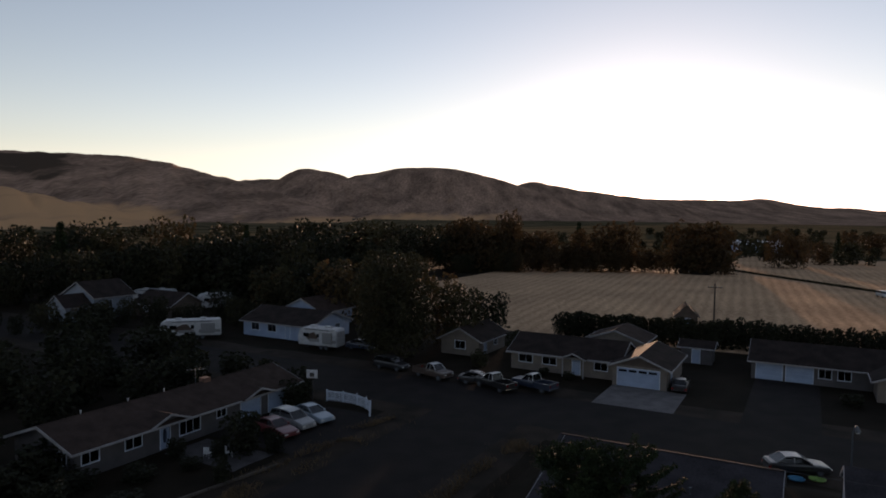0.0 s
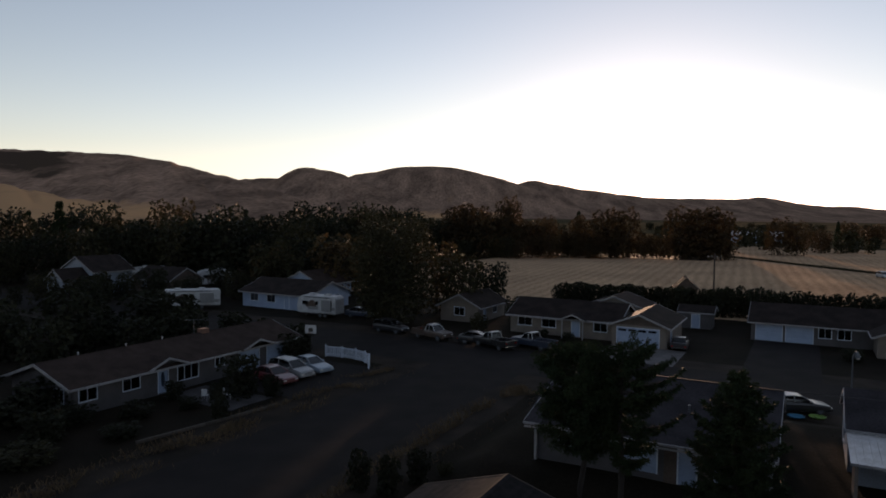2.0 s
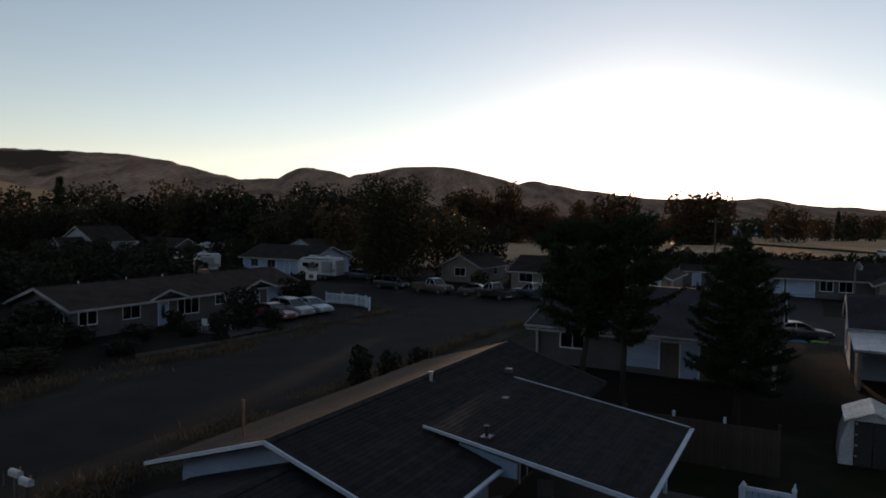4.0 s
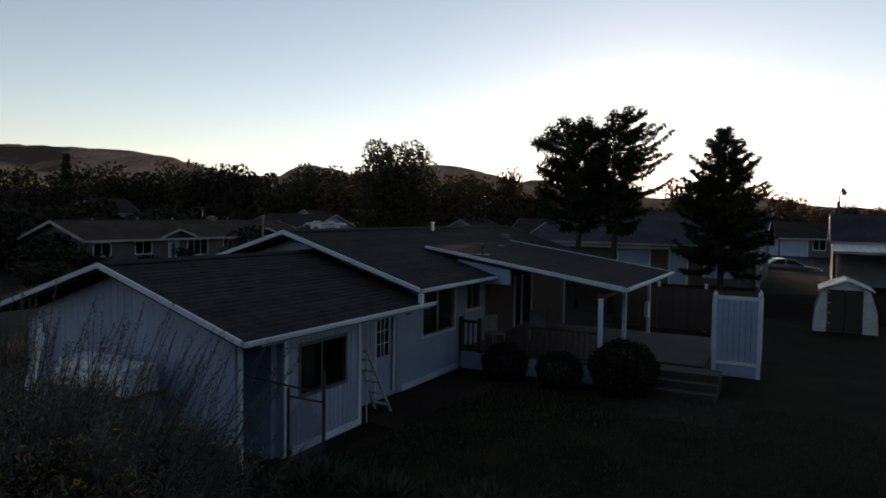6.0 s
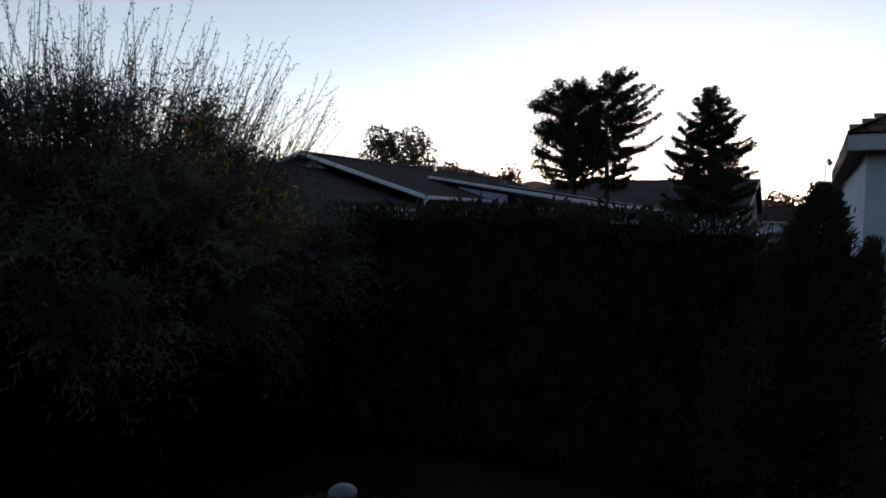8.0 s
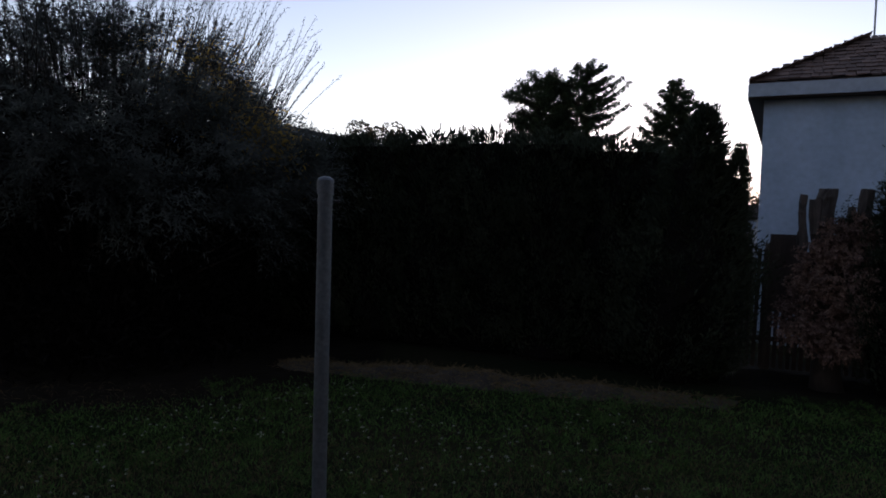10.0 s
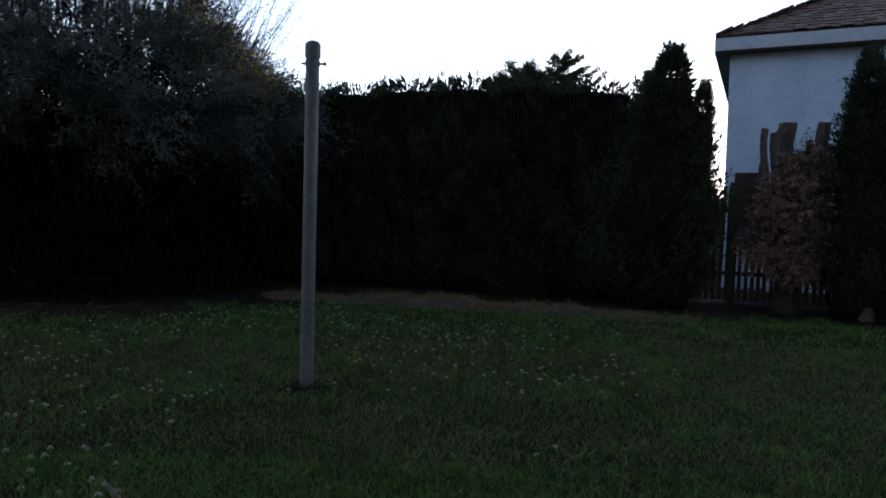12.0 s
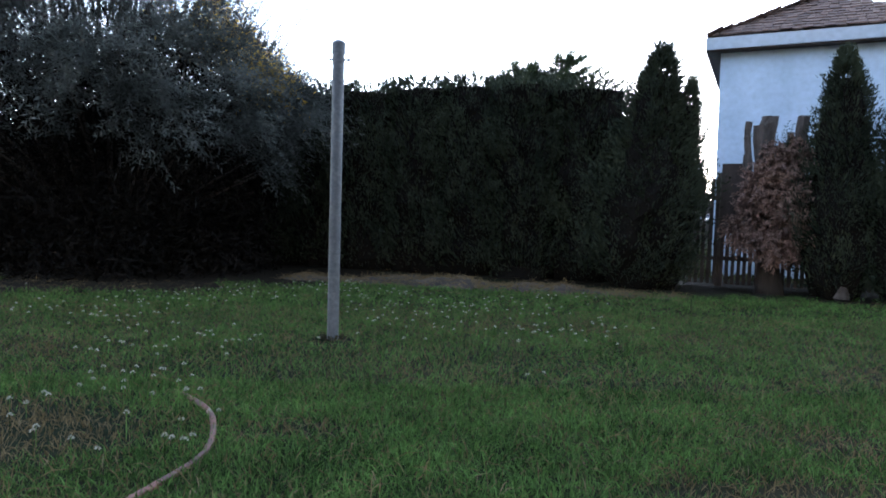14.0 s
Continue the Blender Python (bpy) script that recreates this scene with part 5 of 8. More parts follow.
def scatter_trees():
    rng = random.Random(5)
    kinds = [broadleaf(11, 10, 8.5, LEAF_DARK, 1900, 0.60, lobes=26), broadleaf(12, 10, 6.5, LEAF_DARK, 1800, 0.58, lobes=22), broadleaf(13, 10, 7.5, LEAF_OLIVE, 1900, 0.60, lobes=24), broadleaf(14, 10, 9.5, LEAF_OLIVE, 2000, 0.62, lobes=30),
             broadleaf(15, 10, 5.5, LEAF_DARK, 1600, 0.56, lobes=18), broadleaf(16, 10, 9.0, LEAF_RUST, 1800, 0.6, lobes=24)]
    # trees towards the sun, its glow carried by their leaf colour
    gold = [broadleaf(64, 10, 8.5, LEAF_GLOW, 2000, 0.60, lobes=26), broadleaf(65, 10, 7.0, LEAF_GLOW, 1900, 0.58, lobes=22)]
    small = [broadleaf(61, 10, 8.0, LEAF_DARK, 1100, 0.9, lobes=18), broadleaf(62, 10, 6.5, LEAF_DARK, 1100, 0.85, lobes=16), broadleaf(63, 10, 8.0, LEAF_OLIVE, 1100, 0.9, lobes=18)]
    light = [broadleaf(17, 10, 9.0, LEAF_DARK, 420, 1.6)[1], broadleaf(18, 10, 8.0, LEAF_OLIVE, 420, 1.6)[1]]
    spire = conifer(21, 10, 2.3, 26, tufts=7, tuft=0.5, per=7)
    spots = []
    # belt of old trees behind the left-hand houses, in three depths
    for i in range(84):
        a = -40 + 34 * (i % 28 + rng.random()) / 28
        d = (rng.uniform(122, 140), rng.uniform(150, 185), rng.uniform(195, 250))[i // 28]
        h = (rng.uniform(6, 12.5), rng.uniform(9, 16), rng.uniform(8, 18.5))[i // 28]
        if i < 28 and -38 < a < -17:
            h *= 0.5
        spots.append((a, d, h * (0.85 if a < -30 else 1)))
    # between the houses and the field's far edge
    for i in range(26):
        spots.append((-10 + 14 * (i + rng.random()) / 26, rng.uniform(240, 290), rng.uniform(11, 16)))
    # scrub along the far edge of the field, with single tall trees in it
    for i in range(30):
        a = -1.5 + 21.5 * (i + rng.random()) / 30
        spots.append((a, 229 + 1.4 * a + rng.uniform(0, 8), rng.uniform(5, 9)))
    for i in range(12):
        a = -1.5 + 20.0 * (i + rng.random()) / 12
        if not 13.0 < a < 15.2:
            spots.append((a, 250 + 1.4 * a + rng.uniform(0, 10), rng.uniform(9.5, 13.5)))
    # the town beyond
    for i in range(150):
        spots.append((rng.uniform(14, 38), 330 + 600 * rng.random() ** 1.3, rng.uniform(5, 9.5)))
    for i in range(60):
        spots.append((rng.uniform(-36, 14), rng.uniform(330, 700), rng.uniform(6, 10)))
    far = []
    for a, d, h in spots:
        k = rng.choice((0, 0, 1, 2, 2, 3, 4, 5 if rng.random() < 0.4 else 0))
        s = h / 10
        x, y = d * math.sin(radians(a)), d * math.cos(radians(a))
        m = at_world(x, y, 0, rng.uniform(0, 360), s * rng.uniform(0.9, 1.15), s)
        if d > 310:
            far.append((light[k % 2], m))
            continue
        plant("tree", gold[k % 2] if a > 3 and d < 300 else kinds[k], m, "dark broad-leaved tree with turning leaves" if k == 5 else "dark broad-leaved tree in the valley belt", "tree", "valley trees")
    V = []
    for c, m in far:
        co = np.empty(len(c.vertices) * 3, dtype=np.float32)
        c.vertices.foreach_get("co", co)
        V.append(co.reshape(-1, 3) @ np.array(m.to_3x3()).T + np.array(m.translation))
    V = np.concatenate(V)
    tagged(new("far_woods", soup("far_woods", V, np.arange(len(V)).reshape(-1, 4), LEAF_OLIVE)), "far dark trees of the town beyond the field", "woods", kind="stuff")
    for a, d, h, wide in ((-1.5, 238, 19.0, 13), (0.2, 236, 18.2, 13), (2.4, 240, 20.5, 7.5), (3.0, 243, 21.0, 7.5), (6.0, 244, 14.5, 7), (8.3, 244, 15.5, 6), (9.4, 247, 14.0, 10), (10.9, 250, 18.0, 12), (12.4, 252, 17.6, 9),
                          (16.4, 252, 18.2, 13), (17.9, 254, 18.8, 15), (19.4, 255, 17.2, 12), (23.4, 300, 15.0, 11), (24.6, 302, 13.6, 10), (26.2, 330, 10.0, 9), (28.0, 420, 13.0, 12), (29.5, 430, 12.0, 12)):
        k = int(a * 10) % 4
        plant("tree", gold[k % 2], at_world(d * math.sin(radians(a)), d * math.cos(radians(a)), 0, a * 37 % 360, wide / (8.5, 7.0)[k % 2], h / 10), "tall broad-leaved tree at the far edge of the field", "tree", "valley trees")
    for x, y, h, s, k in ((-83.6, 185, 18.5, 1.5, 5), (-64, 172, 17.2, 1.5, 2), 
                          (-45, 190, 18.5, 1.8, 0), (-30, 195, 18.0, 1.9, 3), (-22, 200, 17.0, 1.6, 0), (-3, 250, 17.5, 1.6, 0), (-110, 140, 14, 1.5, 2), (-118, 165, 16, 1.6, 0),
                          (-2, 101, 9.5, 0.9, 2), (2.0, 108, 8.0, 0.8, 0), (-6, 104, 11, 0.9, 5)):
        plant("tree", kinds[k], at_world(x, y, 0, x * 7 % 360, s, h / 10), "tall broad-leaved tree rising above the valley belt", "tree", "valley trees")
    for x, y, h in ((-92.5, 148, 17.3), (-70, 205, 16), (44.5, 300, 17), (-128, 190, 15), (170, 330, 13.5)):
        plant("conifer", spire, at_world(x, y, 0, 40, h / 10 * 0.9, h / 10), "dark pointed spruce rising from the tree belt", "tree", "spruces")
    poplar = broadleaf(31, 15, 11.5, LEAF_OLIVE, 17000, 0.36, 0.03, 60)
    p = to_world(-50.4, 79.2)
    plant("tree", poplar, at_world(p.x, p.y), "large broad leafy tree standing by the cross street", "tree")
    # young trees and bushes by the houses
    for gx, gy, h, s, k in ((-41.2, 41.6, 3.9, 0.42, 0), (-37.9, 36.2, 2.4, 0.2, 1), (-39.0, 43.0, 1.8, 0.2, 0), (-21.6, 30.7, 2.6, 0.2, 1), (-20.0, 31.2, 2.4, 0.2, 1), (-19.3, 33.2, 2.3, 0.2, 1), (-62, 38, 5.5, 0.6, 0), (-66, 44, 6.5, 0.75, 1), (-60, 52, 5.0, 0.6, 0), (-68, 58, 6.0, 0.7, 0), (-73, 50, 6.5, 0.8, 1), (-76, 60, 5.5, 0.8, 0), (-80, 52, 6.0, 0.8, 0), (-86, 58, 6.0, 0.8, 1), (-92, 62, 6.0, 0.8, 0), (-72, 40, 6.0, 0.8, 0), (-80, 42, 6.5, 0.8, 0), (-59, 58.5, 4.0, 0.5, 0), (-55, 59.5, 3.4, 0.45, 1), (-98, 68, 5.5, 0.8, 1), (-104, 72, 5.0, 0.7, 0), (-53.5, 27.0, 4.2, 0.55, 0), (-49.5, 30.0, 3.2, 0.5, 0), (-42.2, 40.0, 1.6, 0.2, 1), (-45.0, 38.2, 1.8, 0.2, 0), (-41.4, 45.0, 1.3, 0.16, 1), (-46.5, 54.0, 3.2, 0.42, 0), (-48.5, 57.5, 3.6, 0.45, 1),
                            (-51.0, 25.0, 3.4, 0.4, 0), (-47.5, 22.5, 2.6, 0.4, 1), (-44.0, 27.0, 2.4, 0.35, 0), (-58, 28, 4.5, 0.5, 1), (-62, 48, 4.5, 0.6, 0), (-64, 56, 4.0, 0.6, 2), (-70, 50, 4, .6, 1),
                            (-18.5, 35.0, 0.9, 0.12, 2), (1.5, 52.0, 1.0, 0.25, 2), (-0.5, 50.5, 0.9, 0.25, 0), (4.5, 47.0, 1.4, .2, 5),
                            (-25.5, 79.6, 1.2, 0.2, 0), (-29.0, 80.6, 1.1, 0.2, 1), (4.2, 84.5, 1.5, 0.3, 0), (-38.0, 80.5, 2.5, 0.3, 2), (-56, 84, 5, .5, 2), (-59, 88, 6, .6, 0), (-36.6, 90, 4.0, 0.4, 1),
                            (-46, 30, 1.7, 0.4, 0), (-43.5, 33.5, 1.4, 0.35, 1), (-49, 28, 2.2, 0.45, 0), (-42.0, 37, 1.1, 0.25, 4), (-40.5, 30, 1.1, 0.35, 1), (-48, 20, 3.4, 0.6, 0), (-41, 24, 1.5, 0.4, 2), (-44, 18, 2.8, 0.5, 0), (-50, 32, 2.6, 0.5, 1)):
        p = to_world(gx, gy)
        plant("bush", small[k % 3], at_world(p.x, p.y, -0.1 * h, gx * 31 % 360, s, h / 10), "dark rounded garden bush", "bush", "garden bushes")
    hedge = broadleaf(41, 2.6, 3.6, LEAF_DARK, 1100, 0.30, 0.0, 12)
    for i in range(21):
        p = to_world(-35.5 + 1.2 * i, 107.0 + 0.19 * i)
        plant("hedge_bush", hedge, at_world(p.x, p.y, 0, i * 57, 1.1, 1.6), "dark clipped hedge bush along the field edge", "hedge", "field hedge")
    for i in range(42):
        p = to_world(-12.0 + 1.6 * i, 112.0 - 0.155 * i + 0.5 * math.sin(i))
        plant("hedge_bush", hedge, at_world(p.x, p.y, 0, i * 41, 1.15, 1.65 + 0.12 * math.sin(i * 2.1)), "dark overgrown hedge bush along the field edge", "hedge", "field hedge")


    # tall unseen trees added at the back, to cut the low sky light
    for i in range(15):
        x = -46 + 6.5 * i
        plant("tree", kinds[i % 5], at_world(x, -25 - 4 * math.sin(i * 2.3), 0, i * 50, 1.35, 1.7 + 0.2 * math.sin(i)), "unseen broad-leaved tree added at the back to dim sky light", "tree", "garden trees")


scatter_trees()
FIELD_Z = 0.03
sheet("field", -96, 108, 62, 246, FIELD_Z, FIELD, "pale mown hay field in low light", "field", 6, 1.0)
sheet("field", -30, 246.4, 150, 378, FIELD_Z, FIELD, "pale mown hay field beyond the ditch", "field", 8, 1.0)
sheet("field", 62.4, 108, 150, 246, FIELD_Z, FIELD, "pale mown hay field beside the lane", "field", 8, 1.0)

# the three conifers behind the house
def crown_left(f, a):
    return (2.0 + 0.35 * math.cos(a - 3.14)) * max(0.12, 1 - ((f - 0.70) / 0.30) ** 2) ** 0.5


def crown_mid(f, a):
    return 2.25 * min(1.0, max(0.0, (1.0 - f) / 0.16)) ** 0.6 * min(1.0, 0.45 + (f - 0.42) / 0.3) * (0.72 + 0.38 * math.cos(a))


def crown_right(f, a):
    return 1.98 * min(1.0, max(0.0, (1.0 - f) / 0.34)) ** 0.85 * (0.75 + 0.25 * min(1.0, f / 0.3))


for gx, gy, meshes, label in (
        (-9.40, 31.5, yard_conifer(51, 9.0, ((0.0, -0.02), (-0.05, 0.25), (0.15, 0.42), (0.1, 0.62), (0.0, 0.8), (0.1, 0.97)), 74, crown_left, lambda f: 0.35 + 0.6 * max(0.0, f - 0.75), 0.25, 0.42, clump=1.2), "tall conifer with rounded clumped crown"),
        (-7.45, 31.0, yard_conifer(52, 9.6, ((0.0, -0.02), (0.05, 0.35), (-0.05, 0.7), (0.0, 1.0)), 92, crown_mid, lambda f: 0.05 + 0.75 * max(0.0, f - 0.55), 0.42, 0.40, hang=0.55), "tall ragged conifer with gaps between its limbs"),
        (-2.75, 31.8, yard_conifer(53, 8.75, ((0.0, -0.02), (0.05, 0.4), (0.0, 1.0)), 150, crown_right, lambda f: -0.12 + 0.55 * max(0.0, f - 0.35), 0.45, 0.26), "dense dark spruce with drooping lower limbs")):
    p = to_world(gx, gy)
    plant("conifer", meshes, at_world(p.x, p.y, 0, 0), label, "tree", "yard conifers")

# round clipped bushes before the deck
def clipped_ball(seed, r, n):
    """A clipped bush: small leaves thick over a slightly uneven ball."""
    rng = np.random.default_rng(seed)
    d = ball_dirs(n, rng)
    bump = np.array([noise.noise(tuple(v * 2.2 + seed)) for v in d])
    pos = d * (r * (1 + 0.10 * bump) * rng.uniform(0.82, 1.0, n))[:, None] * np.array([1, 1, 0.88]) + np.array([0, 0, r * 0.80])
    ok = pos[:, 2] > 0.02
    wood = bmesh.new()
    for i in range(7):
        a = i * 0.9
        tube(wood, [(0, 0, -0.05), (0.25 * r * math.cos(a), 0.25 * r * math.sin(a), 0.5 * r), (0.6 * r * math.cos(a), 0.6 * r * math.sin(a), 1.1 * r)], [0.03, 0.02, 0.008], 5)
    return mesh_of("trunk", wood, BARK, True), leaves("crown", pos[ok], d[ok] + rng.normal(0, 0.6, (ok.sum(), 3)), rng.uniform(0.04, 0.10, ok.sum()), 0.035, LEAF_DARK, rng, 0.1)


ROUND = clipped_ball(61, 0.72, 9000)
for gx, gy, s in ((-6.6, 16.1, 0.88), (-4.95, 15.95, 0.85), (-3.3, 16.2, 1.2)):
    p = to_world(gx, gy)
    plant("bush", ROUND, at_world(p.x, p.y, -0.05, gx * 50, s, s), "round clipped dark green bush before the porch", "bush", "porch bushes")


def thuja(seed, height, radius, sprays=9000, material=None, spray=0.06, flat_top=False, inner=0.5):
    """Column of flat scaly sprays round a short trunk, ragged at its top."""
    rng = np.random.default_rng(seed)
    wood = bmesh.new()
    tube(wood, limb_points((0, 0, -0.05), (rng.normal(0, 0.05), rng.normal(0, 0.05), height * 0.8), rng, 0.05, 5), [0.09, 0.075, 0.06, 0.04, 0.02], 7)
    n = sprays
    f = rng.uniform(0, 1, n) ** 0.9
    if flat_top:
        prof = np.where(f < 0.12, 0.9 + 0.8 * f, 1.0) * np.where(f > 0.90, np.sqrt(np.clip(1 - ((f - 0.90) / 0.11) ** 2, 0.05, 1)), 1.0)
    else:
        prof = np.where(f < 0.12, 0.6 + 3.3 * f, 1.0) * np.clip((1 - f) / 0.62, 0.0, 1) ** 0.62
    a = rng.uniform(0, 2 * math.pi, n)
    lump = 1 + 0.16 * np.sin(a * 3 + f * 11 + seed) + 0.12 * np.sin(a * 5 - f * 17) + 0.07 * np.sin(a * 9 + f * 31)
    r = radius * prof * lump * (inner + (1 - inner) * rng.uniform(0, 1, n) ** 0.4)
    pos = np.stack([r * np.cos(a), r * np.sin(a), height * (0.03 + 0.95 * f) + rng.normal(0, 0.03, n)], axis=1)
    out = np.stack([np.cos(a), np.sin(a), np.full(n, 0.75)], axis=1)
    way = unit(out + rng.normal(0, 0.35, (n, 3)))
    size = spray * rng.uniform(0.55, 1.5, n)
    tips = rng.integers(0, 40, n)
    ta, tr = rng.uniform(0, 6.283, 40), radius * np.sqrt(rng.uniform(0, 0.85, 40)) * (1.0 if flat_top else 0.18)
    th = height * (0.90 if flat_top else 0.93)
    leader = rng.uniform(0, 1, n) < 0.05
    up = rng.uniform(0, 1, n) ** 1.6 * height * 0.085
    thin = 0.05 * (1 - up / (height * 0.09))
    spike = np.stack([(tr * np.cos(ta))[tips] + rng.normal(0, 1, n) * thin, (tr * np.sin(ta))[tips] + rng.normal(0, 1, n) * thin, th + up], axis=1)
    pos[leader] = spike[leader]
    way[leader] = unit(way[leader] * 0.5 + np.array([0, 0, 1.0]))
    # most sprays gather into upright plumes, which give the ragged outline
    plumes = 190
    pf = rng.uniform(0, 1, plumes) ** 0.9 * (0.82 if flat_top else 0.90)
    pr = np.interp(pf, np.sort(f), prof[np.argsort(f)])
    pa = rng.uniform(0, 2 * math.pi, plumes)
    p0 = np.maximum(radius * pr * rng.uniform(0.80, 1.12, plumes) - 0.15, 0.0) * np.where(pf > 0.7 if flat_top else pf > 2, np.sqrt(rng.uniform(0.05, 1, plumes)), 1.0)
    pl = rng.uniform(0.24, 0.46, plumes) * (0.55 + 0.45 * pr)
    start = np.stack([p0 * np.cos(pa), p0 * np.sin(pa), height * (0.02 + 0.93 * pf) - (0.0 if flat_top else 0.1)], axis=1)
    dirs = unit(np.stack([0.55 * np.cos(pa), 0.55 * np.sin(pa), np.ones(plumes)], axis=1) + rng.normal(0, 0.12, (plumes, 3)))
    member = (rng.uniform(0, 1, n) < 0.68) & ~leader
    k = rng.integers(0, plumes, n)
    t = rng.uniform(0, 1, n)
    on = start[k] + dirs[k] * (pl[k] * t)[:, None] + rng.normal(0, 1, (n, 3)) * (0.065 * (1.05 - 0.75 * t))[:, None]
    pos[member] = on[member]
    way[member] = unit(dirs[k] + rng.normal(0, 0.42, (n, 3)))[member]
    core = (rng.uniform(0, 1, n) < 0.5) & ~leader & ~member
    pos[core, :2] *= 0.62
    size[core] *= 2.2
    crown = leaves("crown", pos, way, size, size * 0.29, material or THUJA_LEAF, rng, -0.1)
    # dense twigs inside, a lumpy column whose near-black colour holds their shade
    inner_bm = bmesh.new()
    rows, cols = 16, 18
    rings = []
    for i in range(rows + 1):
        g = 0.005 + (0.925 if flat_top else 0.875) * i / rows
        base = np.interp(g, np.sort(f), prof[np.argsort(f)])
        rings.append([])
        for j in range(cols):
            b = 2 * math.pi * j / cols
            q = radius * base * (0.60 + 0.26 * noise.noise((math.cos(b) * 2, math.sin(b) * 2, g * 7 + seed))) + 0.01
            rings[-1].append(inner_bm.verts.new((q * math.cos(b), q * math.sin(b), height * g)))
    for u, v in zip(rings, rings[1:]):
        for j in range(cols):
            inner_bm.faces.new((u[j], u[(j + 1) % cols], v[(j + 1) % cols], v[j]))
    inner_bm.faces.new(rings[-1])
    return mesh_of("trunk", wood, BARK, True), crown, mesh_of("inner_growth", inner_bm, SHADE_TWIG)


def shoots(start, way, length, per, rng, droop=0.25, fan=0.75):
    """Leafy shoots: leaves set alternately along each curved shoot. Gives places and ways."""
    n = len(start)
    t = 0.12 + 0.88 * (np.arange(per) + 0.5) / per
    line = start[:, None, :] + way[:, None, :] * (length[:, None] * t)[:, :, None]
    line[:, :, 2] -= length[:, None] * droop * t * t
    a = rng.uniform(0, 6.28, n)[:, None] + 2.4 * np.arange(per)
    s1 = unit(np.cross(way, np.array([0.31, 0.17, 0.93])))
    s2 = np.cross(way, s1)
    side = s1[:, None, :] * np.cos(a)[:, :, None] + s2[:, None, :] * np.sin(a)[:, :, None]
    face = way[:, None, :] * 0.8 + side * fan + np.array([0, 0, -0.15])
    return line.reshape(-1, 3) + rng.normal(0, 0.006, (n * per, 3)), face.reshape(-1, 3) + rng.normal(0, 0.18, (n * per, 3))


def roughen(bm, depth, seed):
    """Push a stem's skin in and out, in ridges that run along it."""
    for v in bm.verts:
        q = v.co
        v.co = q + Vector((noise.noise((q.x * 30 + seed, q.y * 30, q.z * 5)), noise.noise((q.x * 30, q.y * 30 + seed, q.z * 5 + 7)), 0.5 * noise.noise((q.x * 40, q.y * 40, seed)))) * depth


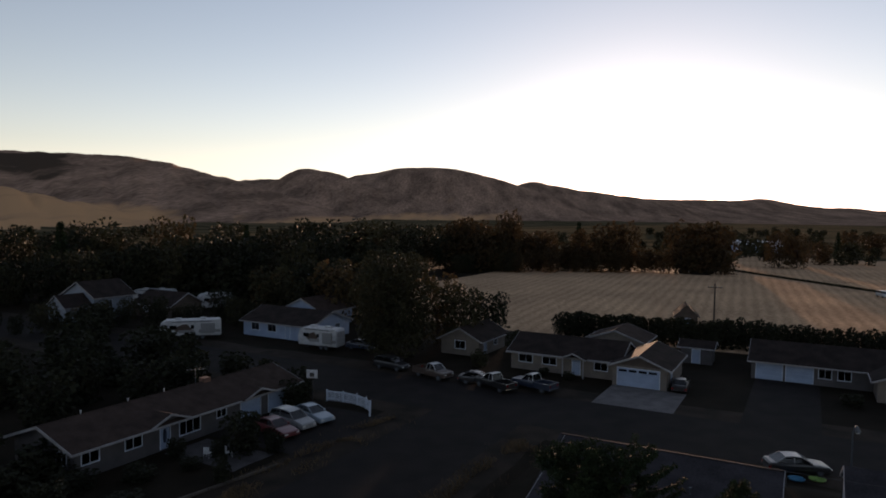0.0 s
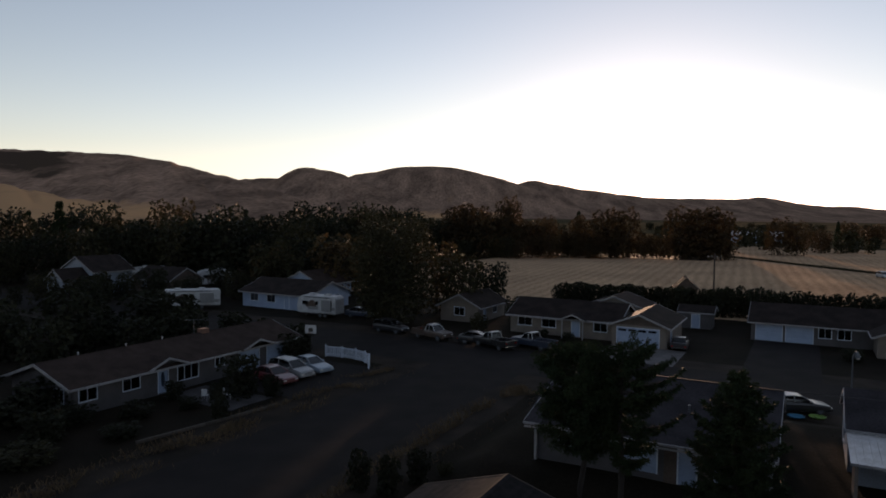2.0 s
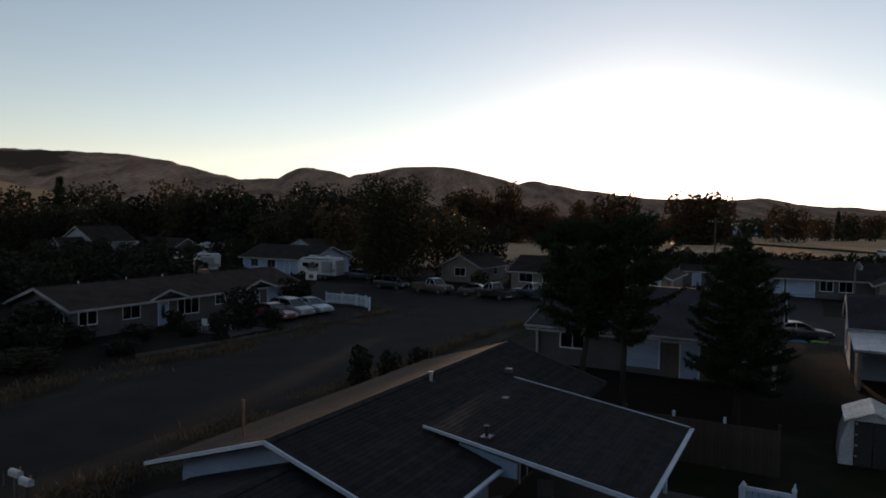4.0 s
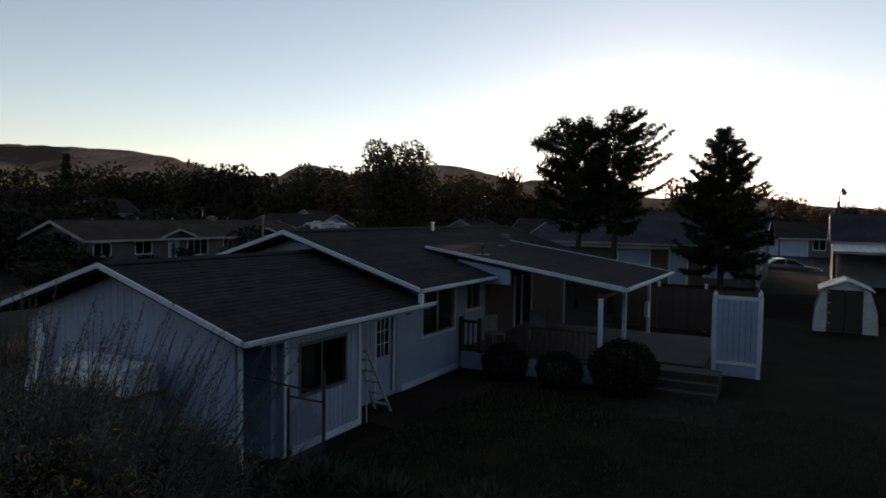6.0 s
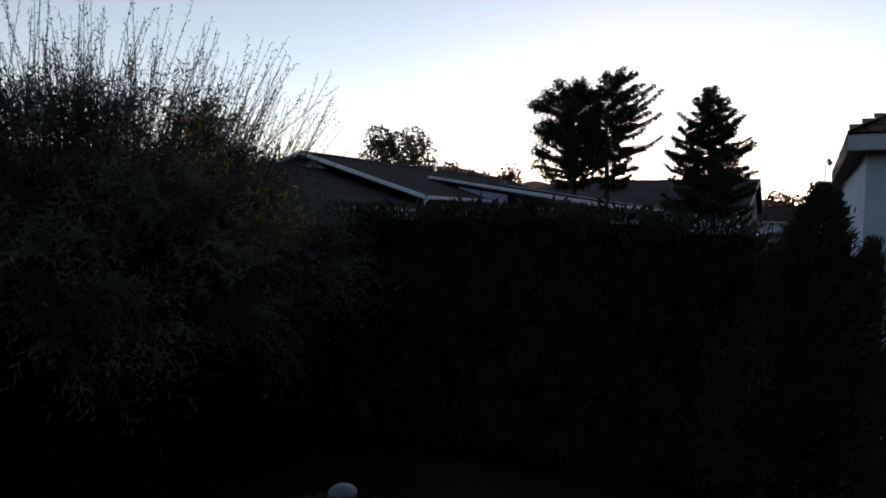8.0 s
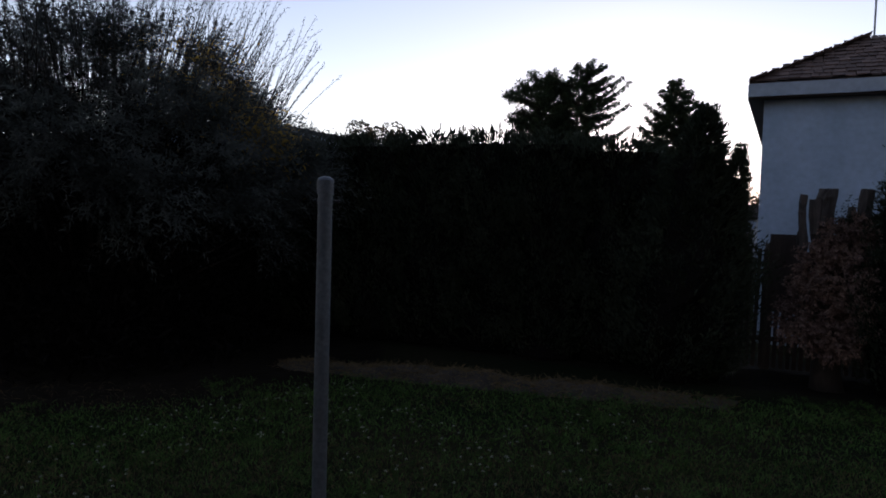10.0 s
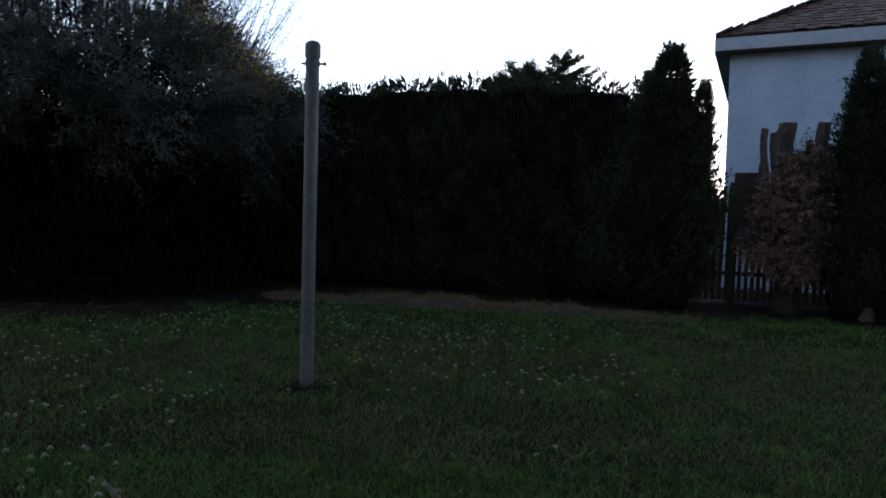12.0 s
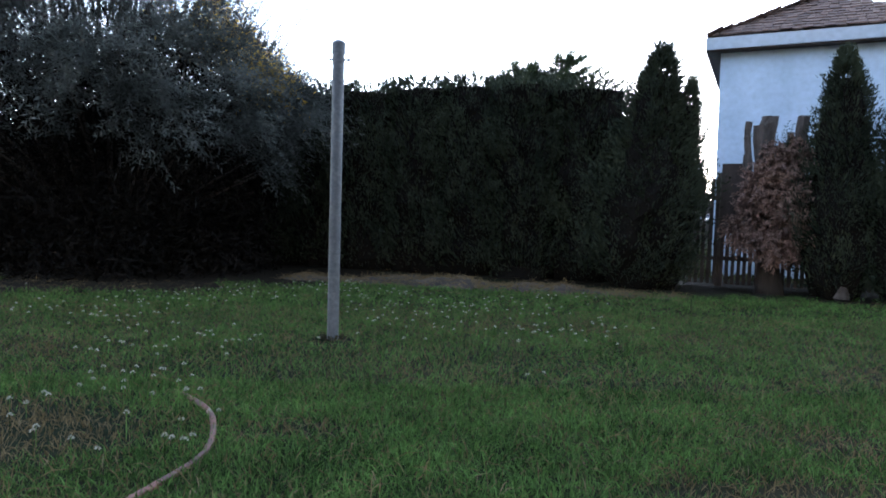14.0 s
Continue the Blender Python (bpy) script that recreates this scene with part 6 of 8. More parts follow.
def hedge_row():
    rng = random.Random(9)
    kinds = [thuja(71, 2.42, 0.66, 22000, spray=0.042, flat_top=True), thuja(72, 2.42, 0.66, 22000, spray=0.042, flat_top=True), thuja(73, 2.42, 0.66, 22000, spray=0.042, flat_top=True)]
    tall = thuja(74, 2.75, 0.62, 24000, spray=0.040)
    n = 15
    for i in range(n):
        gx = -9.18 + 0.72 * i
        p = to_world(gx, 3.10 + 0.07 * gx + rng.uniform(-0.08, 0.08))
        h = (2.13 + 0.028 * i + (0.10 if 8 < i < 13 else 0.04 if i == 13 else -0.08 if i == 14 else 0.0) + rng.uniform(-0.07, 0.07)) / 2.42
        plant("thuja", kinds[i % 3], at_world(p.x, p.y, 0.0, rng.uniform(0, 360), 1.0, h), "dense dark green thuja in a clipped hedge row", "hedge", "thuja hedge")
    p = to_world(1.62, 2.66)
    side = to_world(1, 0) - to_world(0, 0)
    lean = Matrix(((1, 0, 0.14 * side.x, 0), (0, 1, 0.14 * side.y, 0), (0, 0, 1, 0), (0, 0, 0, 1)))
    plant("thuja", tall, Matrix.Translation((p.x, p.y, 0)) @ lean @ Matrix.Translation((-p.x, -p.y, 0)) @ at_world(p.x, p.y, 0, 20, 1.08, 0.93), "pointed unclipped thuja at the end of the hedge", "hedge", "thuja hedge")
    p = to_world(1.84, 2.72)
    lean = Matrix(((1, 0, 0.26 * side.x, 0), (0, 1, 0.26 * side.y, 0), (0, 0, 1, 0), (0, 0, 0, 1)))
    plant("thuja", tall, Matrix.Translation((p.x, p.y, 0)) @ lean @ Matrix.Translation((-p.x, -p.y, 0)) @ at_world(p.x, p.y, 0, 140, 0.55, 0.78), "slender thuja leaning out at the end of the hedge", "hedge", "thuja hedge")
    p = to_world(3.52, 2.95)
    plant("thuja", tall, at_world(p.x, p.y, 0, 80, 0.82, 0.90), "pointed dark thuja beside the dead one", "hedge", "thuja hedge")
    p = to_world(4.12, 2.80)
    plant("thuja", tall, at_world(p.x, p.y, 0, 230, 0.90, 0.80), "pointed dark thuja beside the dead one", "hedge", "thuja hedge")
    # the dead, cut-back one
    p = to_world(2.91, 3.0)
    rng2 = np.random.default_rng(77)
    wood = bmesh.new()
    tube(wood, [(0.02, 0, -0.05), (0.01, 0, 0.12), (0.0, 0.02, 0.45), (-0.03, 0, 1.0), (0, 0.05, 1.3)], [0.16, 0.125, 0.105, 0.09, 0.06], 12)
    roughen(wood, 0.022, 9)
    P, W, limbs = [], [], []
    for x, y, z, r in ((-0.40, -0.12, 0.66, 0.17), (-0.28, -0.15, 0.56, 0.20), (0.0, -0.2, 0.42, 0.15), (0.10, -0.18, 0.88, 0.24), (0.26, -0.15, 0.92, 0.22), (-0.08, -0.22, 0.54, 0.20), (0.22, -0.12, 0.52, 0.18), (0.05, -0.2, 0.70, 0.25), (0.32, -0.1, 0.72, 0.22), (-0.22, -0.1, 0.92, 0.16),
                       (0.02, -0.2, 1.05, 0.24), (0.30, -0.05, 1.08, 0.22), (0.12, -0.1, 1.36, 0.22), (-0.10, -0.12, 1.32, 0.17), (0.34, 0.0, 1.40, 0.16), (-0.06, -0.08, 1.46, 0.15), (-0.20, -0.08, 1.18, 0.19), (-0.26, -0.06, 1.02, 0.16), (0.14, -0.08, 1.50, 0.16), (0.30, -0.02, 1.48, 0.14), (-0.12, 0.2, 0.8, 0.25), (0.2, 0.25, 1.1, 0.25)):
        limbs.append(tube(bmesh.new(), [(0, 0, max(0.1, z - 0.15)), (x * 0.6, y * 0.6, z - 0.06), (x, y, z)], [0.025, 0.016, 0.008], 5))
        m = int(78 * (r / 0.2) ** 2)
        d = unit(ball_dirs(m, rng2) + np.array([0, -0.15, 0.1]))
        q, w = shoots(np.array([x, y, z]) + d * r * 0.15, d, r * rng2.uniform(0.6, 1.15, m), 24, rng2, 0.15, 0.8)
        P.append(q), W.append(w)
    P, W = np.concatenate(P), np.concatenate(W)
    ln = rng2.uniform(0.018, 0.042, len(P))
    wood, crown = mesh_of("trunk", wood, BARK, True), leaves("crown", P, W, ln, ln * 0.5, DEAD_LEAF, rng2, 0.1)
    root = plant("dead_thuja", (wood, crown), at_world(p.x, p.y, 0, 0), "dead brown thuja with sawn-off grey stems", "tree")
    for bm in limbs:
        part("limb", bm, CUT_WOOD, root)
    for x, y, z0, z1, r, lx, ly in ((-0.28, 0.05, 1.1, 1.80, 0.034, 0.03, 0.02), (-0.24, 0.10, 1.2, 1.77, 0.028, -0.02, 0.0), (-0.08, 0.02, 1.0, 1.86, 0.078, 0.02, 0.03), (-0.16, 0.0, 1.1, 1.76, 0.05, 0.0, 0.03), (0.03, 0.10, 1.1, 1.80, 0.045, -0.02, 0.02),
                                    (0.14, 0.04, 1.2, 1.70, 0.030, 0.05, 0.0), (0.24, 0.05, 1.2, 1.72, 0.034, 0.08, 0.02), (0.16, -0.02, 1.2, 1.86, 0.055, 0.13, 0.0), (0.20, 0.12, 1.2, 1.60, 0.032, -0.04, 0.03)):
        pts = [Vector((x * 0.8, y, 0.5)).lerp(Vector((x + lx, y + ly, z1)), k / 16) + Vector((0.012 * math.sin(k * 0.7 + x * 40), 0, 0)) for k in range(17)]
        bm = tube(bmesh.new(), pts, [r * (1.25 - 0.3 * k / 16) * (1 + 0.16 * noise.noise((k * 0.8, x * 9, 2.0))) for k in range(17)], 12)
        roughen(bm, r * 0.42, 12 + 90 * x)
        part("sawn_stem", bm, CUT_WOOD, root, "sawn grey stem")
    # one green shoot left alive between the stems
    q, w = shoots(np.array([0.06, 0.02, 1.42]) + rng2.normal(0, 0.03, (26, 3)), unit(rng2.normal(0, 0.3, (26, 3)) + np.array([0.12, 0, 1.0])), rng2.uniform(0.15, 0.38, 26), 26, rng2, 0.05, 0.8)
    tagged(part("live_shoot", leaves("live_shoot", q, w, 0.032, 0.012, THUJA_LEAF, rng2, 0.1), None, root), "dark green living shoot", kind="stuff")


hedge_row()


def split_stump():
    """A short split trunk, two prongs over a flared foot."""
    p = to_world(3.56, 2.74)
    root = thing("tree_stump", at_world(p.x, p.y, 0, 0), "pale grey split stump at the foot of the thujas", "stump")
    foot = tube(bmesh.new(), [(0, 0, -0.04), (0, 0, 0.02), (0.01, 0, 0.07), (0.01, 0, 0.12), (0.02, 0, 0.18)], [0.085, 0.075, 0.06, 0.052, 0.045], 14)
    roughen(foot, 0.014, 4)
    part("foot", foot, CUT_WOOD, root)
    for x, z, r in ((-0.06, 0.24, 0.03), (0.08, 0.20, 0.036)):
        bm = tube(bmesh.new(), [(0.01, 0, 0.08), (x * 0.6, 0.01, 0.2), (x, 0.02, z), (x * 1.05, 0.02, z + 0.04)], [r * 1.3, r * 1.1, r, r * 0.6], 9)
        roughen(bm, 0.014, 7 + z)
        part("prong", bm, CUT_WOOD, root)


split_stump()


def willow_shrub():
    """Large spreading shrub: leafy lobes hanging over a dark hollow foot, upright whips above."""
    rng = np.random.default_rng(81)
    wood = bmesh.new()
    root = thing("willow_shrub", at_world(-3.4, 2.4), "huge spreading silvery narrow-leaved shrub with painted backlit gold patches", "shrub")

    def reach(z):
        return 2.30 * np.sqrt(np.clip(1 - ((z - 1.55) / 1.78) ** 2, 0.02, 1))

    P, W = [], []
    # lobes of foliage, the lowest hanging over the foot
    lobes = 150
    z = np.where(np.arange(lobes) < 132, np.where(np.arange(lobes) < 112, 1.6 + 1.42 * rng.uniform(0, 1, lobes) ** 0.85, rng.uniform(1.15, 1.6, lobes)), rng.uniform(0.25, 1.0, lobes))
    a = np.arange(lobes) * 2.399 + rng.normal(0, 0.2, lobes)
    r = np.where(z > 1.6, reach(z) - 0.28 + rng.normal(0, 0.10, lobes), np.where(z > 1.05, 1.85 + rng.normal(0, 0.1, lobes), 1.35 + rng.normal(0, 0.15, lobes)))
    c = np.stack([r * np.cos(a), r * np.sin(a), z], axis=1)
    size = rng.uniform(0.34, 0.60, lobes)
    out = unit(np.stack([np.cos(a), np.sin(a), 0.05 + 0.55 * np.clip(z - 1.4, 0, 2)], axis=1))
    for q in c:
        foot = Vector((q[0] * 0.12, q[1] * 0.12, 0.0))
        tube(wood, [foot, foot.lerp(Vector(q), 0.5) + Vector((0, 0, 0.18 * q[2])), Vector(q)], [0.028, 0.016, 0.005], 5)
    n = 46
    k = np.repeat(np.arange(lobes), np.where(z > 1.6, n, np.where(z > 1.05, n // 2, 0)))
    d = unit(out[k] * 0.85 + ball_dirs(len(k), rng) * 0.85 + np.array([0, 0, 0.1]))
    start = c[k] + ball_dirs(len(k), rng) * 0.12
    p, w = shoots(start, d, size[k] * rng.uniform(0.75, 1.3, len(k)), 17, rng, 0.28)
    P.append(p), W.append(w)
    # thinner growth between the lobes
    m = 2400
    z = 1.35 + 1.40 * rng.uniform(0, 1, m)
    a = rng.uniform(0, 6.283, m)
    r = reach(z) * rng.uniform(0.55, 0.86, m)
    d = unit(np.stack([np.cos(a), np.sin(a), rng.uniform(-0.1, 0.9, m)], axis=1) + rng.normal(0, 0.35, (m, 3)))
    p, w = shoots(np.stack([r * np.cos(a), r * np.sin(a), z], axis=1), d, rng.uniform(0.2, 0.4, m), 16, rng, 0.3)
    P.append(p), W.append(w)
    # upright whips along the top and shoulders
    m = 950
    a = rng.uniform(0, 6.283, m)
    r = 1.80 * np.sqrt(rng.uniform(0, 1, m))
    z = 1.55 + 1.68 * np.sqrt(np.clip(1 - (r / 2.36) ** 2, 0.05, 1)) - 0.42
    start = np.stack([r * np.cos(a), r * np.sin(a), z], axis=1)
    d = unit(np.stack([0.26 * r * np.cos(a), 0.26 * r * np.sin(a), np.ones(m)], axis=1) + rng.normal(0, 0.14, (m, 3)))
    ln = 0.50 + 1.15 * rng.uniform(0, 1, m) ** 1.5
    PW, WW = shoots(start, d, ln, 44, rng, 0.12, 0.5)
    for s, e, l in zip(start, d, ln):
        tip = Vector(s + e * l)
        tip.z -= 0.12 * l
        tube(wood, [s, s + e * l * 0.5 - np.array([0, 0, 0.03 * l]), tip], [0.0038, 0.0028, 0.0015], 4)
    P, W = np.concatenate(P), np.concatenate(W)
    ok = (P[:, 2] > 0.03) & (rng.uniform(0, 1, len(P)) < np.clip((P[:, 2] - 0.55) / 0.85, 0.04, 1))
    P, W = P[ok], W[ok]
    P, W = np.concatenate([P, PW]), np.concatenate([W, WW])
    slim = np.arange(len(P)) >= len(P) - len(PW)
    # patches where sunlight passing through the leaves is put into their colour
    gold = np.zeros(len(P))
    for x, y, zz, rr in ((1.30, -0.55, 2.80, 0.42), (1.90, -0.45, 2.30, 0.34), (0.8, -0.5, 3.0, 0.3)):
        gold = np.maximum(gold, np.exp(-(np.linalg.norm(P - np.array([x, y, zz]), axis=1) / rr) ** 2))
    gold = rng.uniform(0, 1, len(P)) < gold * 0.5
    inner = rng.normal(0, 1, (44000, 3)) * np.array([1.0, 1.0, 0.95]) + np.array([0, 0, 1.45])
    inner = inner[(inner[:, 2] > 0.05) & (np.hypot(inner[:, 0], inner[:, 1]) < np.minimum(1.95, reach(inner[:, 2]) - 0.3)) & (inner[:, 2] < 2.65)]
    # more near-black twigs added round the foot, standing in for its shade
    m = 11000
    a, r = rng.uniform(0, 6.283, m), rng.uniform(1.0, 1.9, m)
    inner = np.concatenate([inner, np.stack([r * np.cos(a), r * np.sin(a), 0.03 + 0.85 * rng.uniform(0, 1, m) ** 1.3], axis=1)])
    part("inner_growth", leaves("inner_growth", inner, unit(rng.normal(0, 1, (len(inner), 3))), rng.uniform(0.06, 0.17, len(inner)), 0.022, SHADE_TWIG, rng), None, root, "bare inner twigs with the inner shade in their colour")
    part("framework", mesh_of("framework", wood, BARK, True), None, root)
    for name, pick, material, label in (("foliage", ~gold, WILLOW_LEAF, ""), ("yellow_foliage", gold, YELLOW_LEAF, "narrow leaves coloured gold as if backlit")):
        ln = rng.uniform(0.050, 0.085, pick.sum()) * np.where(slim[pick], 0.55, 1.0)
        part(name, leaves(name, P[pick], W[pick], ln, ln * 0.21, material, rng, 0.1), None, root, label)


willow_shrub()


# ---- the lawn before the hedge ----
def lawn():
    rng = np.random.default_rng(91)
    sheet("lawn", -12, -16, 9, 2.6, 0.004, LAWN, "rough mown lawn with clover and dry patches", "lawn", 1.5)

    bare = ((-0.95, -3.4, 0.45, 0.35), (0.13, -3.5, 0.35, 0.14), (0.72, -3.15, 0.55, 0.16), (1.7, -3.5, 0.5, 0.2), (2.9, -2.6, 0.7, 0.3), (-2.4, -2.9, 0.6, 0.3), (1.2, -3.95, 0.5, 0.15))

    def dry(x, y):
        v = np.array([0.75 * noise.noise((a * 0.6, b * 1.1, 3.0)) + 0.35 * noise.noise((a * 2.3, b * 3.0, 5.0)) for a, b in zip(x, y)]) - 0.08
        v = v - 0.45 * np.clip((y + 1.9) / 0.9, 0, 1)
        for cx, cy, rx, ry in bare:
            v += 0.50 * np.exp(-((x - cx) / rx) ** 2 - ((y - cy) / ry) ** 2)
        return v

    def blades(name, n, x0, x1, y0, y1, size, width, material, label, keep):
        x, y = rng.uniform(x0, x1, n), rng.uniform(y0, y1, n)
        ok = keep(dry(x, y) + rng.normal(0, 0.12, n)) & (0.43 * x + 0.903 * y < 1.45 + 0.2 * x + rng.normal(0, 0.08, n)) & (np.hypot((x + 3.3) / 1.3, y - 1.95) > 2.12 + rng.normal(0, 0.12, n))
        x, y = x[ok], y[ok]
        n = len(x)
        pos = np.stack([x, y, np.full(n, 0.0)], axis=1)
        way = unit(np.stack([rng.normal(0, 0.62, n), rng.normal(0, 0.62, n), np.ones(n)], axis=1))
        ln = size * rng.uniform(0.5, 1.4, n) * np.where(np.hypot(x + 0.12, y + 1.98) < 0.13, 0.25, 1.0)
        me = leaves(name, pos, way, ln, width * rng.uniform(0.7, 1.3, n), material, rng, 0.12)
        tagged(new(name, me), label, "grass", kind="stuff")

    # bare soil under the great shrub, a near-black disc that carries its shade
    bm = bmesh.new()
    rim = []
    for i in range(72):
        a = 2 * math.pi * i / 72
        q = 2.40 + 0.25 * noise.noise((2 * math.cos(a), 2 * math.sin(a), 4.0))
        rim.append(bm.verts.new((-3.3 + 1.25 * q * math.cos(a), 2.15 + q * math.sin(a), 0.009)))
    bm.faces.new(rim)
    tagged(part("bare_soil", bm, YARD), "bare soil disc carrying the shade under the silvery shrub", "soil", kind="structure")

    # dry weeds along the side road
    m = 14000
    gx = np.where(rng.uniform(0, 1, m) < 0.5, rng.normal(-21.8, 0.8, m), rng.normal(-35.6, 0.9, m))
    gy = rng.uniform(8, 56, m)
    ok = np.array([noise.noise((a * 0.5, b * 0.25, 6.0)) for a, b in zip(gx, gy)]) > 0.0
    gx, gy = gx[ok], gy[ok]
    c, d = math.cos(radians(-25.5)), math.sin(radians(-25.5))
    pos = np.stack([gx * c - gy * d, gx * d + gy * c, np.zeros(len(gx))], axis=1)
    way = np.stack([rng.normal(0, 0.5, len(gx)), rng.normal(0, 0.5, len(gx)), np.ones(len(gx))], axis=1)
    tagged(new("dry_weeds", leaves("dry_weeds", pos, way, rng.uniform(0.25, 0.75, len(gx)), 0.05, WEED, rng, 0.2)), "dry tan weeds along the side road", "weeds", kind="stuff")

    blades("grass", 130000, -1.7, 2.7, -4.7, -2.9, 0.036, 0.0022, GRASS, "short fine green lawn grass", lambda v: v < 0.22)
    blades("grass", 150000, -4.0, 5.0, -4.7, -0.6, 0.046, 0.0030, GRASS, "short green lawn grass with clover", lambda v: v < 0.22)
    blades("grass", 90000, -6.5, 6.5, -0.6, 3.0, 0.045, 0.006, GRASS, "short green lawn grass near the hedge", lambda v: v < 0.25)
    blades("dry_grass", 110000, -4.0, 5.0, -4.7, -0.6, 0.040, 0.0036, GRASS_DRY, "dry tan grass in worn patches", lambda v: v > 0.20)
    blades("dry_grass", 40000, -4.0, 5.0, -4.7, -0.6, 0.050, 0.0028, GRASS_DRY, "stray dry blades among the green lawn", lambda v: v < 0.2)
    blades("dry_grass", 6000, -6.5, 6.5, 0.2, 3.2, 0.08, 0.006, GRASS_DRY, "dry tan grass along the hedge foot", lambda v: v > -0.05)

    # weeds round the post's foot
    m = 110
    a, r = rng.uniform(0, 6.283, m), rng.uniform(0.034, 0.060, m)
    pos = np.stack([-0.128 + r * np.cos(a), -1.892 + r * np.sin(a), np.zeros(m)], axis=1)
    way = np.stack([np.cos(a) * 0.5 + rng.normal(0, 0.3, m), np.sin(a) * 0.5 + rng.normal(0, 0.3, m), np.ones(m)], axis=1)
    tagged(new("weeds", leaves("weeds", pos, way, rng.uniform(0.03, 0.075, m), 0.007, LEAF_OLIVE, rng, 0.3)), "dark weeds round the foot of the post", "weeds", kind="stuff")

    # long pale blades lying over the mown grass
    m = 9000
    pos = np.stack([rng.uniform(-4.0, 5.0, m), rng.uniform(-4.8, 0.6, m), rng.uniform(0.01, 0.04, m)], axis=1)
    way = np.stack([rng.normal(0, 1, m), rng.normal(0, 1, m), rng.uniform(0.2, 1.0, m)], axis=1)
    tagged(new("grass", leaves("pale_blades", pos, way, rng.uniform(0.05, 0.13, m), 0.0028, GRASS_DRY, rng, 0.25)), "long pale blades lying over the lawn", "grass", kind="stuff")

    # taller tufts among the mown grass
    m = 4200
    tx, ty = rng.uniform(-4.0, 5.0, m), rng.uniform(-4.8, 1.0, m)
    ok = np.array([noise.noise((p * 0.9, q * 0.9, 12.0)) for p, q in zip(tx, ty)]) > 0.05
    ok &= np.hypot(tx + 0.10, ty + 2.05) > 0.25
    tx, ty = np.repeat(tx[ok], 16), np.repeat(ty[ok], 16)
    m = len(tx)
    pos = np.stack([tx + rng.normal(0, 0.018, m), ty + rng.normal(0, 0.018, m), np.zeros(m)], axis=1)
    way = np.stack([rng.normal(0, 0.6, m), rng.normal(0, 0.6, m), np.ones(m)], axis=1)
    tagged(new("grass", leaves("grass_tufts", pos, way, rng.uniform(0.04, 0.11, m), 0.0028, GRASS, rng, 0.3)), "taller green grass tufts in the lawn", "grass", kind="stuff")

    # the grass of the yard behind the hedge
    sheet("lawn", -7.0, 4.3, 9.0, 40.0, 0.012, LAWN, "dark uneven lawn behind the hedge", "lawn", 2.0, 0.6)
    m = 36000
    gx, gy = rng.uniform(-6.8, 6.5, m), 4.4 + 12 * rng.uniform(0, 1, m) ** 1.2
    pos = np.stack([gx * c - gy * d, gx * d + gy * c, np.full(m, 0.0)], axis=1)
    way = np.stack([rng.normal(0, 0.45, m), rng.normal(0, 0.45, m), np.ones(m)], axis=1)
    tagged(new("grass", leaves("yard_grass", pos, way, rng.uniform(0.06, 0.14, m), 0.016, GRASS_YARD, rng, 0.2)), "dark rough lawn grass behind the hedge", "grass", kind="stuff")

    # clover heads on thin stems
    n = 1500
    x, y = rng.uniform(-3.6, 3.4, n), rng.uniform(-4.0, 0.8, n)
    dens = np.array([noise.noise((a * 0.8 + 4, b * 0.8, 9.0)) for a, b in zip(x, y)]) + np.where((y > -2.2) & (y < 0.2) & (x > -2.0) & (x < 1.8), 0.05, np.where((x < -0.2) & (y > -3.6), -0.05, np.where(x > 1.0, -0.75, -0.30)))
    ok = (dens > -0.05) & (np.hypot((x + 3.3) / 1.3, y - 1.95) > 2.3)
    x, y = x[ok], y[ok]
    h = rng.uniform(0.05, 0.11, len(x))
    P, W, S, ST = [], [], [], bmesh.new()
    for a, b, c in zip(x, y, h):
        d = ball_dirs(26, rng)
        d[:, 2] = np.abs(d[:, 2]) * 1.2 - 0.25
        P.append(np.array([a, b, c]) + d * 0.004)
        W.append(d)
        rod(ST, (a, b, 0), (a, b, c), 0.0012, n=3, caps=False)
    P, W = np.concatenate(P), np.concatenate(W)
    tagged(new("clover_flowers", leaves("clover_flowers", P, W, 0.0068, 0.0036, CLOVER, rng)), "white clover heads scattered over the lawn", "flowers", kind="stuff")
    tagged(part("clover_stems", ST, GRASS), "thin green clover stems", "flowers", kind="stuff")

    # cut dry grass heaped along the hedge foot
    def heap(gx, gy):
        f = (gx + 1.9) / 4.3
        e = max(0.0, math.sin(math.pi * min(1, max(0, (gy - 1.12 - 0.20 * gx) / 0.60)))) * max(0.0, math.sin(math.pi * min(1, max(0, f)))) ** 0.5
        return e * (0.055 + 0.10 * noise.noise((gx * 1.5, gy, 2.0)) + 0.05 * noise.noise((gx * 5, gy * 5, 1)) + 0.07 * math.exp(-((gx + 1.55) / 0.3) ** 2) + 0.06 * math.exp(-((gx - 0.75) / 0.35) ** 2)) - 0.006

    bm = bmesh.new()
    nx, ny = 110, 12
    vs = {}
    for i in range(nx + 1):
        for j in range(ny + 1):
            gx = -1.9 + 4.3 * i / nx
            gy = 1.12 + 0.20 * gx + 0.60 * j / ny
            vs[i, j] = bm.verts.new(to_world(gx, gy, heap(gx, gy)))
    for i in range(nx):
        for j in range(ny):
            bm.faces.new((vs[i, j], vs[i + 1, j], vs[i + 1, j + 1], vs[i, j + 1]))
    tagged(part("cut_grass_heap", bm, mat("cut_dry_grass", (0.060, 0.046, 0.032), (0.022, 0.018, 0.013), 5.0, 0.95, 0.9, world_space=True, fine=14), smooth=True), "low heap of dry cut grass along the hedge foot", "grass", kind="stuff")
    m = 9000
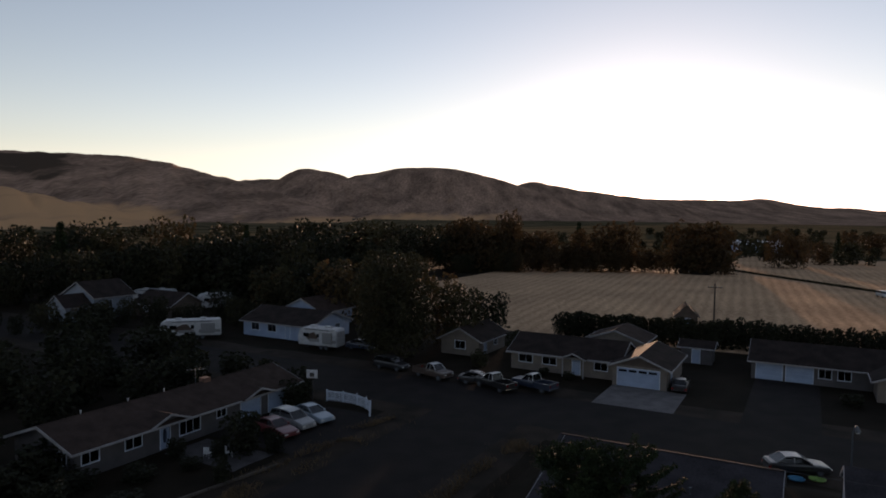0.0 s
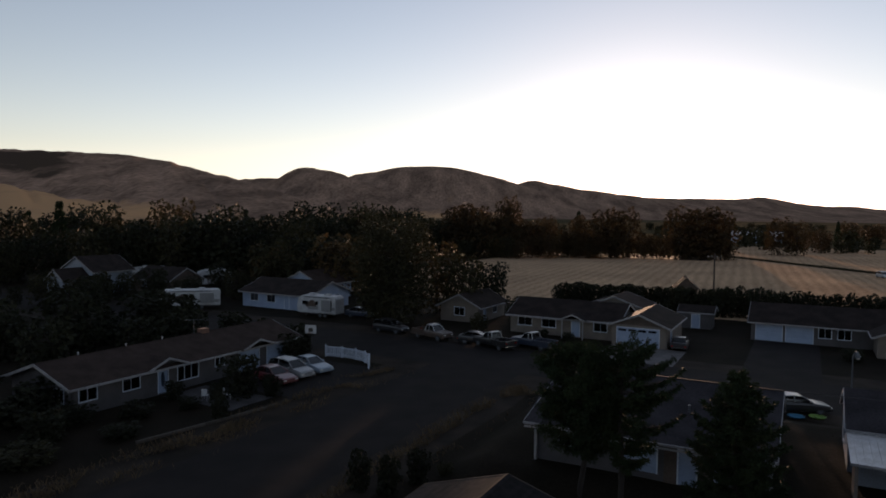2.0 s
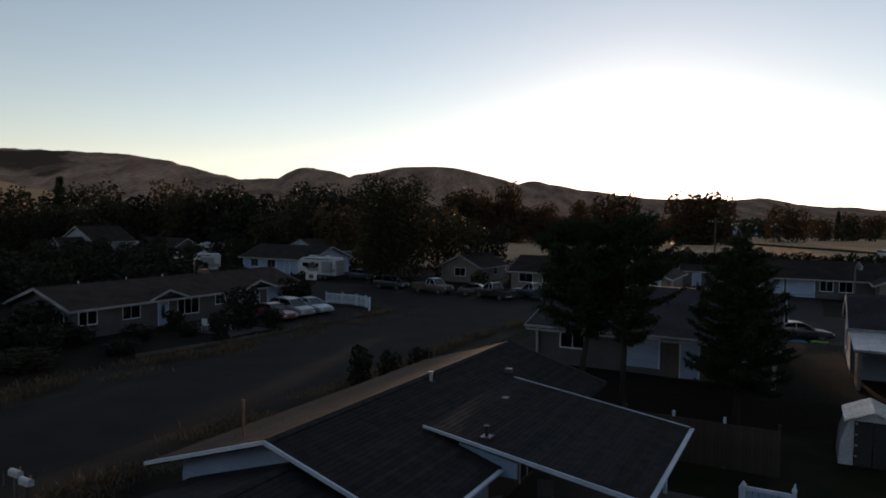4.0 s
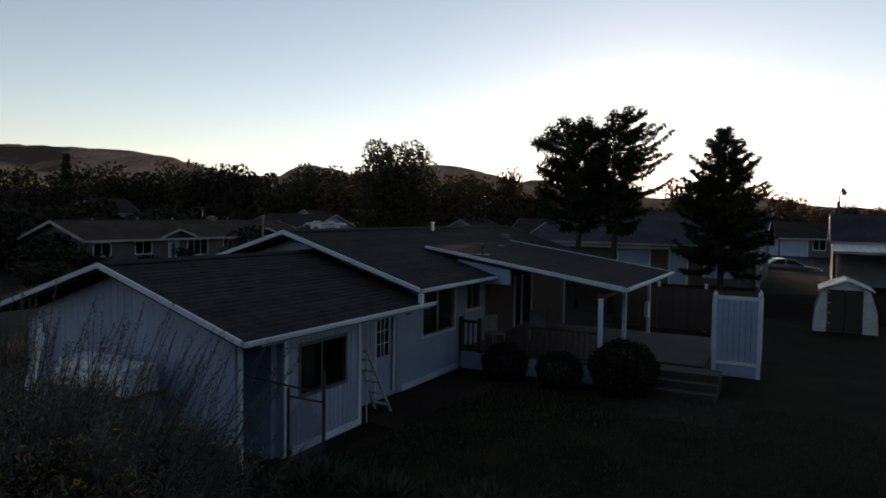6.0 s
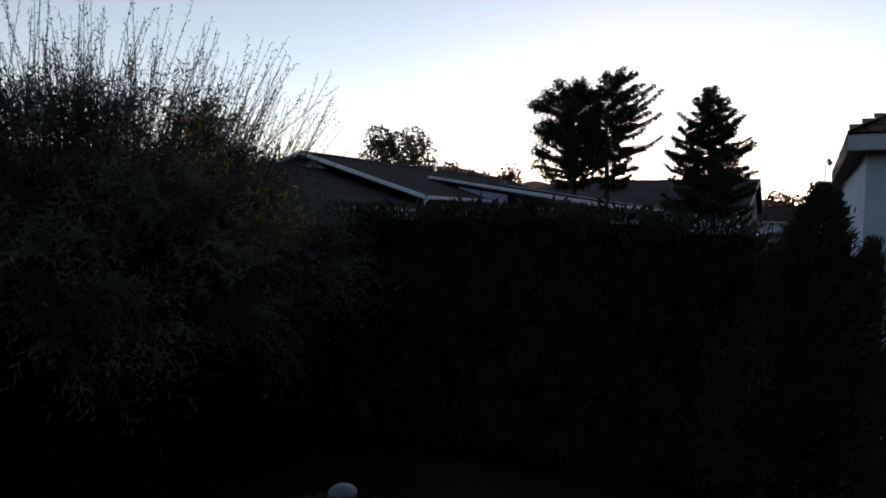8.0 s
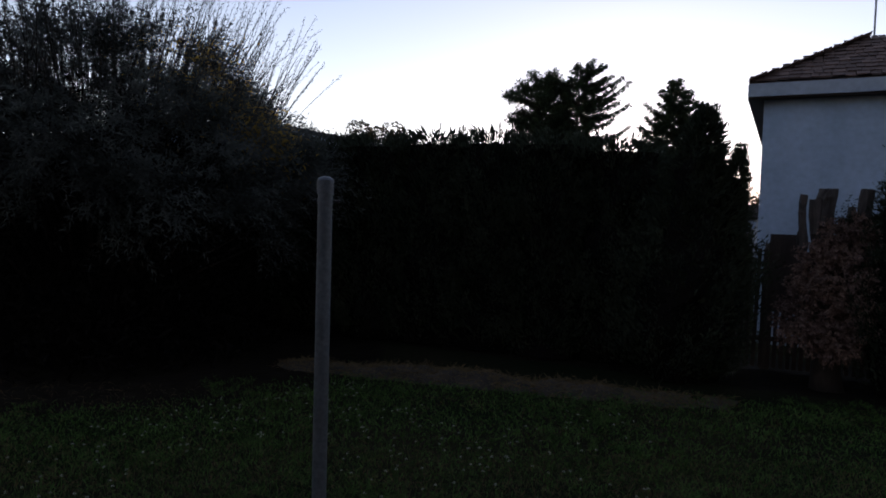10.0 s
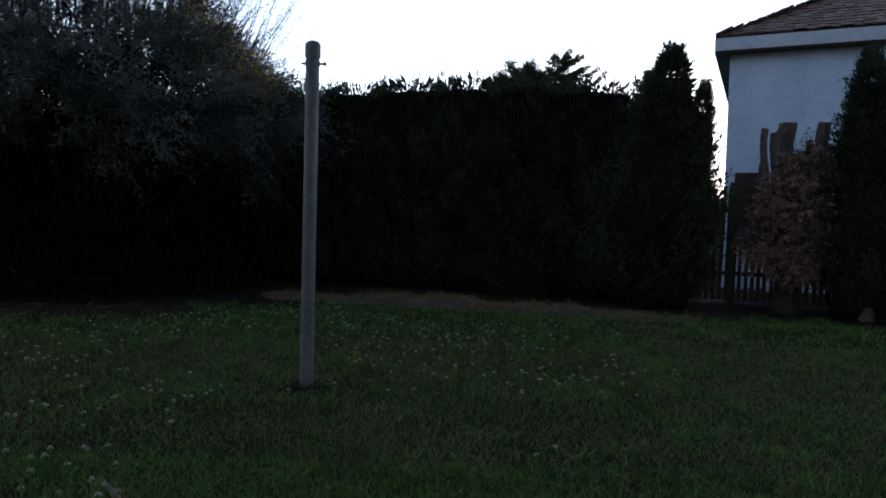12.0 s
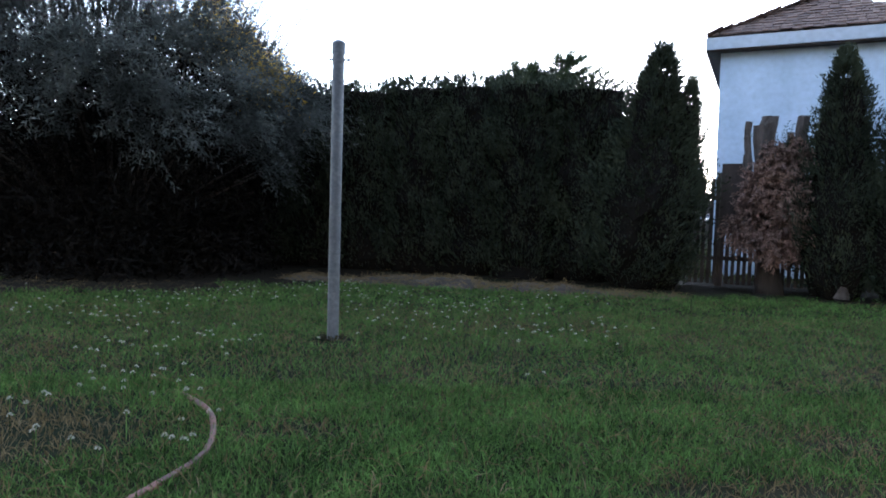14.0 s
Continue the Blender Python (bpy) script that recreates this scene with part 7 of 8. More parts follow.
    gx = rng.uniform(-1.9, 2.4, m)
    gy = 1.12 + 0.20 * gx + 0.60 * rng.uniform(0, 1, m)
    zz = np.array([heap(p, q) for p, q in zip(gx, gy)])
    ok = zz > 0.004
    gx, gy, zz = gx[ok], gy[ok], zz[ok]
    c, d = math.cos(radians(-25.5)), math.sin(radians(-25.5))
    pos = np.stack([gx * c - gy * d, gx * d + gy * c, zz - 0.005], axis=1)
    way = rng.normal(0, 1, (len(gx), 3)) * np.array([1, 1, 0.35]) + np.array([0, 0, 0.12])
    tagged(new("straw", leaves("straw", pos, way, rng.uniform(0.05, 0.14, len(gx)), 0.006, GRASS_DRY, rng, 0.2)), "loose dry straw over the grass heap", "grass", kind="stuff")


lawn()


# ---- things on the lawn ----
def steel_post():
    root = thing("metal_post", at_world(-0.128, -1.892), "grey round steel post with cap and bolted band", "post")
    bm = rod(bmesh.new(), (0, 0, -0.15), (0, 0, 1.607), 0.0325, n=24)
    part("pipe", bm, METAL_GREY, root, smooth=False)
    cb = rod(bmesh.new(), (0, 0, 1.582), (0, 0, 1.642), 0.037, 0.037, n=24)
    bmesh.ops.create_uvsphere(cb, u_segments=24, v_segments=10, radius=0.037, matrix=Matrix.Translation((0, 0, 1.639)) @ Matrix.Diagonal((1, 1, 0.6, 1)))
    part("cap", cb, METAL_GREY, root, "rounded grey cap")
    part("band", rod(bmesh.new(), (0, 0, 1.542), (0, 0, 1.563), 0.0355, n=24), METAL_GREY, root)
    bb = rod(bmesh.new(), (-0.052, 0, 1.553), (0.066, 0, 1.553), 0.005, n=8)
    rod(bb, (0.052, 0, 1.553), (0.062, 0, 1.553), 0.010, n=6)
    part("bolt", bb, DARK_METAL, root)


steel_post()


def garden_hose():
    bm = bmesh.new()
    ctl = [(-0.98, -2.58, -0.006), (-0.72, -2.86, -0.006), (-0.50, -3.12, 0.012), (-0.391, -3.27, 0.030), (-0.306, -3.40, 0.026), (-0.257, -3.51, 0.026), (-0.212, -3.66, 0.024), (-0.195, -3.78, 0.022), (-0.214, -3.90, 0.02), (-0.255, -4.10, 0.02), (-0.31, -4.35, 0.02), (-0.42, -4.7, 0.02), (-0.65, -5.2, 0.02)]
    pts = []
    for i in range(len(ctl) - 1):
        p0, p1, p2, p3 = [Vector(ctl[max(0, min(len(ctl) - 1, i + k))]) for k in (-1, 0, 1, 2)]
        for s in range(6):
            t = s / 6
            pts.append(0.5 * ((2 * p1) + (p2 - p0) * t + (2 * p0 - 5 * p1 + 4 * p2 - p3) * t * t + (3 * p1 - p0 - 3 * p2 + p3) * t ** 3))
    tube(bm, [q - Vector((0, 0, 0.009 - 0.007 * noise.noise((q.x * 6, q.y * 6, 1.0)))) for q in pts], 0.0100, 12)
    tagged(part("garden_hose", bm, HOSE_MAT, smooth=True), "faded red rubber garden hose lying in the grass", "hose")


garden_hose()


# ---- the stucco building beyond the hedge ----
def stucco_building():
    root = thing("house", on_grid(2.2, 5.25), "pale stucco building with brown wooden shake roof", "house")
    w, l, h = 2.5, 6.5, 3.1
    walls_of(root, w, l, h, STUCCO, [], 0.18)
    over, ze, k = 0.15, 3.26, 0.57
    A, B, C, D = (-over, -over, ze), (w + over, -over, ze), (w + over, l + over, ze), (-over, l + over, ze)
    r = (w / 2 + over)
    R0, R1 = (w / 2, r - over, ze + k * r), (w / 2, l + over - r, ze + k * r)
    for q in ([A, B, R0], [C, D, R1], [D, A, R0, R1], [B, C, R1, R0]):
        part("roof", slab(bmesh.new(), q, 0.05), BROWN_SIDING, root)
    fb = boxed(-over - 0.03, -over - 0.03, ze - 0.17, w + over + 0.03, -over - 0.002, ze - 0.012)
    part("fascia", fb, FASCIA, root, "pale blue-white fascia board")
    part("fascia", boxed(-over - 0.03, -over, ze - 0.20, -over - 0.002, l + over, ze - 0.012), BROWN_SIDING, root)
    part("soffit", boxed(-over, -over, ze - 0.19, w + over, 0.0, ze - 0.17), BROWN_SIDING, root)
    part("soffit", boxed(-over, 0.0, ze - 0.19, 0.0, l + over, ze - 0.17), BROWN_SIDING, root)
    part("mast", rod(bmesh.new(), (R0[0], R0[1] + 0.1, R0[2] - 0.1), (R0[0], R0[1] + 0.1, R0[2] + 1.8), 0.013, n=8), METAL_WHITE, root)
    return root, over, ze, k, w, l


def shakes(root, over, ze, k, w, l):
    """Split wooden shakes in rough courses; the courses nearest the yard are laid singly."""
    rng = random.Random(17)
    bank = []
    for i in range(6):
        bm = bmesh.new()
        ww, ll = 0.075 + 0.014 * i, 0.22
        t0, t1 = 0.016 + rng.uniform(0, 0.007), 0.005
        vs = [bm.verts.new(c) for c in ((0, 0, 0), (ww, rng.uniform(-0.012, 0.012), 0), (ww, ll, 0), (0, ll, 0), (0, 0, t0), (ww, rng.uniform(-0.01, 0.01), t0 + rng.uniform(-0.006, 0.006)), (ww, ll, t1), (0, ll, t1))]
        for f in ((0, 3, 2, 1), (4, 5, 6, 7), (0, 1, 5, 4), (1, 2, 6, 5), (2, 3, 7, 6), (3, 0, 4, 7)):
            bm.faces.new([vs[j] for j in f])
        bank.append((ww, mesh_of("shake", bm, SHAKE)))
    slope = math.atan(k)
    count = 0
    rest = []
    for face in ("front", "left"):
        length = (w if face == "front" else l) + 2 * over
        for row in range(int((w / 2 + over) / math.cos(slope) / 0.135)):
            run = row * 0.135
            a = run * math.cos(slope)
            x = a - 0.02
            while x < length - a and (face == "left" or x < 6.2):
                ww, me = rng.choice(bank)
                z = ze + 0.014 + run * math.sin(slope) + rng.uniform(0, 0.008)
                base = Matrix.Translation((-over + x, -over + a - 0.02, z)) if face == "front" else Matrix.Translation((-over + a - 0.02, l + over - x, z)) @ Matrix.Rotation(radians(-90), 4, "Z")
                m = base @ Matrix.Rotation(slope - 0.03, 4, "X") @ Matrix.Rotation(rng.uniform(-0.03, 0.03), 4, "Z")
                if face == "front" and count < 300 and x < 5.2:
                    part("shake", me, None, root, m=m)
                    count += 1
                else:
                    rest.append((me, m))
                x += ww + rng.uniform(0.004, 0.014)
    V, F = [], []
    for me, m in rest:
        o = len(V)
        V += [tuple(m @ v.co) for v in me.vertices]
        F += [[o + i for i in p.vertices] for p in me.polygons]
    tagged(part("shake_cover", soup("shake_cover", V, F, SHAKE), None, root), kind="stuff")


SHAKE_ARGS = stucco_building()


def picket_fence():
    """Old wooden fence behind the thujas, narrow upright slats with gaps."""
    root = thing("fence", on_grid(0, 3.62), "old dark picket fence with narrow gaps behind the hedge", "fence")
    rng = random.Random(3)
    slat = [mesh_of("slat", boxed(-0.020, -0.008, 0.03, 0.020, 0.008, 1.24 + 0.012 * i), DARK_WOOD) for i in range(4)]
    gx = -5.6
    while gx < 6.0:
        part("slat", rng.choice(slat), None, root, m=Matrix.Translation((gx, 0, 0)) @ Matrix.Rotation(rng.uniform(-0.02, 0.02), 4, "Y"))
        gx += 0.064 + rng.uniform(-0.005, 0.007)
    for z in (0.3, 1.0):
        part("rail", boxed(-5.7, 0.010, z, 6.1, 0.045, z + 0.05), DARK_WOOD, root)
    for x in (-5.0, -2.6, -0.2, 2.38, 4.8):
        part("fence_post", boxed(x - 0.045, 0.046, 0, x + 0.045, 0.13, 1.32), GREY_WOOD, root)
    part("panel", boxed(2.38, -0.035, 0.62, 2.67, -0.012, 1.42), DARK_WOOD, root, "dark solid board panel")


picket_fence()


# ---- vehicles ----
def wheel(parent, x, y, r, wdt=0.2):
    bm = rod(bmesh.new(), (x - wdt / 2, y, r), (x + wdt / 2, y, r), r, n=20)
    bmesh.ops.bevel(bm, geom=[e for e in bm.edges if len({round(v.co.x, 3) for v in e.verts}) == 1], offset=0.03, segments=2, affect="EDGES")
    t = part("tyre", bm, RUBBER, parent)
    part("rim", rod(bmesh.new(), (x - wdt / 2 - 0.006, y, r), (x + wdt / 2 + 0.006, y, r), r * 0.62, n=14), METAL_GREY, t)


def loft(sections):
    """A skin through rings of equal length; each ring is a list of points."""
    bm = bmesh.new()
    rings = [[bm.verts.new(p) for p in s] for s in sections]
    n = len(rings[0])
    for a, b in zip(rings, rings[1:]):
        for i in range(n):
            bm.faces.new((a[i], a[(i + 1) % n], b[(i + 1) % n], b[i]))
    bm.faces.new(rings[0][::-1])
    bm.faces.new(rings[-1])
    bmesh.ops.recalc_face_normals(bm, faces=bm.faces[:])
    return bm


def ring(y, half, z0, z1, tuck=0.85):
    r = 0.07
    return [(-half * 0.93, y, z0), (half * 0.93, y, z0), (half, y, z0 + (z1 - z0) * 0.35), (half * 0.985, y, z0 + (z1 - z0) * 0.75), (half * tuck, y, z1 - r * 0.3), (half * tuck * 0.75, y, z1),
            (-half * tuck * 0.75, y, z1), (-half * tuck, y, z1 - r * 0.3), (-half * 0.985, y, z0 + (z1 - z0) * 0.75), (-half, y, z0 + (z1 - z0) * 0.35)]


def car(m, style, paint, label, roof_paint=None):
    """A car along y, its front towards -y. style: sedan, wagon, pickup."""
    root = thing("car" if style != "pickup" else "pickup_truck", m, label, "car" if style != "pickup" else "truck")
    P = PAINT[paint]
    if style == "sedan":
        L, W, belt, top = 4.7, 1.8, 0.92, 1.44
        body = [(-2.33, 0.70, 0.32, 0.62), (-2.2, 0.84, 0.26, 0.72), (-1.5, 0.9, 0.24, 0.84), (-0.75, 0.9, 0.24, 0.92), (0.6, 0.9, 0.24, 0.94), (1.6, 0.9, 0.25, 0.98), (2.2, 0.84, 0.30, 0.98), (2.35, 0.72, 0.36, 0.85)]
        cab = [(-0.95, 0.80, 0.93), (-0.15, 0.70, 1.38), (0.45, 0.68, 1.44), (1.1, 0.68, 1.40), (1.85, 0.76, 0.98)]
        axles, r = (-1.42, 1.38), 0.33
    elif style == "wagon":
        L, W, belt, top = 4.7, 1.85, 1.0, 1.66
        body = [(-2.3, 0.72, 0.34, 0.70), (-2.15, 0.86, 0.28, 0.84), (-1.4, 0.92, 0.26, 0.98), (-0.8, 0.92, 0.26, 1.02), (0.6, 0.92, 0.26, 1.04), (1.7, 0.92, 0.28, 1.06), (2.2, 0.90, 0.34, 1.05), (2.35, 0.82, 0.40, 0.95)]
        cab = [(-1.1, 0.82, 1.02), (-0.35, 0.74, 1.56), (0.4, 0.74, 1.66), (1.5, 0.73, 1.64), (2.1, 0.74, 1.50), (2.28, 0.82, 1.05)]
        axles, r = (-1.4, 1.4), 0.35
    else:
        L, W, belt, top = 5.4, 1.95, 1.12, 1.82
        body = [(-2.68, 0.80, 0.48, 0.98), (-2.55, 0.92, 0.42, 1.06), (-1.7, 0.96, 0.40, 1.12), (-1.1, 0.97, 0.40, 1.15), (0.35, 0.97, 0.40, 1.15), (0.42, 0.97, 0.40, 1.12)]
        cab = [(-1.25, 0.86, 1.13), (-0.65, 0.76, 1.74), (-0.2, 0.76, 1.82), (0.2, 0.76, 1.80), (0.40, 0.82, 1.13)]
        axles, r = (-1.75, 1.65), 0.39
    part("body", loft([ring(y, hw, a, b, 0.93) for y, hw, a, b in body]), P, root, smooth=False)
    cb = loft([[(-hw, y, belt - 0.04), (hw, y, belt - 0.04), (hw * (1 if z < belt + 0.1 else 0.97), y, max(z - 0.05, belt)), (hw * 0.88, y, z), (-hw * 0.88, y, z), (-hw * (1 if z < belt + 0.1 else 0.97), y, max(z - 0.05, belt))] for y, hw, z in cab])
    part("glasshouse", cb, CAR_GLASS, root, "tinted glass")
    rp = PAINT[roof_paint] if roof_paint else P
    inner = [c for c in cab if c[2] > belt + 0.25]
    rb = loft([[(-hw * 0.90, y, z - 0.03), (hw * 0.90, y, z - 0.03), (hw * 0.86, y, z + 0.02), (-hw * 0.86, y, z + 0.02)] for y, hw, z in inner])
    part("roof", rb, rp, root)
    for sx in (-1, 1):
        for (ya, ha, za), (yb, hb, zb) in ((cab[0], cab[1]), (cab[-1], cab[-2])):
            part("pillar", tube(bmesh.new(), [(sx * ha * 1.0, ya, za), (sx * hb * 0.90, yb, zb)], [0.04, 0.04], 6), rp, root)
        ym = (cab[1][0] + cab[-2][0]) / 2
        part("pillar", tube(bmesh.new(), [(sx * (cab[1][1] + 0.07), ym, belt), (sx * cab[1][1] * 0.93, ym, top - 0.05)], [0.035, 0.035], 6), rp, root)
    if style == "pickup":
        bb = bmesh.new()
        box(bb, -0.97, 0.48, 0.45, 0.97, 2.66, 0.62)
        box(bb, -0.97, 0.48, 0.62, -0.88, 2.66, 1.12, 0.02)
        box(bb, 0.88, 0.48, 0.62, 0.97, 2.66, 1.12, 0.02)
        box(bb, -0.88, 0.48, 0.62, 0.88, 0.56, 1.12)
        part("bed", bb, P, root)
        part("tailgate", boxed(-0.88, 2.58, 0.62, 0.88, 2.66, 1.12, 0.015), P, root)
    for y in axles:
        for s in (-1, 1):
            wheel(root, s * (W / 2 - 0.12), y, r)
    fy, by = body[0][0], (body[-1][0] if style != "pickup" else 2.66)
    zf = (body[0][2] + body[0][3]) / 2 + 0.06
    for s in (-1, 1):
        part("headlight", boxed(s * 0.62 - 0.16, fy - 0.02, zf - 0.07, s * 0.62 + 0.16, fy + 0.12, zf + 0.08, 0.02), LAMP_GLASS, root)
        part("tail_light", boxed(s * 0.70 - 0.12, by - 0.10, zf, s * 0.70 + 0.12, by + 0.015, zf + 0.16, 0.02), TAIL_RED, root)
        part("mirror", boxed(s * (W / 2 + 0.07) - 0.08, cab[0][0] + 0.25, belt, s * (W / 2 + 0.07) + 0.08, cab[0][0] + 0.36, belt + 0.13, 0.02), P, root)
    part("bumper", boxed(-W / 2 + 0.08, fy - 0.06, 0.34, W / 2 - 0.08, fy + 0.1, 0.50, 0.03), CHROME if style == "pickup" else P, root)
    part("bumper", boxed(-W / 2 + 0.08, by - 0.1, 0.36, W / 2 - 0.08, by + 0.06, 0.52, 0.03), CHROME if style == "pickup" else P, root)
    return root


car(on_grid(-40.3, 72.4, 0, 75), "pickup", "brown", "old pickup with white cab and brown bed", "white")
car(on_grid(-31.6, 71.4, 0, 248), "pickup", "black", "dark pickup with white cab roof parked by the street", "white")
car(on_grid(-27.6, 73.4, 0, 255), "pickup", "dark_blue", "dark blue pickup parked by the street", "white")
car(on_grid(-34.2, 72.5, 0, 100), "sedan", "black", "black sedan parked beside the pickups")
car(on_grid(-42.1, 46.6, 0, 80), "sedan", "maroon", "dark red sedan on the side house's drive")
car(on_grid(-42.2, 49.0, 0, 82), "wagon", "silver", "silver minivan on the side house's drive")
car(on_grid(-42.0, 51.6, 0, 78), "sedan", "pale_blue", "pale blue sedan on the side house's drive")
# silver roof paint stands in for the sky's reflection on a black roof
car(on_grid(-0.75, 60.1, 0, 114), "sedan", "black", "black sedan behind the houses, sky sheen painted silver on its roof", "silver")
car(on_grid(-13.0, 82.0, 0, 185), "sedan", "black", "dark sedan beside the pale garage")
car(on_grid(-57.5, 82.0, 0, 100), "sedan", "dark_blue", "dark car under the large tree")
car(on_grid(-47.0, 73.6, 0, 85), "wagon", "black", "dark van at the kerb under the large tree")
for gx, gy, t, p in ((16.5, 205, 20, "white"), (-86, 120, 60, "silver"), (-92, 122, 60, "black")):
    car(on_grid(gx, gy, 0, t), "wagon", p, "small parked car far off beyond the field")
sheet("patio", -46.4, 38.2, -38.6, 42.6, 0.036, PATIO, "pale concrete patio before the side house", "patio", 1.0, 0.25)
for i in range(9):
    gx, gy = -38.5 + 0.21 * i, 29.6 + 1.27 * i
    tagged(part("edging_timber", boxed(-0.08, 0.02, 0, 0.08, 1.24, 0.20, 0.01), GREY_WOOD, m=on_grid(gx, gy, 0, -9.4)), "weathered timber edging along the verge", "edging", "verge edging")
sheet("driveway", -46.8, 43.2, -36.0, 55.8, 0.034, ASPHALT, "dark driveway of the side house", "driveway", 4)


def trailer(m, L, H, label, cap=True, stripe="silver"):
    """Travel trailer: rounded white body with windows, stripes and an awning, on four wheels."""
    root = thing("travel_trailer", m, label, "trailer", "parked trailers")
    W = 2.4
    nose = [(-L / 2, H * 0.55), (-L / 2 + 0.25, H * 0.86), (-L / 2 + 0.9, H)]
    side = [(-L / 2 + 1.6, 0.6), (-L / 2 + 1.5, 1.35), (-L / 2, 1.45)] if cap else [(-L / 2 + 0.1, 0.6), (-L / 2, 1.2)]
    outline = side + nose + [(L / 2 - 0.3, H), (L / 2, H - 0.35), (L / 2, 0.6)]
    bm = prism(bmesh.new(), outline, -W / 2, W / 2, axis="x")
    bmesh.ops.bevel(bm, geom=[e for e in bm.edges if abs(e.verts[0].co.x - e.verts[1].co.x) < 1e-4], offset=0.07, segments=2, affect="EDGES")
    part("body", bm, METAL_WHITE, root)
    for s in (-1, 1):
        x = s * (W / 2 + 0.012)
        for y, w, z in ((-L * 0.28, 1.0, H * 0.66), (L * 0.05, 0.8, H * 0.66), (L * 0.32, 1.1, H * 0.66)):
            part("window", boxed(min(x, x - s * 0.01), y - w / 2, z - 0.28, max(x, x + s * 0.012), y + w / 2, z + 0.28), CAR_GLASS, root)
        part("stripe", boxed(min(x - 0.004, x + 0.004), -L * 0.2, H * 0.36, max(x - 0.004, x + 0.006), L / 2 - 0.1, H * 0.50), PAINT[stripe], root)
        part("swoosh", prism(bmesh.new(), [(-L * 0.30, H * 0.58), (-L * 0.12, H * 0.80), (-L * 0.05, H * 0.80), (L * 0.02, H * 0.52), (L * 0.40, H * 0.50), (L * 0.40, H * 0.40), (-L * 0.18, H * 0.36)], x - 0.003, x + 0.003, axis="x"), PAINT["brown"], root, "dark brown swoosh panel")
        part("slide_out", boxed(min(x, x + s * 0.35), L * 0.17, 1.0, max(x, x + s * 0.35), L * 0.40, H * 0.84, 0.03), PAINT["silver"], root)
        part("door", boxed(min(x - 0.004, x + 0.006), L * 0.06, 0.75, max(x - 0.004, x + 0.014), L * 0.06 + 0.65, H * 0.88), METAL_WHITE, root)
        for y in (L * 0.10, L * 0.10 + 0.85):
            wheel(root, s * (W / 2 - 0.14), y, 0.36)
    part("chassis", boxed(-0.9, -L / 2 + (1.6 if cap else 0.2), 0.42, 0.9, L / 2 - 0.2, 0.6), DARK_METAL, root)
    for y in (-L * 0.2, L * 0.2):
        part("roof_unit", boxed(-0.4, y - 0.45, H, 0.4, y + 0.45, H + 0.26, 0.06), METAL_WHITE, root)
    part("awning_roll", rod(bmesh.new(), (W / 2 + 0.08, -L * 0.3, H - 0.2), (W / 2 + 0.08, L * 0.35, H - 0.2), 0.06), METAL_GREY, root)
    part("jack", boxed(-0.1, -L / 2 + 0.7, 0.0, 0.1, -L / 2 + 0.9, 1.5 if cap else 0.62), DARK_METAL, root)
    return root


trailer(on_grid(-85.0, 75.0, 0, 315), 9.0, 3.0, "long white fifth-wheel trailer with grey stripes")
trailer(on_grid(-63.0, 79.5, 0, 275), 6.6, 3.1, "white camper trailer beside the bungalow", False, "silver")
trailer(on_grid(-121.0, 97.2, 0, 300), 8.5, 3.4, "white travel trailer far among the trees", False)
trailer(on_grid(-106.0, 99.5, 0, 330), 6.5, 3.3, "white travel trailer seen from its end", False)


# ---- smaller things along the street ----
def corner_fence():
    """White vinyl fence bending round the corner lot."""
    root = thing("fence", on_grid(0, 0), "white vinyl picket fence curving round the corner lot", "fence")
    pts = [(-44.9, 57.6), (-43.0, 57.9), (-41.2, 57.8), (-39.6, 57.2), (-38.5, 56.3), (-37.8, 55.2)]
    for (xa, ya), (xb, yb) in zip(pts, pts[1:]):
        d = math.hypot(xb - xa, yb - ya)
        m = Matrix.Translation((xa, ya, 0)) @ Matrix.Rotation(math.atan2(yb - ya, xb - xa), 4, "Z")
        for z in (0.25, 0.98):
            part("rail", boxed(0, -0.02, z, d, 0.02, z + 0.1), WHITE_TRIM, root, m=m)
        n = round(d / 0.16)
        for i in range(n):
            x = (i + 0.5) * d / n
            part("picket", boxed(x - 0.045, -0.035, 0.08, x + 0.045, -0.022, 1.12), WHITE_TRIM, root, m=m)
    for x, y in pts:
        part("post", boxed(x - 0.06, y - 0.06, 0, x + 0.06, y + 0.06, 1.25, 0.01), WHITE_TRIM, root)


corner_fence()


def street_lamp(m, h, label):
    root = thing("street_lamp", m, label, "lamp")
    part("pole", rod(bmesh.new(), (0, 0, 0), (0, 0, h), 0.06, 0.04, n=10), METAL_GREY, root)
    part("arm", tube(bmesh.new(), [(0, 0, h - 0.05), (0.04, 0, h + 0.22), (0.16, 0, h + 0.34)], [0.03, 0.028, 0.025], 8), METAL_GREY, root)
    hb = rod(bmesh.new(), (0.16, 0, h + 0.40), (0.28, 0, h + 0.02), 0.08, 0.19, n=12)
    part("lamp_head", hb, METAL_GREY, root)
    part("lamp_glass", rod(bmesh.new(), (0.27, 0, h + 0.03), (0.29, 0, h - 0.09), 0.13, 0.09, n=12), LAMP_GLASS, root)


street_lamp(on_grid(2.4, 51.0), 6.3, "grey yard lamp on a slim pole behind houses")


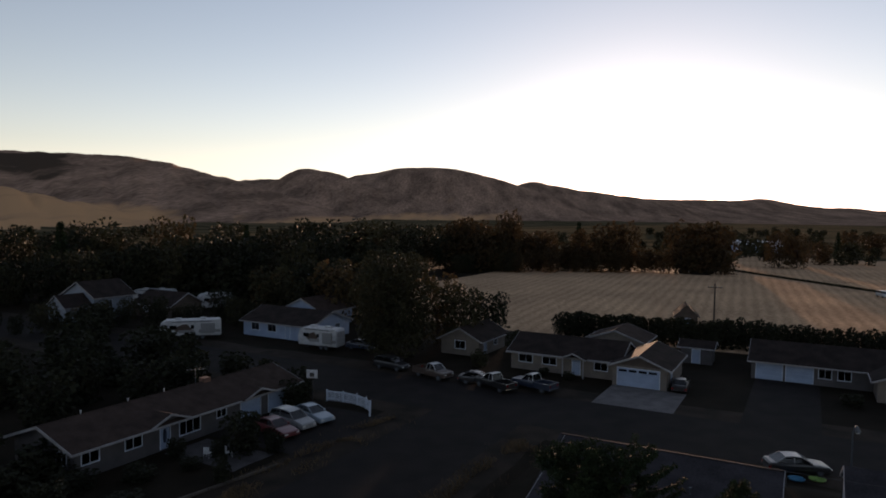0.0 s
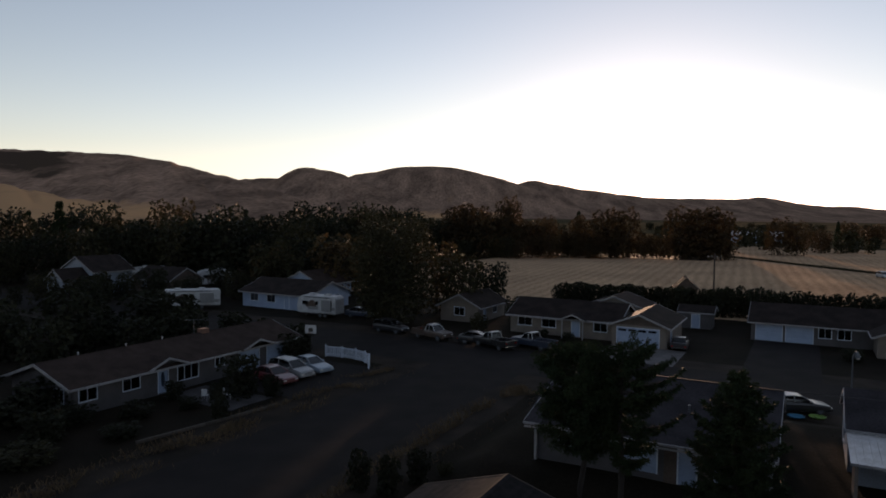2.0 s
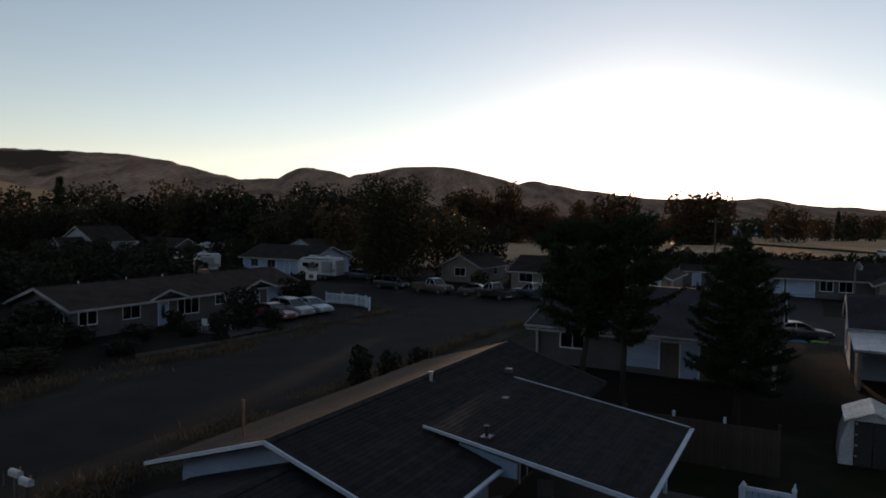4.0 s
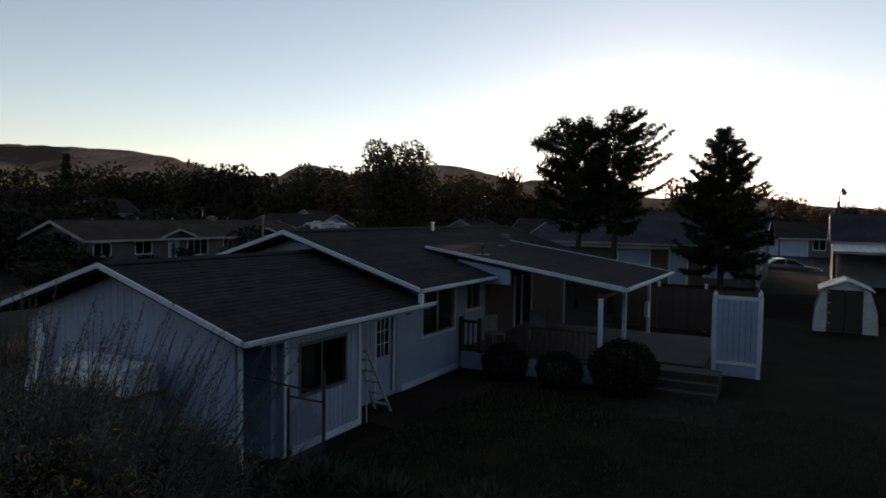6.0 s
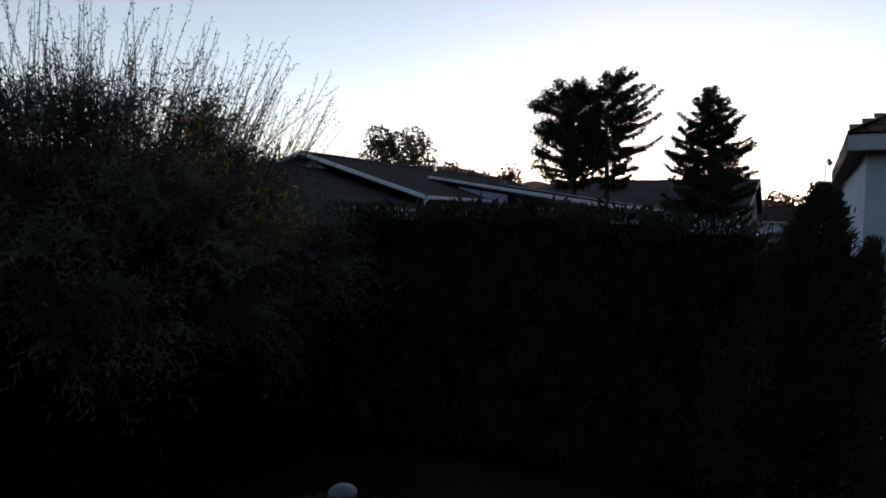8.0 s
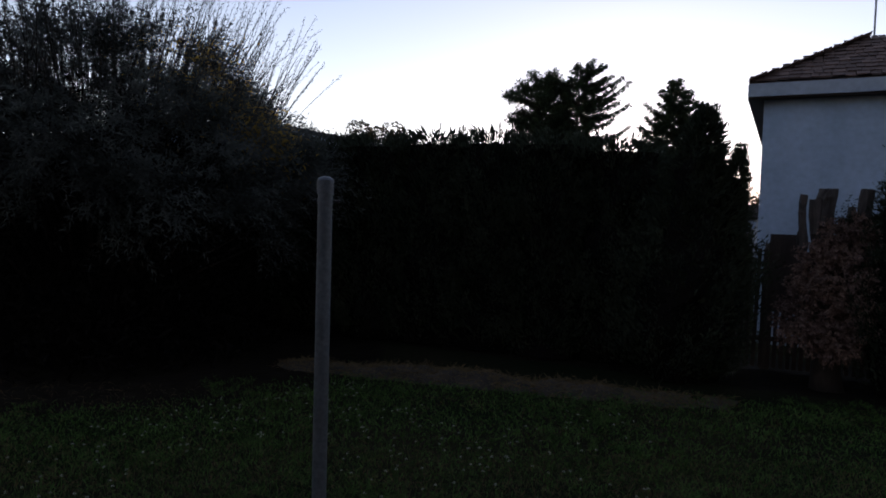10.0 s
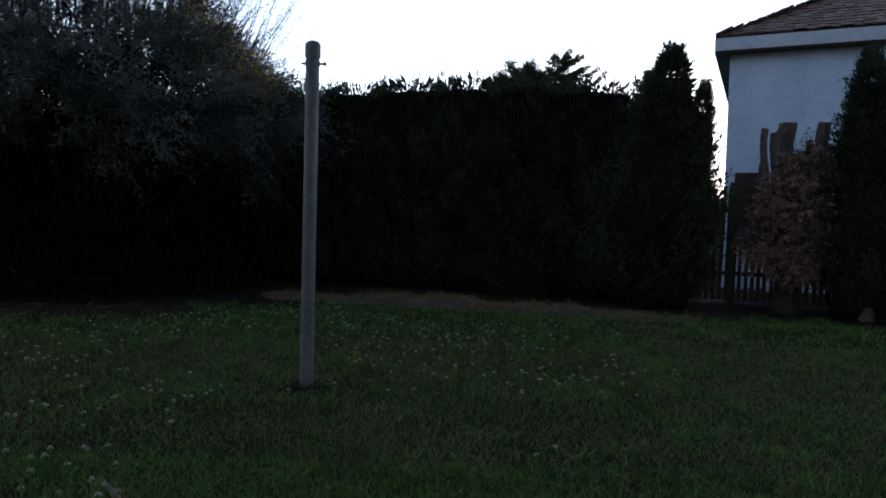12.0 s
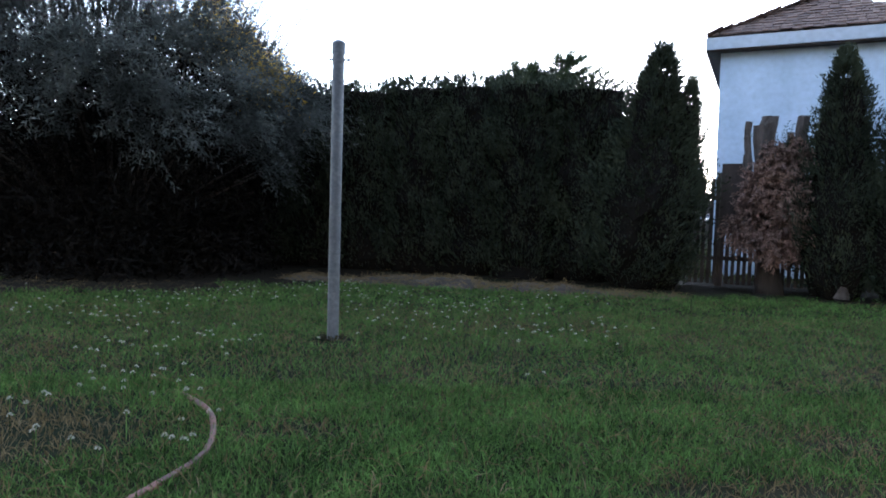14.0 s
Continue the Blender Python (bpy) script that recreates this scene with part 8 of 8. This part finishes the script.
def utility_pole(m, h, label):
    root = thing("utility_pole", m, label, "pole", "utility poles")
    part("pole", rod(bmesh.new(), (0, 0, 0), (0, 0, h), 0.17, 0.11, n=10), DARK_WOOD, root)
    part("crossarm", boxed(-1.1, -0.06, h - 0.7, 1.1, 0.06, h - 0.56), DARK_WOOD, root)
    for x in (-0.95, -0.4, 0.4, 0.95):
        part("insulator", rod(bmesh.new(), (x, 0, h - 0.56), (x, 0, h - 0.42), 0.04, n=8), LAMP_GLASS, root)


def field_ditch():
    """Dark weedy ditch running across the field."""
    rng = np.random.default_rng(301)
    m = 16000
    t = rng.uniform(0, 1, m)
    gx, gy = -30 + 62 * t + rng.normal(0, 0.5, m), 279 - 81 * t + rng.normal(0, 0.7, m)
    c, d = math.cos(radians(-25.5)), math.sin(radians(-25.5))
    pos = np.stack([gx * c - gy * d, gx * d + gy * c, np.zeros(m)], axis=1)
    way = np.stack([rng.normal(0, 0.5, m), rng.normal(0, 0.5, m), np.ones(m)], axis=1)
    tagged(new("ditch_weeds", leaves("ditch_weeds", pos, way, rng.uniform(0.3, 0.9, m), 0.16, LEAF_OLIVE, rng, 0.2)), "dark weeds along the ditch across the field", "weeds", kind="stuff")


field_ditch()
utility_pole(on_grid(-13.4, 115.6), 9.4, "tall wooden utility pole by the field")
p = to_world(-118, 150)
utility_pole(at_world(p.x, p.y), 12.0, "wooden utility pole with crossarm among trees")


def wire(a, b, sag, label):
    bm = bmesh.new()
    a, b = Vector(a), Vector(b)
    pts = []
    for i in range(17):
        t = i / 16
        q = a.lerp(b, t)
        q.z -= sag * 4 * t * (1 - t)
        pts.append(q)
    tube(bm, pts, 0.018, 5)
    tagged(part("overhead_wire", bm, DARK_METAL), label, "wire")


wire(to_world(-1.4, 45.0, 5.0), to_world(60, 38, 9.2), 0.3, "thin black overhead wire to the house roof")


def basketball_hoop():
    root = thing("basketball_hoop", on_grid(-46.0, 56.4, 0, 20), "basketball hoop with white backboard on a pole", "hoop")
    part("pole", rod(bmesh.new(), (0, 0.3, 0), (0, 0.3, 3.0), 0.05), DARK_METAL, root)
    part("backboard", boxed(-0.6, 0.1, 2.5, 0.6, 0.14, 3.4, 0.02), METAL_WHITE, root)
    part("square", boxed(-0.25, 0.085, 2.68, 0.25, 0.098, 3.08), DARK_METAL, root)
    tb = bmesh.new()
    tube(tb, [(0.22 * math.cos(i * math.pi / 8), -0.15 + 0.22 * math.sin(i * math.pi / 8), 2.62) for i in range(17)], 0.015, 6)
    part("rim", tb, RUST_SUN, root)


basketball_hoop()


def mailbox(m, label):
    root = thing("mailbox", m, label, "mailbox", "roadside mailboxes")
    part("post", boxed(-0.05, -0.05, 0, 0.05, 0.05, 1.0), GREY_WOOD, root)
    bm = prism(bmesh.new(), [(-0.10, 1.0), (0.10, 1.0), (0.10, 1.12)] + [(0.10 * math.cos(i * math.pi / 6), 1.12 + 0.10 * math.sin(i * math.pi / 6)) for i in range(1, 6)] + [(-0.10, 1.12)], -0.26, 0.26)
    part("box", bm, METAL_WHITE, root)
    part("flag", boxed(0.105, -0.1, 1.05, 0.115, -0.04, 1.3), TAIL_RED, root)


mailbox(on_grid(-22.45, 12.85, -0.08, 90), "pale metal mailbox on a wooden post")
mailbox(on_grid(-21.45, 12.6, -0.08, 90), "pale metal mailbox on a wooden post")


# ---- round the white house ----
def step_ladder():
    root = thing("step_ladder", on_grid(-7.82, 10.78, 0, 90), "white aluminium step ladder standing open by the wall", "ladder")
    for s in (-1, 1):
        part("rail", tube(bmesh.new(), [(0.98, s * 0.22, 0), (0.10, s * 0.14, 1.55)], [0.034, 0.034], 6), METAL_WHITE, root)
        part("back_rail", tube(bmesh.new(), [(0.02, s * 0.20, 0), (0.06, s * 0.14, 1.55)], [0.018, 0.018], 6), METAL_WHITE, root)
    for i in range(5):
        t = (i + 0.7) / 5.4
        w, x = 0.22 - 0.08 * t, 0.98 - 0.88 * t
        part("tread", boxed(x - 0.05, -w, 1.55 * t - 0.02, x + 0.05, w, 1.55 * t + 0.015), METAL_WHITE, root)
    part("top_cap", boxed(0.02, -0.17, 1.53, 0.16, 0.17, 1.57, 0.01), METAL_WHITE, root)


step_ladder()


def chain_gate():
    """Chain-link gate and fence from the wing's corner."""
    root = thing("chain_link_gate", on_grid(-7.42, 7.95), "grey chain-link gate and fence by the wing", "gate")
    for x0, x1, top in ((0.05, 0.86, 1.28),):
        for x in (x0, x1):
            part("gate_post", rod(bmesh.new(), (x, 0, 0), (x, 0, top + (0.15 if x == x0 else 0.55)), 0.03), DARK_METAL, root)
        for z in (0.1, top):
            part("gate_rail", rod(bmesh.new(), (x0, 0, z), (x1, 0, z), 0.02), DARK_METAL, root)
        wb = bmesh.new()
        n = 22
        for i in range(-n, n):
            for sgn in (1, -1):
                a, b = x0 + (x1 - x0) * i / n * 1.0, 0.1
                xa, za = a, 0.1
                xb, zb = a + sgn * (top - 0.1), top
                if sgn < 0:
                    xa, xb = a + (x1 - x0), a + (x1 - x0) - (top - 0.1)
                pts = []
                for t in (0.0, 1.0):
                    pts.append((xa + (xb - xa) * t, za + (zb - za) * t))
                (p, q), (r, s) = pts
                lo, hi = x0, x1
                if p == r or max(p, r) < lo or min(p, r) > hi:
                    continue
                def clip(v):
                    t = (v - p) / (r - p)
                    return q + (s - q) * t
                if p < lo: q, p = clip(lo), lo
                if r < lo: s, r = clip(lo), lo
                if p > hi: q, p = clip(hi), hi
                if r > hi: s, r = clip(hi), hi
                if abs(p - r) > 0.01:
                    rod(wb, (p, 0, q), (r, 0, s), 0.0035, n=3, caps=False)
        part("wire_mesh", wb, METAL_GREY, root)
    part("top_rail", rod(bmesh.new(), (-1.0, 0.02, 1.52), (0.60, 0.0, 1.44), 0.018), DARK_METAL, root)


chain_gate()


def covered_bench():
    """Old white cupboard with a stack of folded tarpaulins, against the gable wall."""
    root = thing("cupboard", on_grid(-10.3, 6.36), "worn white cupboard against the gable wall", "cupboard")
    part("carcass", boxed(-1.08, -0.34, 0.0, 1.08, 0.34, 1.36, 0.01), WHITE_SIDING, root)
    part("top", boxed(-1.18, -0.42, 1.36, 1.18, 0.38, 1.42, 0.012), GREY_WOOD, root, "weathered grey wooden top")
    for x in (-0.54, 0.54):
        d = part("door", boxed(x - 0.50, -0.365, 0.08, x + 0.50, -0.343, 1.30), WHITE_SIDING, root)
        part("knob", rod(bmesh.new(), (x * 0.2, -0.39, 0.75), (x * 0.2, -0.365, 0.75), 0.02), DARK_METAL, d)
    t = thing("folded_tarpaulin", on_grid(-10.2, 6.34, 1.42), "stack of white folded tarpaulins heaped on a cupboard", "tarpaulin")
    for k, (x0, x1, y0, y1, z0, z1) in enumerate(((-0.95, 0.95, -0.36, 0.33, 0.0, 0.30), (-0.88, 0.05, -0.33, 0.31, 0.30, 0.50), (0.02, 0.93, -0.35, 0.30, 0.30, 0.47))):
        bm = bmesh.new()
        box(bm, x0, y0, z0, x1, y1, z1)
        bmesh.ops.subdivide_edges(bm, edges=bm.edges[:], cuts=9, use_grid_fill=True)
        for v in bm.verts:
            w = noise.noise((v.co.x * 3, v.co.y * 3, v.co.z * 9 + k)) * 0.035
            v.co += Vector((w * 0.6, w, w * (0.7 if v.co.z > z0 + 0.02 else 0.0)))
        part("fold", bm, TARP, t, smooth=True)


covered_bench()
for i, (x, lean) in enumerate(((-13.1, 8), (-13.35, 10))):
    bm = boxed(-0.07, -0.02, 0, 0.07, 0.02, 2.1 + 0.2 * i)
    tagged(part("leaning_plank", bm, WHITE_TRIM, m=on_grid(x, 6.55 - 0.02 * i) @ Matrix.Rotation(radians(-lean), 4, "X") @ Matrix.Rotation(radians(6), 4, "Y")), "white plank leaning against the gable wall", "plank", "leaning planks")

sheet("path", -3.3, 14.4, -0.5, 16.9, 0.02, GRAVEL, "worn earth path before the steps", "path", 0.3, 0.9)
sheet("yard_path", -8.3, 10.8, -6.6, 16.6, 0.02, GRAVEL, "bare earth path along the house wall", "path", 0.3, 0.6)


def chair(m, label, stuff=None):
    stuff = stuff or PLASTIC
    root = thing("patio_chair", m, label, "chair", "garden chairs")
    part("seat", boxed(-0.24, -0.24, 0.40, 0.24, 0.24, 0.44, 0.01), stuff, root)
    part("backrest", boxed(-0.24, 0.20, 0.46, 0.24, 0.24, 0.95, 0.01), stuff, root)
    for x in (-0.22, 0.22):
        for y in (-0.22, 0.22):
            part("leg", rod(bmesh.new(), (x, y, 0), (x, y, 0.41), 0.018), stuff, root)


chair(on_grid(-41.3, 40.2, 0.036, 150), "white plastic garden chair on the patio", METAL_WHITE)
chair(on_grid(-42.6, 39.2, 0.036, 200), "white plastic garden chair on the patio", METAL_WHITE)
chair(on_grid(-7.6, 17.6, 0.565, 60), "grey patio chair on the porch deck")
chair(on_grid(-6.9, 19.4, 0.565, 20), "grey patio chair on the porch deck")


def propane_drum(m):
    root = thing("metal_drum", m, "pale oil tank lying on short legs", "tank")
    bm = rod(bmesh.new(), (-0.55, 0, 0.45), (0.55, 0, 0.45), 0.28, n=18)
    bmesh.ops.bevel(bm, geom=[e for e in bm.edges if abs(e.verts[0].co.x - e.verts[1].co.x) < 1e-4], offset=0.06, segments=2, affect="EDGES")
    part("tank", bm, METAL_WHITE, root)
    for x in (-0.4, 0.4):
        part("leg", boxed(x - 0.03, -0.2, 0, x + 0.03, 0.2, 0.25), DARK_METAL, root)


propane_drum(on_grid(0.7, 37.8) @ Matrix.Scale(0.66, 4))

# dark board fence between the white house and the neighbour
def board_fence():
    root = thing("fence", on_grid(-6.5, 27.6), "dark wooden board fence behind the deck", "fence")
    me = mesh_of("board", boxed(0.004, -0.012, 0.05, 0.136, 0.012, 1.75), DARK_WOOD)
    for i in range(40):
        part("board", me, None, root, m=Matrix.Translation((0.14 * i, 0, 0)))
    for z in (0.35, 1.45):
        part("rail", boxed(0, 0.014, z, 5.6, 0.06, z + 0.09), DARK_WOOD, root)
    for i in range(4):
        part("post", boxed(1.85 * i - 0.05, 0.062, 0, 1.85 * i + 0.05, 0.16, 1.95), WHITE_TRIM if i in (1, 2) else DARK_WOOD, root)


board_fence()



# plastic saucer sleds lying behind the houses
def saucer(m, tone, dark, label):
    root = thing("saucer_sled", m, label, "toy", "saucer sleds")
    bm = bmesh.new()
    rings = [[bm.verts.new((r * math.cos(math.pi * i / 12), r * math.sin(math.pi * i / 12), z)) for i in range(24)] for r, z in ((0.25, 0.02), (0.48, 0.07), (0.56, 0.16), (0.62, 0.17), (0.62, 0.15), (0.57, 0.13), (0.49, 0.04), (0.25, 0.0))]
    for a, b in zip(rings, rings[1:]):
        for i in range(24):
            bm.faces.new((a[i], a[(i + 1) % 24], b[(i + 1) % 24], b[i]))
    bm.faces.new(rings[0])
    bm.faces.new(rings[-1][::-1])
    bmesh.ops.recalc_face_normals(bm, faces=bm.faces[:])
    part("saucer", bm, mat("sled_plastic", tone, dark, 3.0, 0.4, 0.05), root, smooth=True)
    for s in (-1, 1):
        part("handle", boxed(s * 0.53 - 0.03, -0.10, 0.17, s * 0.53 + 0.03, 0.10, 0.20, 0.008), RUBBER, root, "dark grip strap")


saucer(on_grid(-0.73, 58.26, 0.0, 20), (0.06, 0.20, 0.32), (0.04, 0.15, 0.25), "round blue plastic saucer sled on the ground")
saucer(on_grid(0.68, 58.94, 0.0, 75), (0.20, 0.33, 0.07), (0.15, 0.26, 0.05), "round lime green plastic saucer sled on the ground")

# the shakes of the stucco building come last
shakes(*SHAKE_ARGS)
